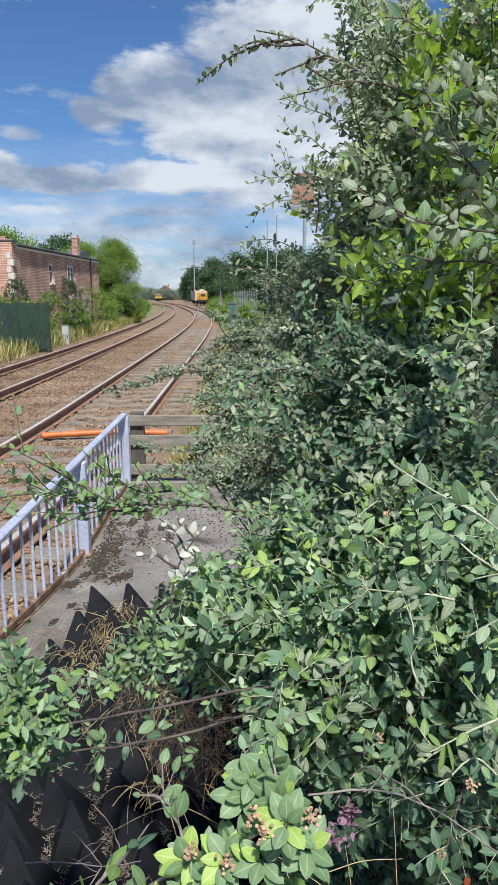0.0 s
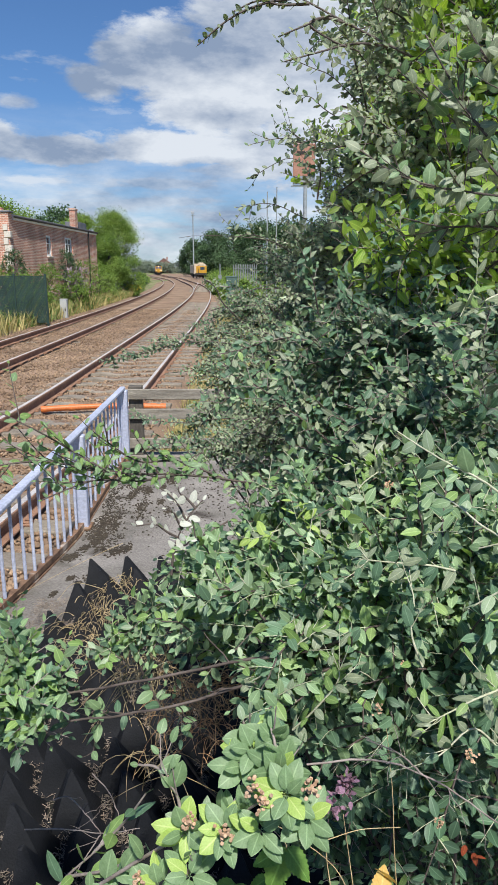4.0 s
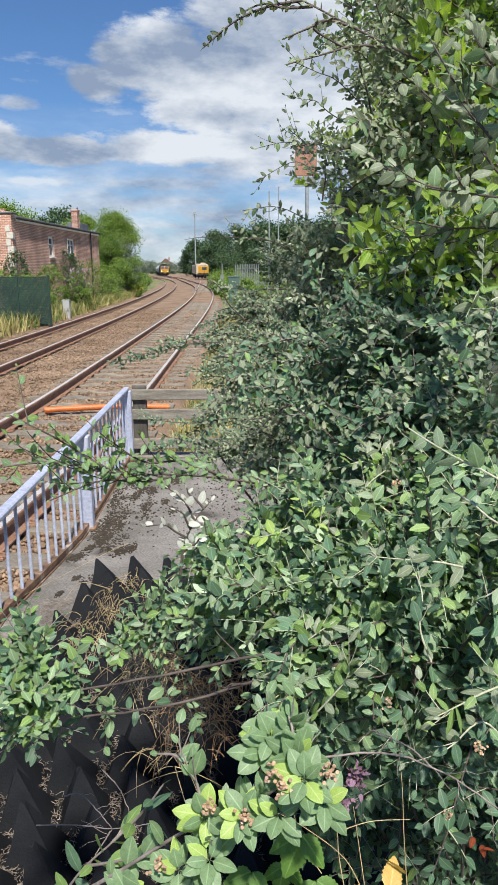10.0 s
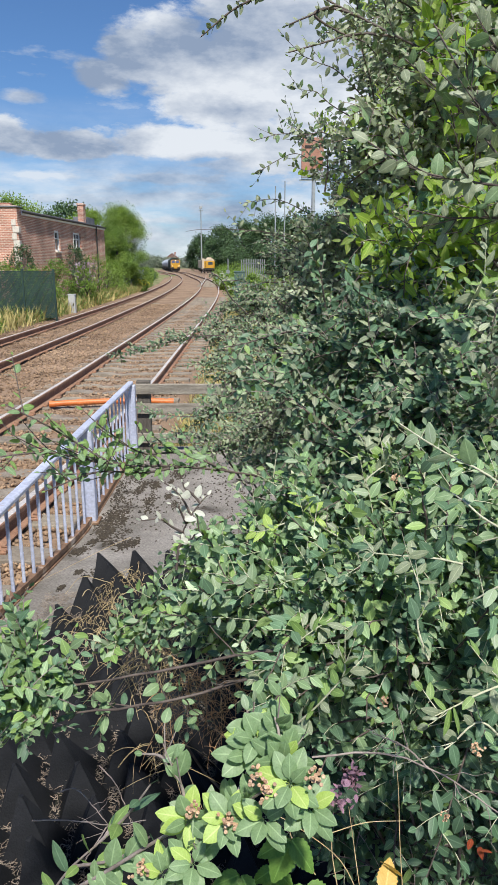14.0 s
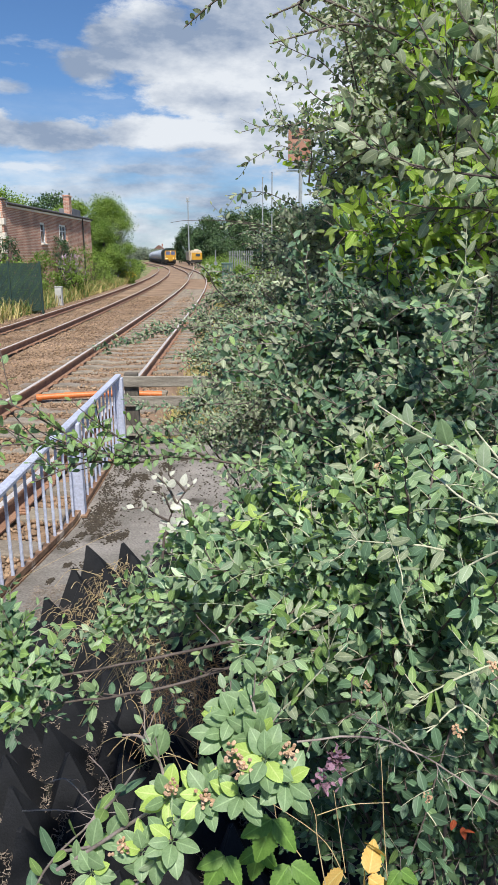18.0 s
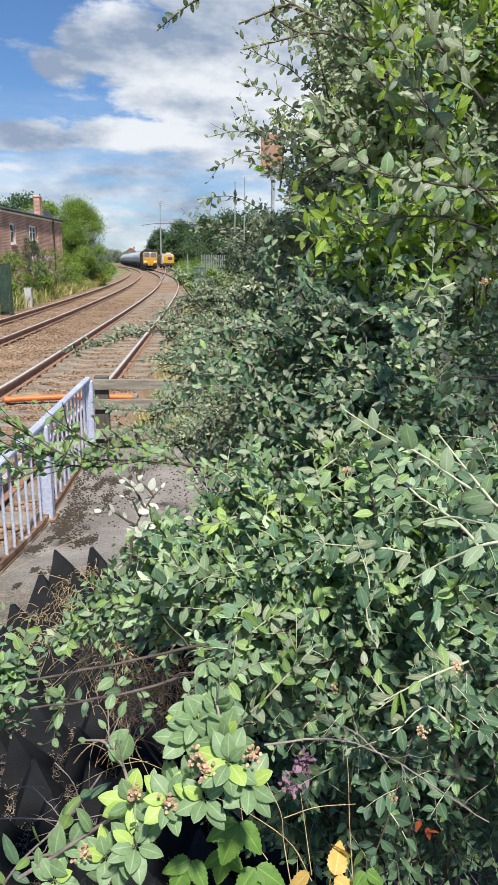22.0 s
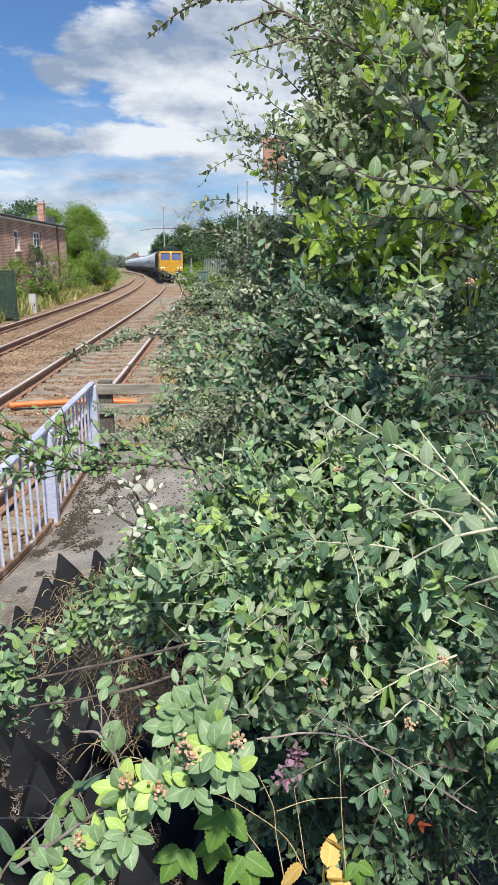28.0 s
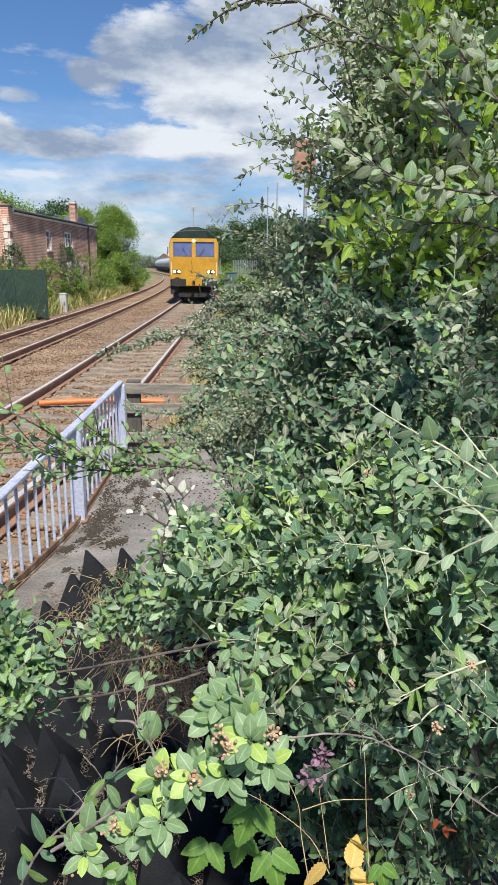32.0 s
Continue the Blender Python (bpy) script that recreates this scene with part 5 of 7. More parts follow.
# ---- the shrubs ----
def sprays_of(c, r, rs, n, lean, reach, gap):
    """Arching sprays that leave a bough, each with short side twigs in turn: lists of branch and twig paths."""
    boughs, twigs = [], []
    for _ in range(n):
        d = norm(np.array(lean) + rs.normal(0, 0.58, 3))
        a = c + rs.normal(0, 0.42 * r, 3) - d * 0.5 * r
        ln = reach * r * rs.uniform(0.8, 1.5)
        t = np.linspace(0, 1, 7)[:, None]
        path = a + d * ln * t + np.array([0, 0, 0.12 * ln]) * t - np.array([0, 0, rs.uniform(0.05, 0.35) * ln]) * t * t + rs.normal(0, 0.006, (7, 3)) * t
        boughs.append(path)
        side = norm(np.cross(d, np.array([0.0, -0.75, 0.65]) + rs.normal(0, 0.5, 3)))
        k = max(2, int(ln / gap))
        for i in range(k):
            j = 0.6 + 4.8 * (i + rs.random() * 0.5) / k
            q = int(j)
            p = path[q] * (1 - (j - q)) + path[q + 1] * (j - q)
            w = norm(d * 0.8 + (side if i % 2 else -side) * 0.75 + rs.normal(0, 0.25, 3))
            tl = rs.uniform(0.05, 0.11) * (1.15 - 0.12 * j)
            tt = np.linspace(0, 1, 4)[:, None]
            twigs.append(p + w * tl * tt + np.array([0, 0, 0.014]) * tt * (1 - tt))
    return boughs, twigs


def make_shrub(name, label, root, lobes, leaf, mats, seed, dense=1.0, tag="shrub", bark=None, lean=(-0.55, -0.5, 0.42), reach=1.5, spray=1.0, slim=1.0, face=(0.05, -0.72, 0.72),
               gap=0.035, step=0.36, shoot=None, cut="plain"):
    """A shrub: stems from its root to each bough, sprays that arch out from the boughs, and leaves in two ranks along their twigs."""
    rs = np.random.default_rng(seed)
    thing = empty(name, root, label=label, category=tag)
    o = np.array(root)
    stems, inner, outer, boughs = [], [], [], []
    for (x, y, z), r in lobes:
        c = np.array((x, y, z)) - o
        mid = c * 0.5 + np.array([rs.normal(0, 0.08), 0.1 + rs.normal(0, 0.08), -0.02])
        stems.append(curve_points([np.zeros(3) + rs.normal(0, 0.04, 3) * (1, 1, 0), mid, c], 10))
        n = max(8, int(dense * 62 * (r / 0.17) ** 1.7))
        u = norm(rs.normal(0, 1, (n, 3)) + np.array([-0.1, -0.1, 0.05]))
        a = c + u * r * rs.uniform(0.05, 0.45, (n, 1))
        b = c + norm(u + rs.normal(0, 0.35, (n, 3))) * r * rs.uniform(0.6, 1.0, (n, 1))
        m = (a + b) / 2 + rs.normal(0, 0.1 * r, (n, 3))
        for i in range(n):
            t = np.linspace(0, 1, 5)[:, None]
            inner.append((1 - t) ** 2 * a[i] + 2 * t * (1 - t) * m[i] + t * t * b[i])
        bo, tw = sprays_of(c, r, rs, max(3, int(spray * 17 * (r / 0.17) ** 1.2)), lean, reach, gap)
        boughs += bo
        outer += tw
    for p in stems:
        link("stem", tubes("stem", [p], [(0.0048, 0.0024)], 6), bark or M_TWIG, thing)
    tagged(link("branchwork", tubes("branchwork", boughs, [(0.0024, 0.0010)] * len(boughs), 4), bark or M_TWIG, thing), kind="stuff")
    tagged(link("twig", tubes("twig", inner, [(0.0013, 0.0007)] * len(inner), 3), bark or M_TWIG, thing), kind="stuff")
    tagged(link("shoot", tubes("shoot", outer, [(0.0011, 0.0006)] * len(outer), 3), shoot or M_TWIG_GREY, thing), kind="stuff")
    got = [leaves_along(inner, leaf * 0.5, leaf, rs=rs, face=face, loose=0.35), leaves_along(boughs + outer, leaf * step, leaf, rs=rs, face=face)]
    A, W, U, S = (np.concatenate([g[i] for g in got]) for i in range(4))
    pick = rs.choice(len(mats), len(A), p=[p for _, p in mats])
    for k, (m, _) in enumerate(mats):
        q = pick == k
        ob = link("foliage", leaf_mesh("foliage", A[q], W[q], U[q], S[q], S[q] * rs.uniform(0.46, 0.58, q.sum()) * slim, droop=0.2, cut=cut), m, thing, smooth=True)
        tagged(ob, kind="stuff")
    return thing


GREY_MIX = ((M_LEAF_GREY, 0.80), (M_LEAF, 0.12), (M_LEAF_PALE, 0.08))
GREEN_MIX = ((M_LEAF, 0.56), (M_LEAF_GREY, 0.28), (M_LEAF_SAGE, 0.12), (M_LEAF_BRIGHT, 0.04))
# more dark leaves than the other mixes: lower-right shade put into the colour
SHADE_MIX = ((M_LEAF, 0.80), (M_LEAF_SAGE, 0.15), (M_LEAF_BRIGHT, 0.05))
FRESH_MIX = ((M_LEAF, 0.32), (M_LEAF_SAGE, 0.42), (M_LEAF_PALE, 0.08), (M_LEAF_BRIGHT, 0.18))
YELLOW_MIX = ((M_LEAF_YELLOW, 0.8), (M_LEAF, 0.2))

make_shrub("cotoneaster_shrub", "tall grey-green cotoneaster shrub leaning over the ramp", (0.75, 2.2, 0.05), (
    ((0.272, 2.077, 1.951), 0.12), ((0.246, 2.341, 1.774), 0.14), ((0.319, 2.200, 1.826), 0.2), ((0.344, 1.906, 2.091), 0.13),
    ((0.362, 1.836, 2.224), 0.12), ((0.370, 2.087, 2.399), 0.09), ((0.493, 2.191, 1.996), 0.22), ((0.245, 1.943, 1.629), 0.14), ((0.207, 1.862, 1.514), 0.11)),
    0.0185, GREY_MIX, 1, face=(0, -0.95, 0.3), dense=0.5, spray=1.5, reach=1.2, gap=0.026, lean=(-0.5, -0.5, 0.35))
lacy = make_shrub("cotoneaster_shrub", "lacy grey-green cotoneaster branches reaching towards the track", (0.55, 2.0, 0.05), (
    ((0.110, 2.295, 1.795), 0.07), ((0.035, 2.231, 1.745), 0.06), ((0.141, 2.169, 1.705), 0.09), ((0.016, 2.108, 1.667), 0.065), ((-0.071, 2.114, 1.693), 0.03), ((0.147, 1.989, 1.606), 0.10), ((0.015, 1.987, 1.598), 0.05),
    ((0.128, 1.915, 1.520), 0.09), ((-0.002, 1.915, 1.516), 0.05), ((-0.082, 1.905, 1.480), 0.035), ((0.136, 1.794, 1.450), 0.09), ((0.014, 1.793, 1.442), 0.06), ((-0.078, 1.787, 1.420), 0.035), ((0.058, 1.728, 1.390), 0.06), ((0.189, 2.377, 1.913), 0.06)),
    0.0150, ((M_LEAF_GREY, 0.60), (M_LEAF_SAGE, 0.12), (M_LEAF, 0.28)), 21, dense=0.12, spray=2.1, reach=2.1, gap=0.03, step=0.42, lean=(-1.3, -0.12, 0.08))
make_shrub("cotoneaster_shrub", "dense green cotoneaster shrub beside the trespass guards", (0.6, 1.5, 0.1), (
    ((0.272, 1.504, 1.728), 0.16), ((0.423, 1.617, 1.768), 0.17), ((0.451, 1.389, 1.683), 0.17), ((0.323, 1.418, 1.594), 0.19), ((0.231, 1.555, 1.524), 0.15),
    ((0.196, 1.338, 1.481), 0.14), ((0.413, 1.304, 1.550), 0.2), ((0.602, 1.481, 1.629), 0.15), ((0.362, 1.376, 1.710), 0.10), ((0.319, 1.472, 1.759), 0.10), ((0.371, 1.235, 1.648), 0.10), ((0.261, 1.391, 1.635), 0.09)),
    0.0245, GREEN_MIX, 2, dense=0.6, spray=1.5, gap=0.03)
make_shrub("cotoneaster_shrub", "open sage-green cotoneaster branches high against the sky", (0.9, 1.9, 0.1), (
    ((0.611, 1.774, 1.978), 0.16), ((0.541, 1.826, 2.183), 0.15), ((0.442, 1.875, 2.374), 0.13), ((0.590, 1.758, 2.320), 0.15), ((0.414, 1.913, 2.524), 0.11), ((0.604, 1.804, 2.500), 0.15),
    ((0.714, 1.725, 2.192), 0.2), ((0.728, 1.787, 2.436), 0.2), ((0.714, 1.670, 1.973), 0.18), ((0.403, 1.752, 2.095), 0.1)),
    0.026, ((M_LEAF_GREY, 0.72), (M_LEAF_SAGE, 0.28)), 9, face=(0, -1, 0.1), dense=0.3, spray=1.0, reach=1.9)
shrub_low = make_shrub("cotoneaster_shrub", "low spreading cotoneaster shrub growing through the trespass guards", (0.35, 1.7, 0.1), (
    ((0.074, 1.220, 1.422), 0.09), ((0.168, 1.120, 1.435), 0.11), ((-0.012, 1.253, 1.349), 0.08), ((-0.082, 1.282, 1.262), 0.055), ((0.039, 1.095, 1.338), 0.11),
    ((0.136, 0.998, 1.363), 0.12), ((0.245, 1.012, 1.416), 0.14), ((0.338, 0.961, 1.417), 0.14), ((-0.188, 1.362, 1.168), 0.06), ((-0.256, 1.349, 1.120), 0.045),
    ((-0.042, 1.129, 1.270), 0.08), ((0.083, 0.999, 1.286), 0.08)),
    0.028, FRESH_MIX, 3, dense=0.45, spray=1.5, cut="fine", shoot=M_TWIG_PALE)
shrub_shade = make_shrub("cotoneaster_shrub", "shaded cotoneaster shrub at the edge of the guards, shade put into its leaf mix", (0.62, 1.25, 0.05), (
    ((0.194, 0.949, 1.292), 0.12), ((0.303, 0.902, 1.308), 0.12), ((0.110, 0.971, 1.173), 0.09), ((0.231, 0.967, 1.160), 0.12), ((0.345, 0.915, 1.159), 0.12),
    ((0.296, 1.164, 0.826), 0.10), ((0.185, 1.178, 0.741), 0.07), ((0.445, 1.150, 0.770), 0.10), ((0.454, 1.006, 1.313), 0.15), ((0.482, 0.967, 1.160), 0.14), ((0.574, 1.134, 0.799), 0.12), ((0.496, 1.127, 1.464), 0.18), ((0.581, 1.058, 1.315), 0.16), ((0.600, 0.999, 1.080), 0.16)),
    0.029, SHADE_MIX, 4, dense=0.3, spray=0.75, reach=1.4, cut="fine", shoot=M_TWIG_PALE)
make_shrub("cotoneaster_shrub", "small leafy cotoneaster clump over the rubber spikes", (-1.6, 0.9, 0.1), (
    ((-0.375, 0.982, 1.297), 0.045), ((-0.368, 0.949, 1.251), 0.055), ((-0.308, 0.929, 1.251), 0.032), ((-0.379, 0.955, 1.191), 0.03)),
    0.025, ((M_LEAF_SAGE, 0.4), (M_LEAF, 0.4), (M_LEAF_BRIGHT, 0.2)), 5, dense=1.0, spray=4.0, cut="fine", reach=1.0, lean=(-0.1, -0.4, 0.6))
# mostly dark leaves: the shade in the front shrubs' gaps is put into colour
make_shrub("background_shrub", "dense undergrowth behind the cotoneaster, leaves darkened for shade, unseen side boughs added", (1.0, 1.8, -0.1), (
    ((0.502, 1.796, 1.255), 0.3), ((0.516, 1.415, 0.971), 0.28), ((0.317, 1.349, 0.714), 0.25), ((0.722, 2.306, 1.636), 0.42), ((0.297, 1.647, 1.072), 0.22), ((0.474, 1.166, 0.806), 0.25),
    # the last four boughs lie out of view, added to shade the right side
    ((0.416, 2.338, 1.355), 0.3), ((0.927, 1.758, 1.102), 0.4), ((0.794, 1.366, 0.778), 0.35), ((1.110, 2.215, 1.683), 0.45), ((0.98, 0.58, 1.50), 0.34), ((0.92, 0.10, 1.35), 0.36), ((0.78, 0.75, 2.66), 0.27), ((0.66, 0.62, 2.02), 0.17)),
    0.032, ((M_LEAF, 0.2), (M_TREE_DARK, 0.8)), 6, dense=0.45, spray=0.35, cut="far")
make_shrub("background_shrub", "grey-green shrub mass behind the upper branches", (1.2, 2.6, -0.1), (
    ((0.806, 2.655, 2.195), 0.38), ((0.853, 2.666, 2.646), 0.38), ((0.758, 2.928, 2.457), 0.22), ((0.644, 2.681, 1.894), 0.26), ((1.211, 2.612, 2.434), 0.45)),
    0.027, ((M_LEAF_GREY, 0.35), (M_LEAF_SAGE, 0.1), (M_LEAF_YELLOW, 0.55)), 8, face=(0, -1, 0.15), dense=0.55, spray=0.6)
make_shrub("yellow_green_shrub", "yellow-green leafy sapling among the cotoneaster", (0.95, 1.9, 0.0), (
    ((0.341, 1.550, 1.908), 0.09), ((0.419, 1.510, 1.955), 0.11), ((0.463, 1.912, 2.317), 0.10), ((0.290, 1.666, 1.960), 0.05), ((0.440, 1.438, 1.874), 0.08), ((0.351, 1.833, 2.210), 0.06), ((0.508, 1.676, 2.402), 0.12), ((0.555, 1.706, 2.115), 0.10),
    ((0.457, 1.469, 2.200), 0.06), ((0.434, 1.550, 2.313), 0.05), ((0.457, 1.370, 2.012), 0.06), ((0.330, 1.630, 1.819), 0.05), ((0.608, 1.657, 2.330), 0.12), ((0.608, 1.565, 1.969), 0.1), ((0.520, 1.911, 2.112), 0.09)),
    0.046, YELLOW_MIX, 7, dense=0.6, spray=1.5, slim=0.8, gap=0.05, face=(0, -0.95, 0.3), lean=(-0.4, -0.7, 0.4))


# ---- near sprays, flowers and litter ----
def fine_leaf(name, width):
    """One near leaf of unit length: an oval blade with a sunk midrib, side veins in relief and a short stalk."""
    b = bmesh.new()
    rows = []
    for i in range(9):
        s = i / 8
        w = width * math.sin(math.pi * s ** 0.9) ** 0.66 * (1 - 0.2 * s) + 0.004
        bow = -0.16 * s * s
        ring = []
        for j in range(-2, 3):
            u = j / 2
            z = bow + 0.10 * width * abs(u) * 2 - 0.12 * width * u * u * 2 + (0.006 if (i % 2 and j) else 0)
            ring.append(b.verts.new((u * w, s, z)))
        rows.append(ring)
    for a, c in zip(rows, rows[1:]):
        for j in range(4):
            b.faces.new((a[j], a[j + 1], c[j + 1], c[j]))
    rod((0, 0.02, 0), (0, -0.10, 0.01), 0.012, sides=4, bm=b)
    me = bpy.data.meshes.new(name)
    b.to_mesh(me)
    b.free()
    me.polygons.foreach_set("use_smooth", np.ones(len(me.polygons), bool))
    uv = me.uv_layers.new(name="leaf")
    for poly in me.polygons:
        for li in poly.loop_indices:
            v = me.loops[li].vertex_index
            uv.data[li].uv = ((v % 5) / 4, (v // 5) / 8) if v < 45 else (0.5, 0.0)
    return me


LEAF_SHAPES = {}


def toothed_leaf(name, width):
    """One broad leaf of unit length with a toothed edge, a sunk midrib and pleated side veins."""
    b = bmesh.new()
    rows = []
    for i in range(17):
        s = i / 16
        w = width * (math.sin(math.pi * s ** 0.7) ** 0.75 * (1 - 0.2 * s)) * (1.0 if i % 2 else 0.86) + 0.004
        rows.append([b.verts.new((u * w, s + 0.05 * abs(u), -0.2 * s * s + 0.12 * width * abs(u) - 0.10 * width * u * u + (0.014 if (i % 2 and u) else 0))) for u in (-1, -0.5, 0, 0.5, 1)])
    for a, c in zip(rows, rows[1:]):
        for j in range(4):
            b.faces.new((a[j], a[j + 1], c[j + 1], c[j]))
    me = bpy.data.meshes.new(name)
    b.to_mesh(me)
    b.free()
    me.polygons.foreach_set("use_smooth", np.ones(len(me.polygons), bool))
    uv = me.uv_layers.new(name="leaf")
    for poly in me.polygons:
        for li in poly.loop_indices:
            v = me.loops[li].vertex_index
            uv.data[li].uv = ((v % 5) / 4, (v // 5) / 16)
    return me


def leaf_parts(thing, A, W, U, S, material, width=0.5, name="leaf"):
    """Leaves as parts of their own that share a few meshes."""
    key = (material.name, width)
    if key not in LEAF_SHAPES:
        LEAF_SHAPES[key] = [(toothed_leaf if width > 0.7 else fine_leaf)("leaf", width * (0.44 + 0.06 * k)) for k in range(3)]
        for me in LEAF_SHAPES[key]:
            me.materials.append(material)
    for i in range(len(A)):
        y = Vector(W[i]).normalized()
        x = y.cross(Vector(U[i])).normalized()
        z = x.cross(y)
        ob = link(name, LEAF_SHAPES[key][i % 3], None, thing)
        m = Matrix((x, y, z)).transposed().to_4x4()
        ob.matrix_basis = Matrix.Translation(A[i]) @ m @ Matrix.Scale(float(S[i]), 4)


def make_spray(label, paths, leaf, material, seed, radius=0.0025, step=0.02, twigs=0, twig_len=0.10, bark=None, start=0.1, name="leafy_spray", tag="branch",
               width=0.5, spread=0.9, second=None, level=1.0, face=(0.05, -0.72, 0.72), loose=0.25):
    """A spray: branches along given curves, each a part, with side twigs and single leaves."""
    rs = np.random.default_rng(seed)
    root = np.array(paths[0][0])
    thing = empty(name, tuple(root), label=label, category=tag)
    curves = [curve_points(np.array(p) - root, 14) for p in paths]
    for c in curves:
        link("branch", tubes("branch", [c], [(radius, radius * 0.45)], 7), bark or M_TWIG, thing, smooth=True)
    carry = list(curves)
    for c in curves:
        for _ in range(twigs):
            i = rs.integers(2, 13)
            d = norm(norm(c[i] - c[i - 1]) * 0.7 + rs.normal(0, 0.5, 3) * (1, 1, level) + np.array([0, 0, 0.15 * level]))
            ln = rs.uniform(0.4, 1.0) * twig_len
            q = c[i] + d * ln * np.linspace(0, 1, 6)[:, None] + np.array([0, 0, 0.01]) * np.linspace(0, 1, 6)[:, None] ** 2
            link("side_twig", tubes("side_twig", [q], [(radius * 0.45, radius * 0.25)], 5), bark or M_TWIG, thing)
            carry.append(q)
    A, W, U, S = leaves_along(carry, step, leaf, spread=spread, start=start, rs=rs, jitter=0.4, face=face, loose=loose)
    if second:
        q = rs.random(len(A)) < second[1]
        leaf_parts(thing, A[q], W[q], U[q], S[q], second[0], width)
        A, W, U, S = A[~q], W[~q], U[~q], S[~q]
    leaf_parts(thing, A, W, U, S, material, width)
    return thing


spray_left = make_spray("long arching cotoneaster branch with green leaves reaching over the railing", (
    ((0.148, 1.424, 1.415), (0.010, 1.337, 1.478), (-0.120, 1.246, 1.523), (-0.220, 1.150, 1.555), (-0.277, 1.111, 1.602), (-0.320, 1.070, 1.646), (-0.377, 1.059, 1.681)),
    ((-0.210, 1.150, 1.554), (-0.263, 1.123, 1.570), (-0.310, 1.088, 1.593), (-0.347, 1.059, 1.601), (-0.404, 1.038, 1.599)),
    ((-0.120, 1.246, 1.523), (-0.186, 1.185, 1.529), (-0.255, 1.128, 1.548), (-0.320, 1.044, 1.542)),
    ((-0.024, 1.319, 1.487), (-0.120, 1.252, 1.547), (-0.183, 1.175, 1.569), (-0.245, 1.147, 1.622))),
    0.0225, M_LEAF_SAGE, 101, radius=0.0026, step=0.0120, twigs=10, second=(M_LEAF_BRIGHT, 0.35))
spray_white = make_spray("dry dark twig with pale white-backed leaves over the concrete", (
    ((-0.132, 1.175, 1.347), (-0.127, 1.181, 1.391), (-0.112, 1.186, 1.434), (-0.090, 1.189, 1.469), (-0.072, 1.189, 1.489)),
    ((-0.120, 1.182, 1.419), (-0.138, 1.179, 1.431), (-0.160, 1.177, 1.447), (-0.193, 1.171, 1.446)),
    ((-0.104, 1.190, 1.450), (-0.117, 1.191, 1.478), (-0.132, 1.189, 1.498), (-0.151, 1.187, 1.514)),
    ((-0.127, 1.185, 1.389), (-0.112, 1.175, 1.404), (-0.100, 1.163, 1.415), (-0.091, 1.155, 1.435)),
    ((-0.112, 1.186, 1.434), (-0.119, 1.181, 1.453), (-0.124, 1.175, 1.469), (-0.137, 1.168, 1.480)),
    ((-0.085, 1.185, 1.474), (-0.100, 1.184, 1.493), (-0.113, 1.180, 1.505), (-0.116, 1.177, 1.518))),
    0.0235, M_LEAF_WHITE, 102, radius=0.0026, step=0.0090, start=0.25, twigs=0, width=0.62, loose=0.4)
spray_right = make_spray("pale new cotoneaster shoots with grey-green leaves in two ranks", (
    ((0.245, 0.458, 1.702), (0.235, 0.479, 1.711), (0.226, 0.498, 1.715), (0.211, 0.518, 1.723), (0.194, 0.539, 1.734), (0.176, 0.559, 1.740), (0.154, 0.580, 1.751), (0.138, 0.601, 1.760)),
    ((0.228, 0.472, 1.672), (0.219, 0.496, 1.684), (0.209, 0.518, 1.690), (0.197, 0.540, 1.694), (0.186, 0.563, 1.702), (0.169, 0.586, 1.708)),
    ((0.247, 0.466, 1.694), (0.230, 0.488, 1.717), (0.221, 0.508, 1.730), (0.214, 0.526, 1.741), (0.208, 0.544, 1.751)),
    ((0.247, 0.456, 1.693), (0.223, 0.467, 1.683), (0.212, 0.477, 1.672), (0.197, 0.487, 1.658), (0.181, 0.496, 1.641)),
    ((0.246, 0.476, 1.692), (0.225, 0.494, 1.692), (0.211, 0.511, 1.689), (0.193, 0.526, 1.678)),
    ((0.256, 0.456, 1.653), (0.246, 0.469, 1.642), (0.237, 0.482, 1.631))),
    0.024, M_LEAF_PALE, 103, radius=0.0014, step=0.0155, bark=M_TWIG_PALE, start=0.12, width=0.60, second=(M_LEAF_SAGE, 0.3), spread=0.9, loose=0.12, face=(0.05, -0.95, 0.35))
spray_bright = make_spray("fresh lime-green cotoneaster shoot with berry clusters", (
    ((-0.163, 0.512, 1.336), (-0.125, 0.498, 1.374), (-0.090, 0.484, 1.412), (-0.051, 0.470, 1.450), (-0.020, 0.453, 1.475), (0.009, 0.439, 1.509), (0.025, 0.423, 1.538)),
    ((0.010, 0.429, 1.517), (0.021, 0.437, 1.536), (0.021, 0.445, 1.554), (0.018, 0.451, 1.565)),
    ((-0.019, 0.442, 1.485), (-0.003, 0.452, 1.514), (0.002, 0.461, 1.534), (-0.003, 0.471, 1.557)),
    ((-0.052, 0.475, 1.446), (-0.057, 0.482, 1.474), (-0.064, 0.485, 1.486)),
    ((-0.040, 0.452, 1.442), (-0.055, 0.454, 1.418), (-0.068, 0.455, 1.393), (-0.089, 0.456, 1.368)),
    ((-0.040, 0.449, 1.428), (-0.042, 0.454, 1.447), (-0.044, 0.458, 1.463)),
    ((-0.068, 0.493, 1.477), (-0.077, 0.506, 1.485), (-0.095, 0.516, 1.480))),
    0.028, M_LEAF_SAGE, 104, radius=0.0019, step=0.0125, twigs=2, twig_len=0.03, bark=M_TWIG_GREY, width=0.62, second=(M_LEAF_PALE, 0.3), spread=0.85, face=(0.0, -0.8, 0.6))


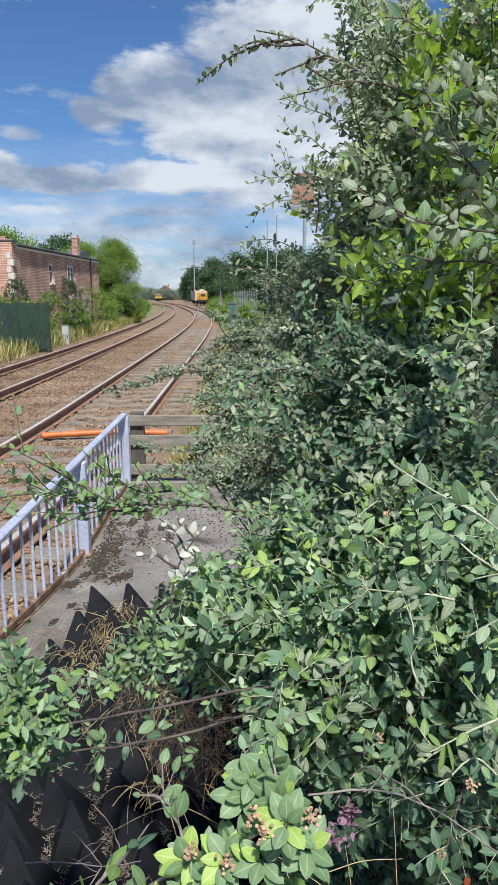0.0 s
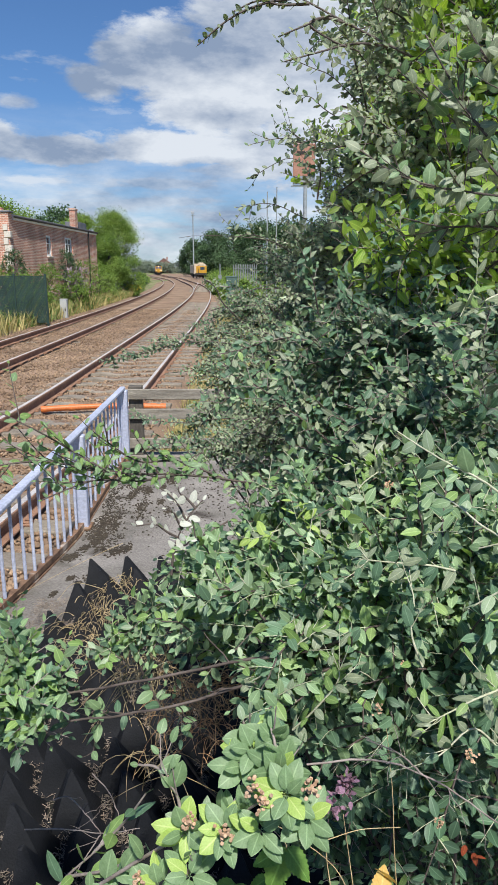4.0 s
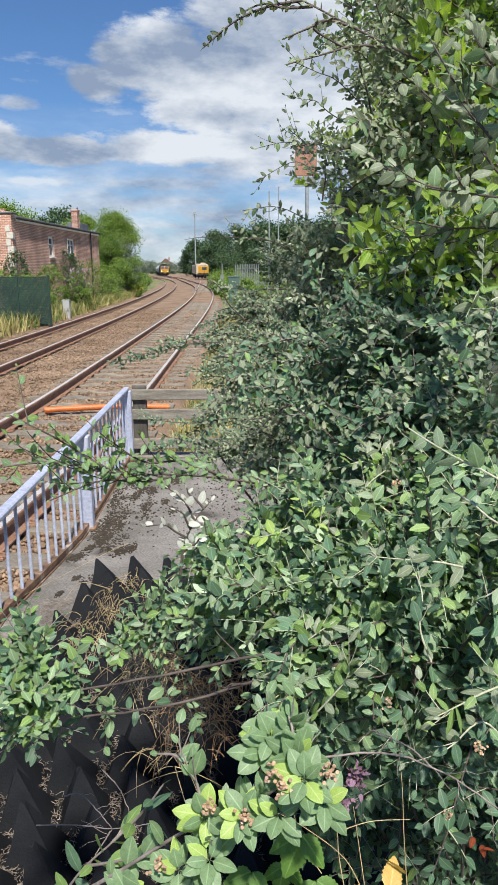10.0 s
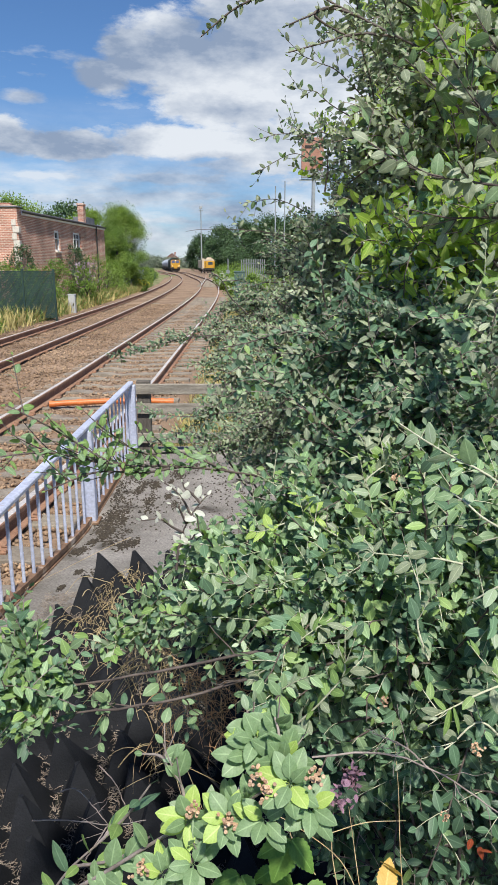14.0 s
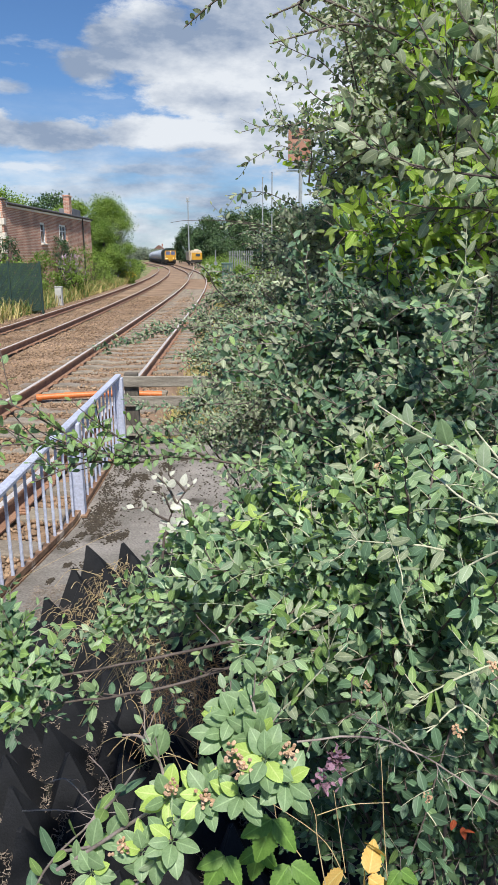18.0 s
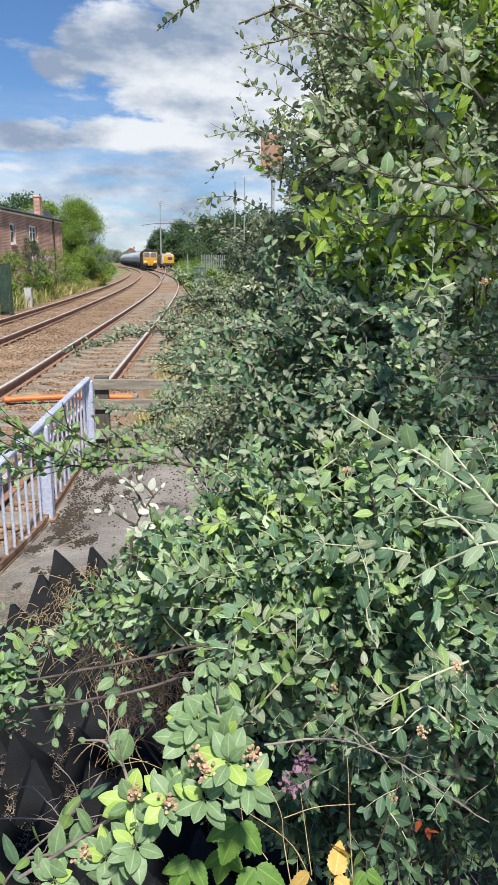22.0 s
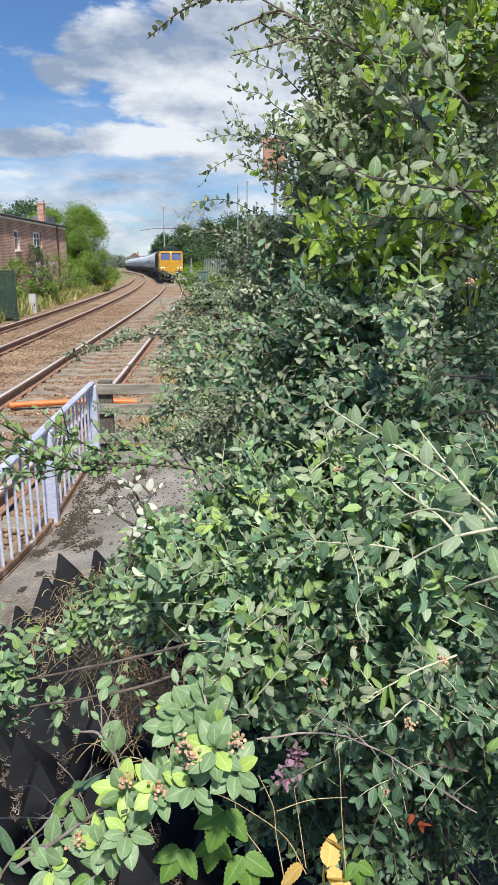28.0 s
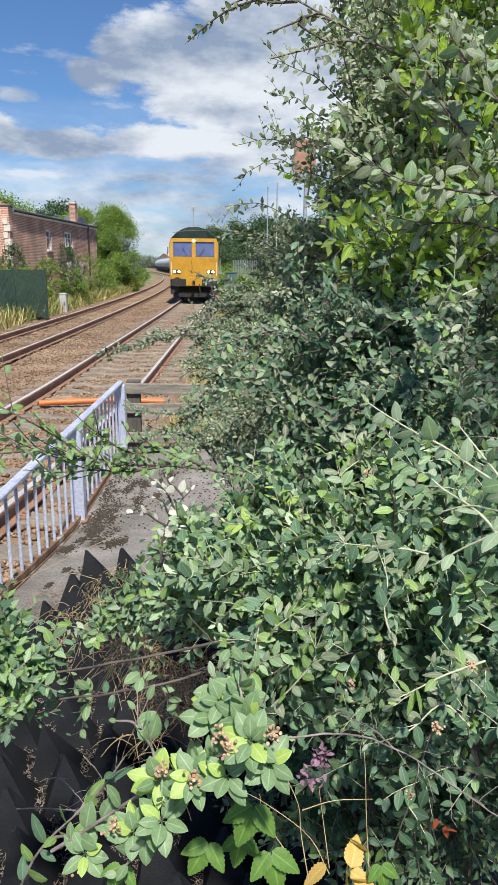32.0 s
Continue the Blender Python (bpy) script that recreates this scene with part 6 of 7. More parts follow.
def rosette(thing, centre, n, leaf, limes, seed):
    """A whorl of broad leaves round a shoot's end, open to the light."""
    rs = np.random.default_rng(seed)
    c = np.array(centre) - np.array(thing.location)
    axis = norm(np.array([0.0, -0.75, 0.65]) + rs.normal(0, 0.15, 3))
    a = norm(np.cross(axis, [0.3, 0.1, 1.0]))
    b = np.cross(axis, a)
    th = 2.4 * np.arange(n) + rs.normal(0, 0.25, n)
    rise = np.linspace(0.05, 0.75, n)[:, None]
    way = norm(a * np.cos(th)[:, None] + b * np.sin(th)[:, None] + axis * rise + rs.normal(0, 0.1, (n, 3)))
    up = norm(axis + rs.normal(0, 0.18, (n, 3)))
    size = leaf * np.linspace(1.1, 0.75, n)
    root = c + way * leaf * 0.12 + axis * leaf * 0.25 * rise
    q = rs.random(n) < limes
    leaf_parts(thing, root[q], way[q], up[q], size[q], M_LEAF_LIME, 0.66)
    leaf_parts(thing, root[~q], way[~q], up[~q], size[~q], M_LEAF_SAGE, 0.66)


for k, (centre, n, leaf, limes) in enumerate((
        ((0.028, 0.417, 1.535), 13, 0.0225, 0.33),
        ((-0.017, 0.437, 1.486), 10, 0.0225, 0.27),
        ((-0.050, 0.463, 1.462), 10, 0.0228, 0.15),
        ((-0.074, 0.465, 1.404), 11, 0.0225, 0.18),
        ((-0.003, 0.453, 1.530), 9, 0.0228, 0.12),
        ((-0.046, 0.445, 1.434), 9, 0.0228, 0.12),
        ((0.021, 0.457, 1.548), 8, 0.0220, 0.00),
        ((-0.126, 0.494, 1.351), 8, 0.0228, 0.18),
        ((0.024, 0.439, 1.539), 11, 0.0225, 0.35),
        ((0.004, 0.456, 1.542), 9, 0.0215, 0.10),
        ((0.043, 0.417, 1.515), 9, 0.0225, 0.45),
        ((0.010, 0.424, 1.497), 9, 0.0215, 0.25))):
    rosette(spray_bright, centre, n, leaf, limes, 400 + k)
make_spray("young leafy shoot rising over the black spikes", (
    ((-0.225, 0.55, 1.06), (-0.231, 0.590, 1.176), (-0.209, 0.578, 1.251), (-0.180, 0.570, 1.300), (-0.147, 0.560, 1.341), (-0.136, 0.564, 1.358)),
    ((-0.180, 0.570, 1.300), (-0.126, 0.539, 1.342), (-0.088, 0.511, 1.396)),
    ((-0.147, 0.560, 1.341), (-0.115, 0.550, 1.384), (-0.091, 0.540, 1.426))),
    0.032, M_LEAF, 105, radius=0.0018, step=0.018, bark=M_TWIG_GREY, second=(M_LEAF_BRIGHT, 0.4))
branch_top = make_spray("dark arching branch with small drooping leaves against the sky", (
    ((0.521, 1.636, 2.246), (0.421, 1.657, 2.330), (0.309, 1.672, 2.388), (0.198, 1.686, 2.444), (0.123, 1.695, 2.481), (0.036, 1.700, 2.499)),
    ((0.123, 1.695, 2.481), (0.048, 1.692, 2.468), (-0.026, 1.684, 2.436), (-0.098, 1.669, 2.378)),
    ((0.148, 1.692, 2.468), (0.086, 1.691, 2.465), (0.036, 1.694, 2.474), (-0.020, 1.688, 2.450)),
    ((0.247, 1.680, 2.420), (0.185, 1.685, 2.438), (0.135, 1.680, 2.420), (0.086, 1.675, 2.400)),
    ((0.322, 1.669, 2.378), (0.247, 1.671, 2.384), (0.173, 1.666, 2.366), (0.091, 1.661, 2.344)),
    ((0.198, 1.686, 2.444), (0.148, 1.682, 2.426), (0.198, 1.672, 2.390), (0.260, 1.666, 2.366))),
    0.022, M_LEAF_GREY, 106, radius=0.0034, step=0.009, start=0.05, width=0.5)
branch_mid = make_spray("thin leafy cotoneaster branch standing out against the sky", (
    ((0.330, 2.140, 2.200), (0.197, 2.151, 2.245), (0.114, 2.156, 2.265), (0.015, 2.151, 2.245)),
    ((0.197, 2.151, 2.245), (0.147, 2.160, 2.281), (0.123, 2.165, 2.300)),
    ((0.297, 2.128, 2.152), (0.197, 2.136, 2.184), (0.131, 2.142, 2.208), (0.023, 2.128, 2.152)),
    ((0.330, 2.165, 2.297), (0.247, 2.177, 2.345), (0.197, 2.187, 2.385), (0.164, 2.183, 2.369)),
    ((0.329, 2.072, 2.338), (0.250, 2.091, 2.414), (0.195, 2.097, 2.437), (0.124, 2.105, 2.468)),
    ((0.277, 2.191, 1.996), (0.172, 2.206, 2.055), (0.085, 2.215, 2.089), (-0.019, 2.212, 2.077)),
    ((0.217, 2.273, 1.912), (0.089, 2.291, 1.983), (0.016, 2.296, 2.001), (-0.047, 2.291, 1.983))),
    0.025, M_LEAF_GREY, 107, radius=0.0018, step=0.0145, twigs=4, start=0.05, face=(0, -1, 0.1), second=(M_LEAF_SAGE, 0.3))
make_spray("trailing cotoneaster branch with small leaves above the near track", (
    ((0.131, 1.997, 1.638), (-0.002, 2.009, 1.686), (-0.151, 2.011, 1.694), (-0.283, 2.003, 1.662), (-0.408, 1.997, 1.638)),
    ((0.128, 1.927, 1.567), (-0.002, 1.935, 1.598), (-0.099, 1.941, 1.621), (-0.212, 1.939, 1.613)),
    ((0.068, 2.114, 1.693), (-0.071, 2.119, 1.713), (-0.193, 2.114, 1.693), (-0.298, 2.105, 1.656)),
    ((0.144, 2.228, 1.736), (0.016, 2.236, 1.768), (-0.075, 2.233, 1.753), (-0.166, 2.224, 1.718)),
    ((0.124, 1.851, 1.468), (-0.017, 1.858, 1.499), (-0.159, 1.855, 1.487), (-0.277, 1.858, 1.499)),
    ((0.060, 1.787, 1.420), (-0.063, 1.791, 1.435), (-0.170, 1.796, 1.457), (-0.247, 1.787, 1.420))),
    0.0165, M_LEAF_GREY, 108, radius=0.0020, step=0.0062, twigs=13, twig_len=0.07, second=(M_LEAF, 0.45), level=0.25)


make_spray("leafy cotoneaster shoots hanging from the bare stems over the spikes", (
    ((-0.190, 1.046, 1.144), (-0.240, 1.048, 1.150), (-0.274, 1.049, 1.155), (-0.304, 1.043, 1.131)),
    ((-0.240, 1.048, 1.150), (-0.252, 1.030, 1.123), (-0.255, 1.012, 1.092)),
    ((-0.119, 1.042, 1.169), (-0.104, 1.026, 1.149), (-0.103, 1.009, 1.122)),
    ((-0.139, 1.040, 1.161), (-0.153, 1.039, 1.196), (-0.166, 1.036, 1.225))),
    0.031, M_LEAF, 119, radius=0.0014, step=0.012, twigs=3, twig_len=0.05, second=(M_LEAF_SAGE, 0.4), width=0.56)
make_spray("cotoneaster branch with large grey-green leaves before the yellow sapling", (
    ((0.469, 1.102, 1.973), (0.395, 1.120, 2.045), (0.348, 1.170, 2.120), (0.254, 1.215, 2.214)),
    ((0.382, 1.134, 2.100), (0.347, 1.145, 2.142), (0.328, 1.167, 2.187), (0.294, 1.206, 2.262)),
    ((0.469, 1.111, 2.007), (0.395, 1.112, 2.011), (0.265, 1.150, 2.040), (0.176, 1.241, 2.114)),
    ((0.430, 1.088, 2.122), (0.380, 1.103, 2.179), (0.354, 1.133, 2.217)),
    ((0.473, 1.148, 1.950), (0.400, 1.152, 1.968), (0.333, 1.173, 1.969), (0.275, 1.208, 1.985))),
    0.031, M_LEAF_GREY, 109, radius=0.0026, step=0.0135, twigs=8, second=(M_LEAF_SAGE, 0.35), width=0.58, face=(0, -1, 0.1), loose=0.45)
SHOOTS_LOW = (
        (((0.069, 0.805, 1.293), (0.096, 0.786, 1.338), (0.125, 0.778, 1.389), (0.116, 0.786, 1.421)), M_LEAF_BRIGHT, 0.4),
        (((-0.001, 0.925, 1.278), (0.041, 0.887, 1.332), (0.080, 0.879, 1.378), (0.120, 0.876, 1.411)), M_LEAF_BRIGHT, 0.5),
        (((0.276, 0.812, 1.523), (0.241, 0.814, 1.530), (0.193, 0.833, 1.526), (0.149, 0.853, 1.523)), M_LEAF, 0.3),
        (((0.332, 0.723, 1.417), (0.276, 0.701, 1.412), (0.246, 0.698, 1.397), (0.219, 0.694, 1.385)), M_LEAF_BRIGHT, 0.6),
        (((0.225, 0.755, 1.420), (0.211, 0.765, 1.461), (0.217, 0.785, 1.497), (0.208, 0.803, 1.528)), M_LEAF, 0.3),
        (((0.190, 1.087, 1.509), (0.231, 1.070, 1.565), (0.194, 1.077, 1.592), (0.148, 1.075, 1.583)), M_LEAF_BRIGHT, 0.5))
SHOOTS_HIGH = (
        (((0.145, 1.027, 1.473), (0.090, 1.033, 1.500), (0.054, 1.031, 1.491), (0.008, 1.045, 1.466)), M_LEAF_LIME, 0.2),
        (((0.236, 1.036, 1.509), (0.190, 1.047, 1.553), (0.227, 1.056, 1.588), (0.254, 1.062, 1.615)), M_LEAF_BRIGHT, 0.5),
        (((0.323, 0.729, 1.318), (0.285, 0.727, 1.352), (0.250, 0.720, 1.325), (0.229, 0.717, 1.311)), M_LEAF, 0.4),
        (((0.153, 1.522, 1.598), (0.198, 1.483, 1.643), (0.173, 1.495, 1.692), (0.135, 1.498, 1.704)), M_LEAF_BRIGHT, 0.4),
        (((0.399, 1.074, 1.864), (0.349, 1.050, 1.848), (0.354, 1.048, 1.881), (0.329, 1.035, 1.832)), M_LEAF_BRIGHT, 0.5))
for k, (pts, mat, mix) in enumerate(SHOOTS_LOW + SHOOTS_HIGH):
    make_spray("young cotoneaster shoot with a pale stem and paired leaves", (pts,), 0.029, mat, 170 + k, radius=0.0016, step=0.0105, twigs=4, twig_len=0.06,
                             bark=M_TWIG_PALE, start=0.0, second=(M_LEAF_GREY, mix), name="cotoneaster_shoot")


def make_bare(label, paths, radius, material, seed, twigs=4, name="bare_branch"):
    rs = np.random.default_rng(seed)
    root = np.array(paths[0][0])
    thing = empty(name, tuple(root), label=label, category="branch")
    for p in paths:
        c = curve_points(np.array(p) - root, 18)
        c[1:-1] += rs.normal(0, radius * 0.35, (16, 3))
        link("branch", tubes("branch", [c], [(radius, radius * 0.5)], 8), material, thing, smooth=True)
        for _ in range(twigs):
            i = rs.integers(3, 17)
            d = norm(norm(c[i] - c[i - 1]) + rs.normal(0, 0.8, 3))
            q = c[i] + d * rs.uniform(0.02, 0.07) * np.linspace(0, 1, 5)[:, None] + rs.normal(0, 0.003, (5, 3)) * np.linspace(0, 1, 5)[:, None]
            link("side_twig", tubes("side_twig", [q], [(radius * 0.4, radius * 0.18)], 5), material, thing)


make_bare("bare dark grey cotoneaster stem lying over the spikes", (((0.181, 0.901, 1.384), (0.099, 0.894, 1.360), (-0.001, 0.909, 1.334), (-0.168, 0.936, 1.280), (-0.315, 0.967, 1.239)),), 0.0034, M_TWIG, 111)
make_bare("bare dark grey cotoneaster stem lying over the spikes", (((0.181, 0.890, 1.344), (0.082, 0.885, 1.323), (-0.001, 0.908, 1.290), (-0.124, 0.926, 1.242), (-0.279, 0.956, 1.198)),), 0.0034, M_TWIG, 112)
make_bare("thin bare twig arching out of the shrub above the track", (((0.277, 2.170, 1.912), (0.103, 2.188, 1.983), (-0.002, 2.192, 1.998), (-0.124, 2.193, 2.001), (-0.186, 2.191, 1.994)),), 0.0012, M_TWIG, 117, 1)
make_bare("dark bare twig end above the near track", (((0.050, 2.118, 1.709), (-0.045, 2.140, 1.794), (-0.071, 2.152, 1.841), (-0.097, 2.158, 1.865), (-0.137, 2.162, 1.881)),), 0.0022, M_TWIG, 118, 2)
make_bare("pale dead twig arching before the shaded leaves", (((0.081, 0.734, 1.296), (0.168, 0.726, 1.308), (0.219, 0.705, 1.304), (0.258, 0.673, 1.299), (0.290, 0.649, 1.287), (0.329, 0.616, 1.278)),
                                                            ((0.219, 0.705, 1.304), (0.194, 0.720, 1.321), (0.156, 0.741, 1.326))), 0.0014, M_TWIG_GREY, 113, 8)
make_bare("thin dead twigs lying on the rubber spikes", (((-0.473, 1.246, 0.714), (-0.386, 1.246, 0.714), (-0.290, 1.202, 0.744), (-0.208, 1.163, 0.793)), ((-0.411, 1.262, 0.776), (-0.374, 1.263, 0.779), (-0.320, 1.210, 0.773), (-0.296, 1.202, 0.744)),
                                                        ((-0.296, 1.202, 0.744), (-0.320, 1.193, 0.709), (-0.338, 1.141, 0.705)), ((-0.346, 1.361, 0.759), (-0.297, 1.307, 0.751), (-0.256, 1.245, 0.710))), 0.0016, M_TWIG_GREY, 114, 3)
make_bare("upright brown stems inside the shrub", (((0.461, 1.012, 1.011), (0.417, 1.049, 1.155), (0.407, 1.098, 1.348), (0.397, 1.159, 1.589)), ((0.344, 1.149, 1.145), (0.327, 1.189, 1.302), (0.322, 1.242, 1.511))), 0.005, M_TWIG_GREY, 115, 4)
make_bare("dark cotoneaster stem under the lit leaves", (((0.304, 1.087, 1.509), (0.195, 1.114, 1.494), (0.118, 1.120, 1.435), (0.039, 1.129, 1.388), (-0.065, 1.184, 1.362)),), 0.005, M_TWIG, 116, 5)


def berries(label, at, n, spread, seed, host=None):
    """A cluster of small berries: single ones as parts, or, on a swaying shoot, one part of it."""
    rs = np.random.default_rng(seed)
    thing = None if host else empty("berry_cluster", at, label=label, category="berries", group="berry clusters")
    whole = bmesh.new()
    for i in range(n):
        b = bmesh.new()
        bmesh.ops.create_icosphere(b, subdivisions=2, radius=0.0015)
        p = Vector(rs.normal(0, spread, 3))
        for v in b.verts:
            if v.co.z > 0.0009:
                v.co.z -= 0.0009
        m = pose(p.x, p.y, p.z, rs.uniform(30, 110), rs.uniform(-30, 30), 0)
        if host:
            b.transform(m)
            join(whole, b)
        else:
            part("berry", b, M_BERRY, thing, smooth=True).matrix_basis = m
    if host:
        tagged(part("berry_cluster", whole, M_BERRY, host, label, smooth=True), kind="stuff").location = Vector(at) - host.location
    else:
        whole.free()


for k, (at, n) in enumerate((
        ((0.012, 0.408, 1.537), 12),
        ((0.002, 0.415, 1.543), 6),
        ((0.044, 0.405, 1.551), 9),
        ((-0.017, 0.424, 1.494), 12),
        ((-0.046, 0.448, 1.483), 10),
        ((-0.089, 0.454, 1.423), 10),
        ((-0.139, 0.491, 1.338), 8),
        ((0.295, 0.670, 1.445), 8),
        ((0.163, 0.712, 1.392), 4),
        ((0.248, 0.636, 1.387), 6),
        ((0.249, 0.717, 1.221), 6),
        ((0.229, 0.856, 1.360), 5),
        ((0.411, 0.981, 1.870), 6),
        ((0.218, 0.967, 1.590), 6))):
    berries("small tan unripe cotoneaster berries in a cluster", at, n + 12, 0.0034, 120 + k, spray_bright if k < 7 else None)


def petals(label, at, n, size, material, seed, name, tag):
    rs = np.random.default_rng(seed)
    thing = empty(name, at, label=label, category=tag)
    W = norm(rs.normal(0, 1, (n, 3)) + np.array([-0.1, -0.6, 0.2]))
    leaf_parts(thing, rs.normal(0, max(size * 0.25, 0.0065), (n, 3)), W, norm(rs.normal(0, 1, (n, 3)) + np.array([0, 0, 1])), size * rs.uniform(0.6, 1.1, n), material, 0.75, "petal")


petals("faded purple flower among the shaded leaves", (0.131, 0.728, 1.273), 60, 0.010, M_PURPLE, 131, "purple_flower", "flower")
petals("faded purple flower among the shaded leaves", (0.115, 0.729, 1.238), 44, 0.009, M_PURPLE, 132, "purple_flower", "flower")
petals("fallen yellow leaves caught in the grass", (0.166, 0.680, 1.148), 6, 0.040, M_LEAF_DEAD, 133, "dead_leaf_cluster", "leaves")
petals("small red leaves on the shrub", (0.318, 0.782, 1.120), 3, 0.018, M_LEAF_RED, 134, "red_leaf_cluster", "leaves")


def make_bramble(label, spots, seed):
    rs = np.random.default_rng(seed)
    root = Vector(spots[0][0])
    thing = empty("bramble", root, label=label, category="bramble")
    for at, s, way in spots:
        q = np.array([Vector(at) - root])
        leaf_parts(thing, q, [way], [(0.1, -0.55, 0.8)], [s], M_LEAF_DARK, 0.74)
        leaf_parts(thing, q, [(way[0] + 0.8, way[1], way[2] + 0.3)], [(0.1, -0.55, 0.8)], [s * 0.8], M_LEAF_DARK, 0.74)
        leaf_parts(thing, q, [(way[0] - 0.7, way[1], way[2] + 0.4)], [(-0.1, -0.6, 0.7)], [s * 0.75], M_LEAF_DARK, 0.74)


make_bramble("bright green toothed bramble leaves low in the shrub", (((0.035, 0.469, 1.435), 0.040, (-0.35, -0.3, -0.8)), ((-0.007, 0.511, 1.353), 0.037, (-0.5, -0.3, -0.7)), ((0.053, 0.507, 1.346), 0.042, (0.25, -0.35, -0.85)), ((0.025, 0.528, 1.342), 0.032, (-0.2, -0.3, -0.8)), ((-0.085, 0.475, 1.363), 0.027, (-0.4, -0.3, -0.7)), ((0.201, 0.655, 1.174), 0.034, (0.2, -0.3, -0.9))), 141)


def make_straw(label, spots, n, length, width, material, seed, bend, name="dry_grass_clump"):
    rs = np.random.default_rng(seed)
    root = np.array(spots[0])
    thing = empty(name, tuple(root), label=label, category="dry grass")
    A = np.vstack([np.array(s) - root + rs.normal(0, 0.035, (n, 3)) for s in spots])
    W = norm(rs.normal(0, 0.7, A.shape) + np.array([-0.15, -0.2, 0.55]))
    paths = []
    for a, w in zip(A, W):
        ln = length * rs.uniform(0.5, 1.2)
        t = np.linspace(0, 1, 6)[:, None]
        paths.append(a + w * ln * t + np.array([rs.normal(0, .3), rs.normal(0, .3), -1.0]) * ln * bend * t * t)
    tagged(link("blade", tubes("blade", paths, [(width, width * 0.4)] * len(paths), 3), material, thing), kind="stuff")


make_straw("curled straw-coloured dead grass between the spikes", ((-0.524, 2.444, 0.635), (-0.541, 2.264, 0.659), (-0.579, 2.156, 0.642)), 16, 0.11, 0.0015, M_STRAW, 151, 0.9)
make_straw("pale curled dead grass standing among the spikes", ((-0.700, 2.830, 0.300), (-0.644, 3.235, 0.300), (-0.668, 2.992, 0.300), (-0.561, 3.266, 0.300), (-0.360, 2.368, 0.420), (-0.710, 2.707, 0.300)), 34, 0.15, 0.0016, M_STRAW, 154, 0.85)
make_straw("russet dead grass clump under the shrub", ((-0.119, 1.319, 0.999), (-0.063, 1.322, 1.011), (-0.138, 1.308, 0.957), (-0.043, 1.269, 1.006), (-0.001, 1.325, 1.023), (-0.088, 1.303, 0.939)), 55, 0.058, 0.0010, M_STRAW_RED, 152, 0.7)
make_straw("dead straw tangled under the shrub", ((-0.241, 1.520, 0.981), (-0.179, 1.466, 0.969), (-0.269, 1.503, 0.913), (-0.147, 1.434, 1.048), (-0.187, 1.375, 0.817)), 30, 0.13, 0.0011, M_STRAW, 153, 0.6)


def make_stalks(label, paths, radius, material, name="grass_stalk"):
    for p in paths:
        root = np.array(p[0])
        ob = empty(name, tuple(root), label=label, category="grass", group="grass stalks")
        link("stalk", tubes("stalk", [curve_points(np.array(p) - root, 14)], [(radius, radius * 0.5)], 5), material, ob)


make_stalks("thin dry grass stalk", (((0.194, 0.679, 1.120), (0.189, 0.699, 1.202), (0.187, 0.717, 1.270), (0.182, 0.745, 1.339)), ((0.109, 0.639, 1.166), (0.099, 0.653, 1.224), (0.096, 0.662, 1.256), (0.079, 0.671, 1.294)),
                                    ((0.148, 0.722, 1.088), (0.119, 0.735, 1.139), (0.058, 0.730, 1.198), (0.021, 0.717, 1.232)), ((0.084, 0.689, 1.161), (0.056, 0.699, 1.202), (0.050, 0.707, 1.233)),
                                    ((0.105, 0.702, 1.212), (0.147, 0.705, 1.224), (0.199, 0.714, 1.218)), ((0.148, 0.724, 1.096), (0.139, 0.741, 1.161), (0.133, 0.752, 1.204))), 0.0007, M_STRAW)
make_stalks("thin dry straw lying over the concrete", (((-0.614, 3.360, 0.504), (-0.707, 3.159, 0.527), (-0.972, 2.744, 0.520)),
                                                       ((-0.639, 2.934, 0.453), (-0.796, 3.032, 0.435), (-0.878, 3.012, 0.355))), 0.0016, M_STRAW)

# litter between the spikes
rs_l = np.random.default_rng(61)
lit = []
for _ in range(24000):
    x, y = rs_l.uniform(-1.05, 0.1), rs_l.uniform(1.2, 3.3)
    p = np.array((x, y, ramp_z(y) + 0.073 + rs_l.random() * 0.022))
    d = norm(rs_l.normal(0, 1, 3) * (1, 1, 0.25)) * rs_l.uniform(0.008, 0.034)
    lit.append(np.array([p, p + d * 0.5 + rs_l.normal(0, 0.003, 3), p + d]))
tagged(link("twig_litter", tubes("twig_litter", lit, [(0.0012, 0.0008)] * len(lit), 3), M_LITTER), label="dead twigs and straw lying between the rubber spikes", category="litter", kind="stuff")


# ---- what moves ----
def at(thing, dx, dy, dz):
    """The thing's own place, shifted a little as the wind sways it."""
    x, y, z = thing.location if "home" not in thing else thing["home"]
    thing["home"] = (x, y, z)
    return pose(x + dx, y + dy, z + dz)


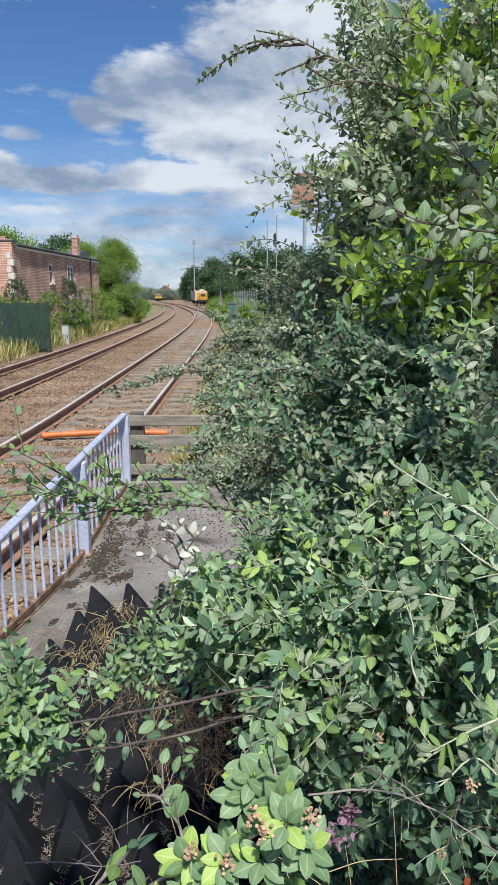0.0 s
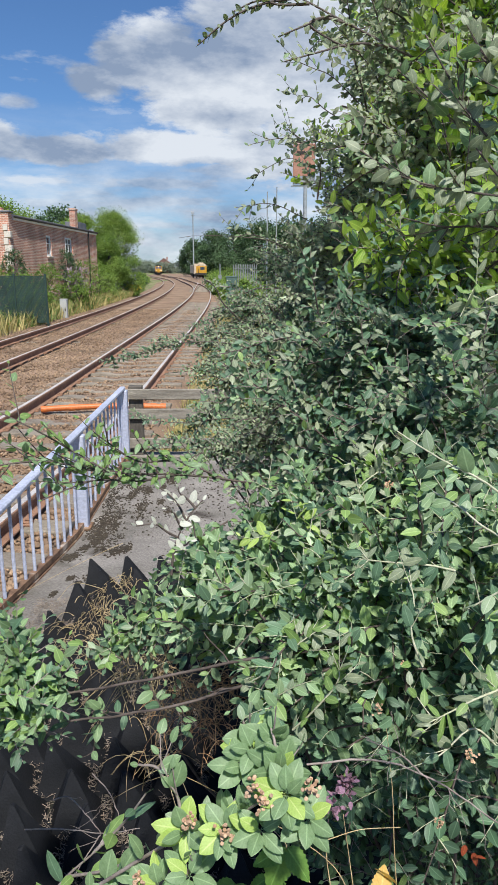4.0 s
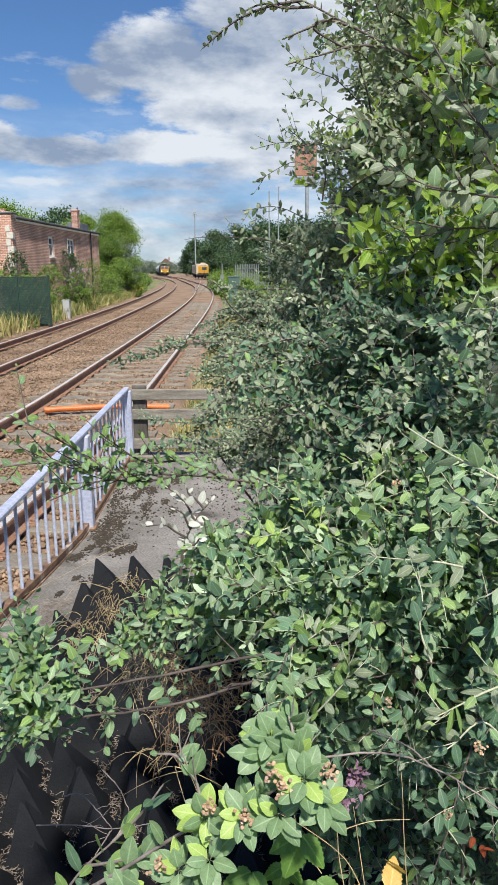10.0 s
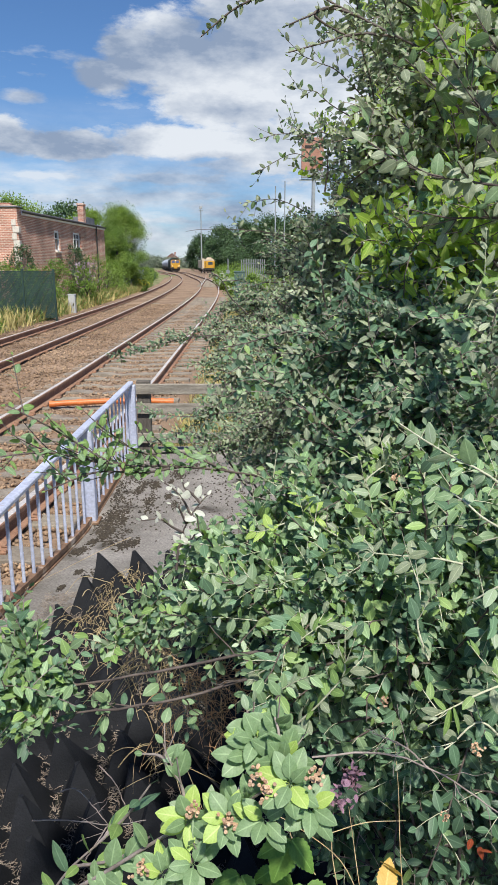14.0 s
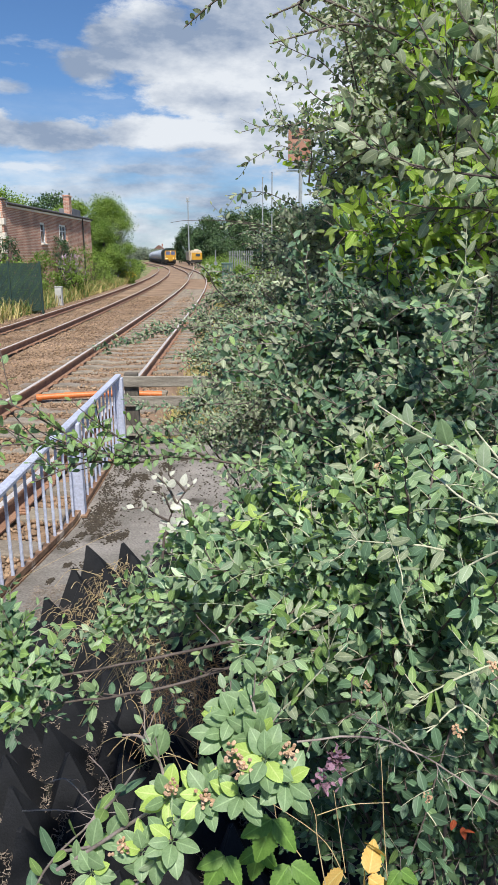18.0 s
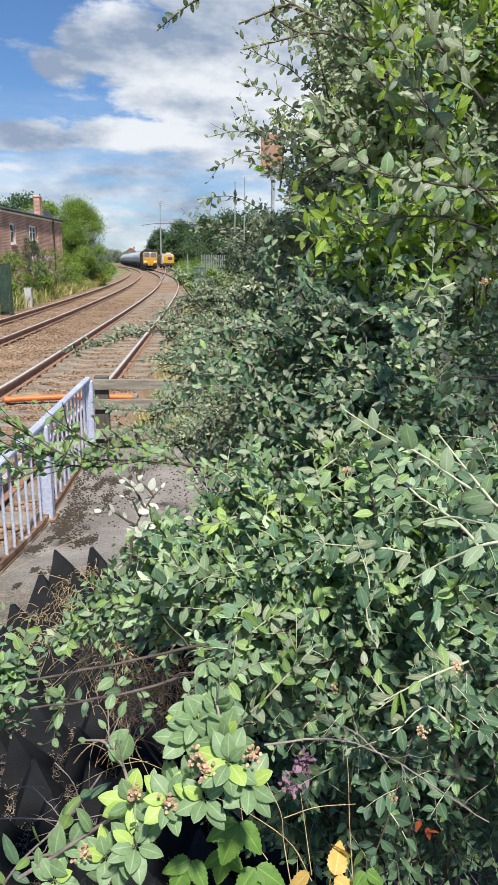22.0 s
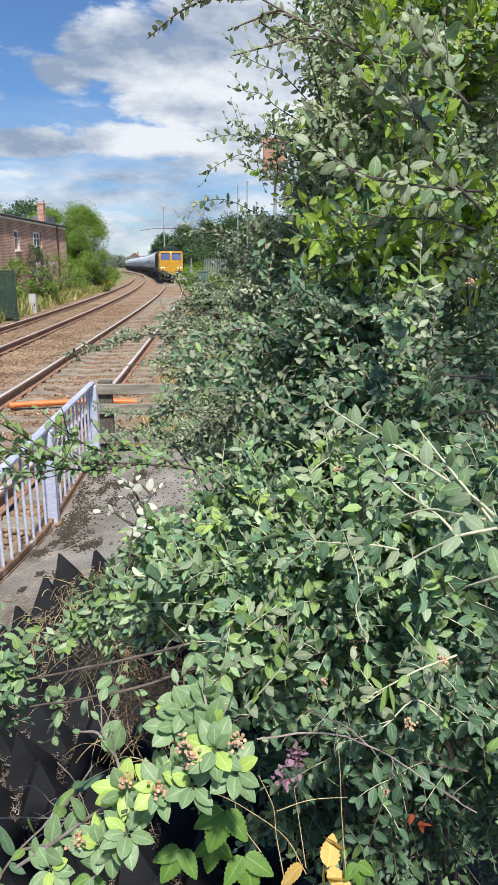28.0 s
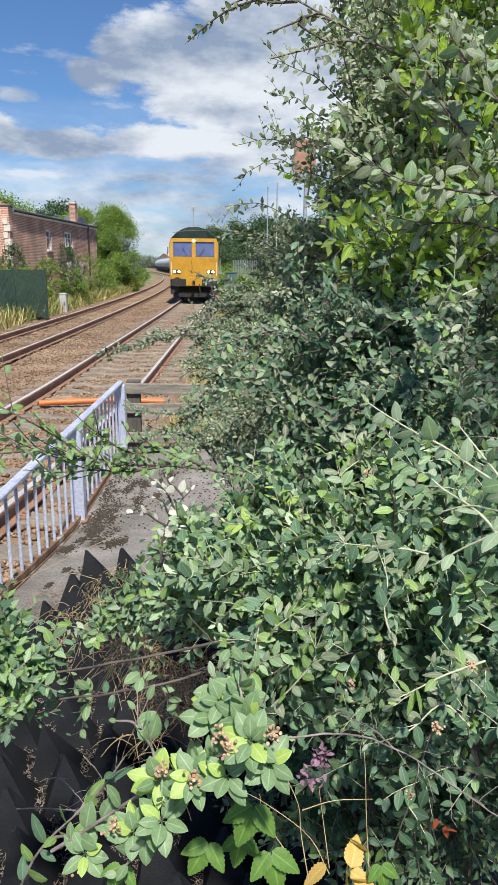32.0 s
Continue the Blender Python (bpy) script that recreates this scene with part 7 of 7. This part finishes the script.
def motions():
    move_train()
    walk(spray_left, [
        (0, at(spray_left, -0.0007, -0.0003, -0.0025)),
        (1, at(spray_left, -0.0007, 0.0012, 0.0043)),
        (2, at(spray_left, -0.0020, 0.0003, 0.0006)),
        (3, at(spray_left, -0.0009, 0.0005, 0.0015)),
        (3.5, at(spray_left, 0.0015, 0.0001, -0.0001)),
        (5.5, at(spray_left, -0.0030, -0.0001, -0.0008)),
        (6, at(spray_left, -0.0005, 0.0005, 0.0017)),
        (7, at(spray_left, -0.0061, 0.0004, 0.0007)),
        (8, at(spray_left, -0.0099, 0.0002, -0.0008)),
        (9, at(spray_left, -0.0094, 0.0004, 0.0002)),
        (10, at(spray_left, -0.0066, -0.0003, -0.0019)),
        (11, at(spray_left, -0.0053, -0.0004, -0.0023)),
        (12, at(spray_left, -0.0048, 0.0011, 0.0037)),
        (13, at(spray_left, -0.0022, 0.0005, 0.0015)),
        (14, at(spray_left, -0.0039, 0.0006, 0.0017)),
        (14.5, at(spray_left, -0.0039, 0.0005, 0.0013)),
        (16.5, at(spray_left, -0.0038, 0.0008, 0.0024)),
        (17, at(spray_left, -0.0015, 0.0003, 0.0007)),
        (18, at(spray_left, 0.0023, 0.0010, 0.0035)),
        (19, at(spray_left, 0.0024, 0.0007, 0.0026)),
        (20, at(spray_left, 0.0039, 0.0005, 0.0024)),
        (21, at(spray_left, 0.0038, -0.0004, -0.0007)),
        (22, at(spray_left, 0.0015, 0.0004, 0.0019)),
        (23, at(spray_left, 0.0027, -0.0000, 0.0005)),
        (24, at(spray_left, 0.0049, -0.0004, -0.0002)),
        (25, at(spray_left, 0.0095, -0.0010, -0.0011)),
        (25.5, at(spray_left, 0.0107, -0.0010, -0.0008)),
        (27.5, at(spray_left, 0.0057, -0.0011, -0.0029)),
        (28, at(spray_left, 0.0062, -0.0004, -0.0005)),
        (29, at(spray_left, 0.0057, -0.0009, -0.0027)),
        (30, at(spray_left, 0.0064, -0.0004, -0.0007)),
        (31, at(spray_left, 0.0033, -0.0008, -0.0031)),
        (32, at(spray_left, 0.0026, -0.0014, -0.0058)),
    ])
    walk(spray_white, [
        (0, at(spray_white, -0.0011, -0.0004, -0.0021)),
        (1, at(spray_white, -0.0008, 0.0005, 0.0020)),
        (2, at(spray_white, -0.0039, 0.0004, 0.0013)),
        (3, at(spray_white, -0.0032, -0.0001, -0.0009)),
        (3.5, at(spray_white, 0.0037, 0.0003, 0.0014)),
        (5.5, at(spray_white, -0.0024, 0.0002, 0.0004)),
        (6, at(spray_white, 0.0002, 0.0000, 0.0001)),
        (7, at(spray_white, 0.0038, -0.0003, -0.0008)),
        (8, at(spray_white, 0.0056, 0.0004, 0.0021)),
        (9, at(spray_white, -0.0012, -0.0003, -0.0012)),
        (10, at(spray_white, 0.0016, -0.0003, -0.0015)),
        (11, at(spray_white, -0.0001, -0.0003, -0.0016)),
        (12, at(spray_white, -0.0007, 0.0005, 0.0017)),
        (13, at(spray_white, -0.0032, 0.0002, 0.0005)),
        (14, at(spray_white, 0.0001, -0.0004, -0.0018)),
        (14.5, at(spray_white, 0.0033, -0.0006, -0.0026)),
        (16.5, at(spray_white, -0.0006, 0.0000, -0.0002)),
        (17, at(spray_white, -0.0011, -0.0001, -0.0006)),
        (18, at(spray_white, -0.0005, 0.0005, 0.0016)),
        (19, at(spray_white, -0.0029, 0.0001, -0.0000)),
        (20, at(spray_white, -0.0023, 0.0005, 0.0017)),
        (21, at(spray_white, 0.0033, -0.0009, -0.0025)),
        (22, at(spray_white, -0.0022, 0.0001, 0.0002)),
        (23, at(spray_white, 0.0007, -0.0005, -0.0014)),
        (24, at(spray_white, -0.0011, 0.0001, 0.0005)),
        (25, at(spray_white, -0.0005, 0.0002, 0.0010)),
        (25.5, at(spray_white, 0.0035, -0.0002, 0.0007)),
        (27.5, at(spray_white, -0.0027, -0.0001, -0.0007)),
        (28, at(spray_white, 0.0006, 0.0004, 0.0020)),
        (29, at(spray_white, 0.0012, 0.0001, 0.0007)),
        (30, at(spray_white, 0.0020, 0.0004, 0.0018)),
        (31, at(spray_white, -0.0013, 0.0000, -0.0000)),
        (32, at(spray_white, 0.0047, -0.0007, -0.0023)),
    ])
    walk(spray_right, [
        (0, at(spray_right, 0.0012, -0.0003, -0.0016)),
        (1, at(spray_right, -0.0027, -0.0001, -0.0006)),
        (2, at(spray_right, -0.0025, -0.0002, -0.0010)),
        (3, at(spray_right, 0.0025, -0.0010, -0.0040)),
        (3.5, at(spray_right, 0.0030, -0.0005, -0.0017)),
        (5.5, at(spray_right, -0.0046, -0.0005, -0.0021)),
        (6, at(spray_right, -0.0043, 0.0000, -0.0002)),
        (7, at(spray_right, 0.0033, -0.0020, -0.0072)),
        (8, at(spray_right, 0.0040, -0.0011, -0.0037)),
        (9, at(spray_right, 0.0021, -0.0009, -0.0032)),
        (10, at(spray_right, 0.0030, -0.0000, 0.0001)),
        (11, at(spray_right, -0.0012, -0.0005, -0.0020)),
        (12, at(spray_right, 0.0030, -0.0020, -0.0079)),
        (13, at(spray_right, -0.0015, 0.0002, 0.0009)),
        (14, at(spray_right, -0.0014, -0.0007, -0.0028)),
        (14.5, at(spray_right, 0.0011, -0.0008, -0.0031)),
        (16.5, at(spray_right, -0.0017, -0.0000, -0.0001)),
        (17, at(spray_right, -0.0004, 0.0001, 0.0004)),
        (18, at(spray_right, -0.0018, 0.0007, 0.0024)),
        (19, at(spray_right, -0.0034, 0.0005, 0.0015)),
        (20, at(spray_right, -0.0031, 0.0013, 0.0044)),
        (21, at(spray_right, 0.0009, 0.0002, 0.0010)),
        (22, at(spray_right, -0.0024, 0.0007, 0.0021)),
        (23, at(spray_right, 0.0002, -0.0002, -0.0004)),
        (24, at(spray_right, -0.0013, 0.0005, 0.0018)),
        (25, at(spray_right, 0.0003, 0.0003, 0.0016)),
        (25.5, at(spray_right, 0.0049, 0.0001, 0.0018)),
        (27.5, at(spray_right, -0.0024, 0.0005, 0.0014)),
        (28, at(spray_right, 0.0005, 0.0009, 0.0035)),
        (29, at(spray_right, 0.0007, 0.0006, 0.0025)),
        (30, at(spray_right, 0.0013, 0.0015, 0.0062)),
        (31, at(spray_right, -0.0012, 0.0002, 0.0007)),
        (32, at(spray_right, 0.0060, 0.0025, 0.0102)),
    ])
    walk(spray_bright, [
        (0, at(spray_bright, 0.0016, -0.0005, -0.0020)),
        (1, at(spray_bright, -0.0023, -0.0002, -0.0011)),
        (2, at(spray_bright, -0.0022, -0.0003, -0.0015)),
        (3, at(spray_bright, 0.0028, -0.0012, -0.0045)),
        (3.5, at(spray_bright, 0.0034, -0.0006, -0.0022)),
        (5.5, at(spray_bright, -0.0042, -0.0006, -0.0026)),
        (6, at(spray_bright, -0.0039, -0.0001, -0.0007)),
        (7, at(spray_bright, 0.0036, -0.0021, -0.0077)),
        (8, at(spray_bright, 0.0044, -0.0012, -0.0042)),
        (9, at(spray_bright, 0.0024, -0.0010, -0.0037)),
        (10, at(spray_bright, 0.0034, -0.0002, -0.0004)),
        (11, at(spray_bright, -0.0008, -0.0006, -0.0024)),
        (12, at(spray_bright, -0.0026, -0.0010, -0.0039)),
        (13, at(spray_bright, -0.0011, 0.0001, 0.0005)),
        (14, at(spray_bright, 0.0021, -0.0002, -0.0007)),
        (14.5, at(spray_bright, 0.0011, 0.0005, 0.0019)),
        (16.5, at(spray_bright, 0.0003, 0.0001, 0.0003)),
        (17, at(spray_bright, -0.0011, 0.0000, 0.0001)),
        (18, at(spray_bright, -0.0020, 0.0008, 0.0029)),
        (19, at(spray_bright, -0.0018, 0.0001, 0.0001)),
        (20, at(spray_bright, -0.0013, 0.0003, 0.0008)),
        (21, at(spray_bright, 0.0019, 0.0003, 0.0017)),
        (22, at(spray_bright, -0.0034, 0.0007, 0.0020)),
        (23, at(spray_bright, 0.0001, 0.0002, 0.0008)),
        (24, at(spray_bright, -0.0010, 0.0004, 0.0014)),
        (25, at(spray_bright, -0.0021, 0.0009, 0.0030)),
        (25.5, at(spray_bright, 0.0019, 0.0002, 0.0016)),
        (27.5, at(spray_bright, -0.0043, 0.0002, -0.0000)),
        (28, at(spray_bright, -0.0005, 0.0006, 0.0023)),
        (29, at(spray_bright, 0.0002, 0.0005, 0.0019)),
        (30, at(spray_bright, 0.0019, 0.0010, 0.0042)),
        (31, at(spray_bright, 0.0004, -0.0004, -0.0012)),
        (32, at(spray_bright, 0.0025, 0.0012, 0.0048)),
    ])
    walk(branch_top, [
        (0, at(branch_top, 0.0019, 0.0011, 0.0050)),
        (1, at(branch_top, -0.0012, 0.0017, 0.0071)),
        (2, at(branch_top, -0.0007, -0.0001, -0.0006)),
        (3, at(branch_top, 0.0046, 0.0014, 0.0059)),
        (3.5, at(branch_top, 0.0075, -0.0006, -0.0021)),
        (5.5, at(branch_top, -0.0022, 0.0018, 0.0066)),
        (6, at(branch_top, -0.0029, 0.0013, 0.0046)),
        (7, at(branch_top, 0.0026, -0.0007, -0.0024)),
        (8, at(branch_top, 0.0013, 0.0008, 0.0033)),
        (9, at(branch_top, -0.0004, -0.0003, -0.0012)),
        (10, at(branch_top, 0.0031, 0.0004, 0.0016)),
        (11, at(branch_top, -0.0010, 0.0004, 0.0017)),
        (12, at(branch_top, 0.0021, 0.0010, 0.0041)),
        (13, at(branch_top, -0.0002, 0.0003, 0.0013)),
        (14, at(branch_top, -0.0001, -0.0000, -0.0001)),
        (14.5, at(branch_top, 0.0021, -0.0010, -0.0035)),
        (16.5, at(branch_top, 0.0024, -0.0007, -0.0024)),
        (17, at(branch_top, 0.0030, -0.0016, -0.0058)),
        (18, at(branch_top, 0.0029, -0.0007, -0.0022)),
        (19, at(branch_top, -0.0039, -0.0002, -0.0014)),
        (20, at(branch_top, -0.0060, -0.0001, -0.0017)),
        (21, at(branch_top, 0.0022, -0.0009, -0.0027)),
        (22, at(branch_top, 0.0029, -0.0007, -0.0019)),
        (23, at(branch_top, 0.0035, -0.0008, -0.0024)),
        (24, at(branch_top, -0.0002, -0.0005, -0.0023)),
        (25, at(branch_top, -0.0002, -0.0009, -0.0037)),
        (25.5, at(branch_top, 0.0033, 0.0004, 0.0021)),
        (27.5, at(branch_top, -0.0061, 0.0000, -0.0016)),
        (28, at(branch_top, -0.0036, 0.0002, -0.0001)),
        (29, at(branch_top, -0.0021, -0.0003, -0.0015)),
        (30, at(branch_top, -0.0033, 0.0000, -0.0004)),
        (31, at(branch_top, -0.0062, 0.0001, -0.0005)),
        (32, at(branch_top, 0.0010, 0.0006, 0.0024)),
    ])
    walk(branch_mid, [
        (0, at(branch_mid, 0.0106, -0.0009, -0.0022)),
        (1, at(branch_mid, 0.0006, -0.0012, -0.0044)),
        (2, at(branch_mid, 0.0010, -0.0011, -0.0036)),
        (3, at(branch_mid, 0.0088, -0.0009, -0.0025)),
        (3.5, at(branch_mid, 0.0120, 0.0021, 0.0097)),
        (5.5, at(branch_mid, -0.0044, 0.0003, 0.0014)),
        (6, at(branch_mid, -0.0004, 0.0038, 0.0120)),
        (7, at(branch_mid, 0.0093, -0.0003, 0.0001)),
        (8, at(branch_mid, 0.0120, 0.0023, 0.0104)),
        (9, at(branch_mid, 0.0100, 0.0011, 0.0058)),
        (10, at(branch_mid, 0.0120, 0.0005, 0.0033)),
        (11, at(branch_mid, 0.0037, 0.0010, 0.0046)),
        (12, at(branch_mid, 0.0066, 0.0010, 0.0047)),
        (13, at(branch_mid, 0.0013, -0.0007, -0.0020)),
        (14, at(branch_mid, 0.0025, -0.0000, 0.0006)),
        (14.5, at(branch_mid, 0.0076, -0.0005, -0.0011)),
        (16.5, at(branch_mid, 0.0093, 0.0005, 0.0026)),
        (17, at(branch_mid, 0.0072, -0.0014, -0.0043)),
        (18, at(branch_mid, 0.0061, -0.0015, -0.0046)),
        (19, at(branch_mid, -0.0101, -0.0005, -0.0032)),
        (20, at(branch_mid, -0.0120, 0.0019, 0.0046)),
        (21, at(branch_mid, 0.0026, -0.0003, -0.0005)),
        (22, at(branch_mid, -0.0008, -0.0010, -0.0041)),
        (23, at(branch_mid, 0.0029, -0.0014, -0.0044)),
        (24, at(branch_mid, -0.0039, 0.0001, -0.0009)),
        (25, at(branch_mid, -0.0049, -0.0014, -0.0067)),
        (25.5, at(branch_mid, -0.0045, -0.0002, -0.0020)),
        (27.5, at(branch_mid, -0.0120, 0.0008, -0.0014)),
        (28, at(branch_mid, -0.0120, 0.0007, 0.0000)),
        (29, at(branch_mid, -0.0120, 0.0000, -0.0018)),
        (30, at(branch_mid, -0.0120, 0.0005, 0.0003)),
        (31, at(branch_mid, -0.0120, 0.0011, 0.0022)),
        (32, at(branch_mid, -0.0075, -0.0010, -0.0038)),
    ])
    walk(shrub_low, [
        (0, at(shrub_low, 0.0030, -0.0004, -0.0014)),
        (1, at(shrub_low, -0.0009, -0.0001, -0.0004)),
        (2, at(shrub_low, -0.0007, -0.0002, -0.0008)),
        (3, at(shrub_low, 0.0043, -0.0011, -0.0038)),
        (3.5, at(shrub_low, 0.0048, -0.0005, -0.0015)),
        (5.5, at(shrub_low, -0.0028, -0.0005, -0.0019)),
        (6, at(shrub_low, -0.0025, -0.0000, -0.0000)),
        (7, at(shrub_low, 0.0050, -0.0020, -0.0070)),
        (8, at(shrub_low, 0.0058, -0.0011, -0.0036)),
        (9, at(shrub_low, 0.0038, -0.0009, -0.0030)),
        (10, at(shrub_low, 0.0048, -0.0000, 0.0003)),
        (11, at(shrub_low, 0.0006, -0.0005, -0.0018)),
        (12, at(shrub_low, 0.0048, -0.0020, -0.0077)),
        (13, at(shrub_low, 0.0003, 0.0002, 0.0011)),
        (14, at(shrub_low, 0.0004, -0.0008, -0.0026)),
        (14.5, at(shrub_low, 0.0028, -0.0009, -0.0029)),
        (16.5, at(shrub_low, 0.0020, -0.0003, -0.0009)),
        (17, at(shrub_low, 0.0028, -0.0009, -0.0030)),
        (18, at(shrub_low, 0.0013, 0.0004, 0.0018)),
        (19, at(shrub_low, -0.0034, -0.0001, -0.0009)),
        (20, at(shrub_low, -0.0045, 0.0010, 0.0027)),
        (21, at(shrub_low, 0.0024, -0.0008, -0.0023)),
        (22, at(shrub_low, -0.0021, 0.0006, 0.0017)),
        (23, at(shrub_low, 0.0002, -0.0001, -0.0003)),
        (24, at(shrub_low, -0.0021, 0.0007, 0.0020)),
        (25, at(shrub_low, -0.0013, 0.0009, 0.0030)),
        (25.5, at(shrub_low, 0.0031, 0.0003, 0.0021)),
        (27.5, at(shrub_low, -0.0053, 0.0009, 0.0023)),
        (28, at(shrub_low, -0.0038, 0.0019, 0.0065)),
        (29, at(shrub_low, -0.0041, 0.0015, 0.0051)),
        (30, at(shrub_low, -0.0031, 0.0021, 0.0077)),
        (31, at(shrub_low, -0.0071, 0.0007, 0.0020)),
        (32, at(shrub_low, -0.0015, 0.0019, 0.0076)),
    ])
    walk(shrub_shade, [
        (0, at(shrub_shade, 0.0030, -0.0004, -0.0014)),
        (1, at(shrub_shade, -0.0009, -0.0001, -0.0004)),
        (2, at(shrub_shade, -0.0007, -0.0002, -0.0008)),
        (3, at(shrub_shade, 0.0043, -0.0011, -0.0038)),
        (3.5, at(shrub_shade, 0.0048, -0.0005, -0.0015)),
        (5.5, at(shrub_shade, -0.0028, -0.0005, -0.0019)),
        (6, at(shrub_shade, -0.0025, -0.0000, -0.0000)),
        (7, at(shrub_shade, 0.0050, -0.0020, -0.0070)),
        (8, at(shrub_shade, 0.0058, -0.0011, -0.0036)),
        (9, at(shrub_shade, 0.0038, -0.0009, -0.0030)),
        (10, at(shrub_shade, 0.0048, -0.0000, 0.0003)),
        (11, at(shrub_shade, 0.0006, -0.0005, -0.0018)),
        (12, at(shrub_shade, 0.0048, -0.0020, -0.0077)),
        (13, at(shrub_shade, 0.0003, 0.0002, 0.0011)),
        (14, at(shrub_shade, 0.0004, -0.0008, -0.0026)),
        (14.5, at(shrub_shade, 0.0028, -0.0009, -0.0029)),
        (16.5, at(shrub_shade, 0.0020, -0.0003, -0.0009)),
        (17, at(shrub_shade, 0.0028, -0.0009, -0.0030)),
        (18, at(shrub_shade, 0.0013, 0.0004, 0.0018)),
        (19, at(shrub_shade, -0.0034, -0.0001, -0.0009)),
        (20, at(shrub_shade, -0.0045, 0.0010, 0.0027)),
        (21, at(shrub_shade, 0.0024, -0.0008, -0.0023)),
        (22, at(shrub_shade, -0.0021, 0.0006, 0.0017)),
        (23, at(shrub_shade, 0.0002, -0.0001, -0.0003)),
        (24, at(shrub_shade, -0.0021, 0.0007, 0.0020)),
        (25, at(shrub_shade, -0.0013, 0.0009, 0.0030)),
        (25.5, at(shrub_shade, 0.0031, 0.0003, 0.0021)),
        (27.5, at(shrub_shade, -0.0053, 0.0009, 0.0023)),
        (28, at(shrub_shade, -0.0038, 0.0019, 0.0065)),
        (29, at(shrub_shade, -0.0041, 0.0015, 0.0051)),
        (30, at(shrub_shade, -0.0031, 0.0021, 0.0077)),
        (31, at(shrub_shade, -0.0071, 0.0007, 0.0020)),
        (32, at(shrub_shade, -0.0015, 0.0019, 0.0076)),
    ])


motions()
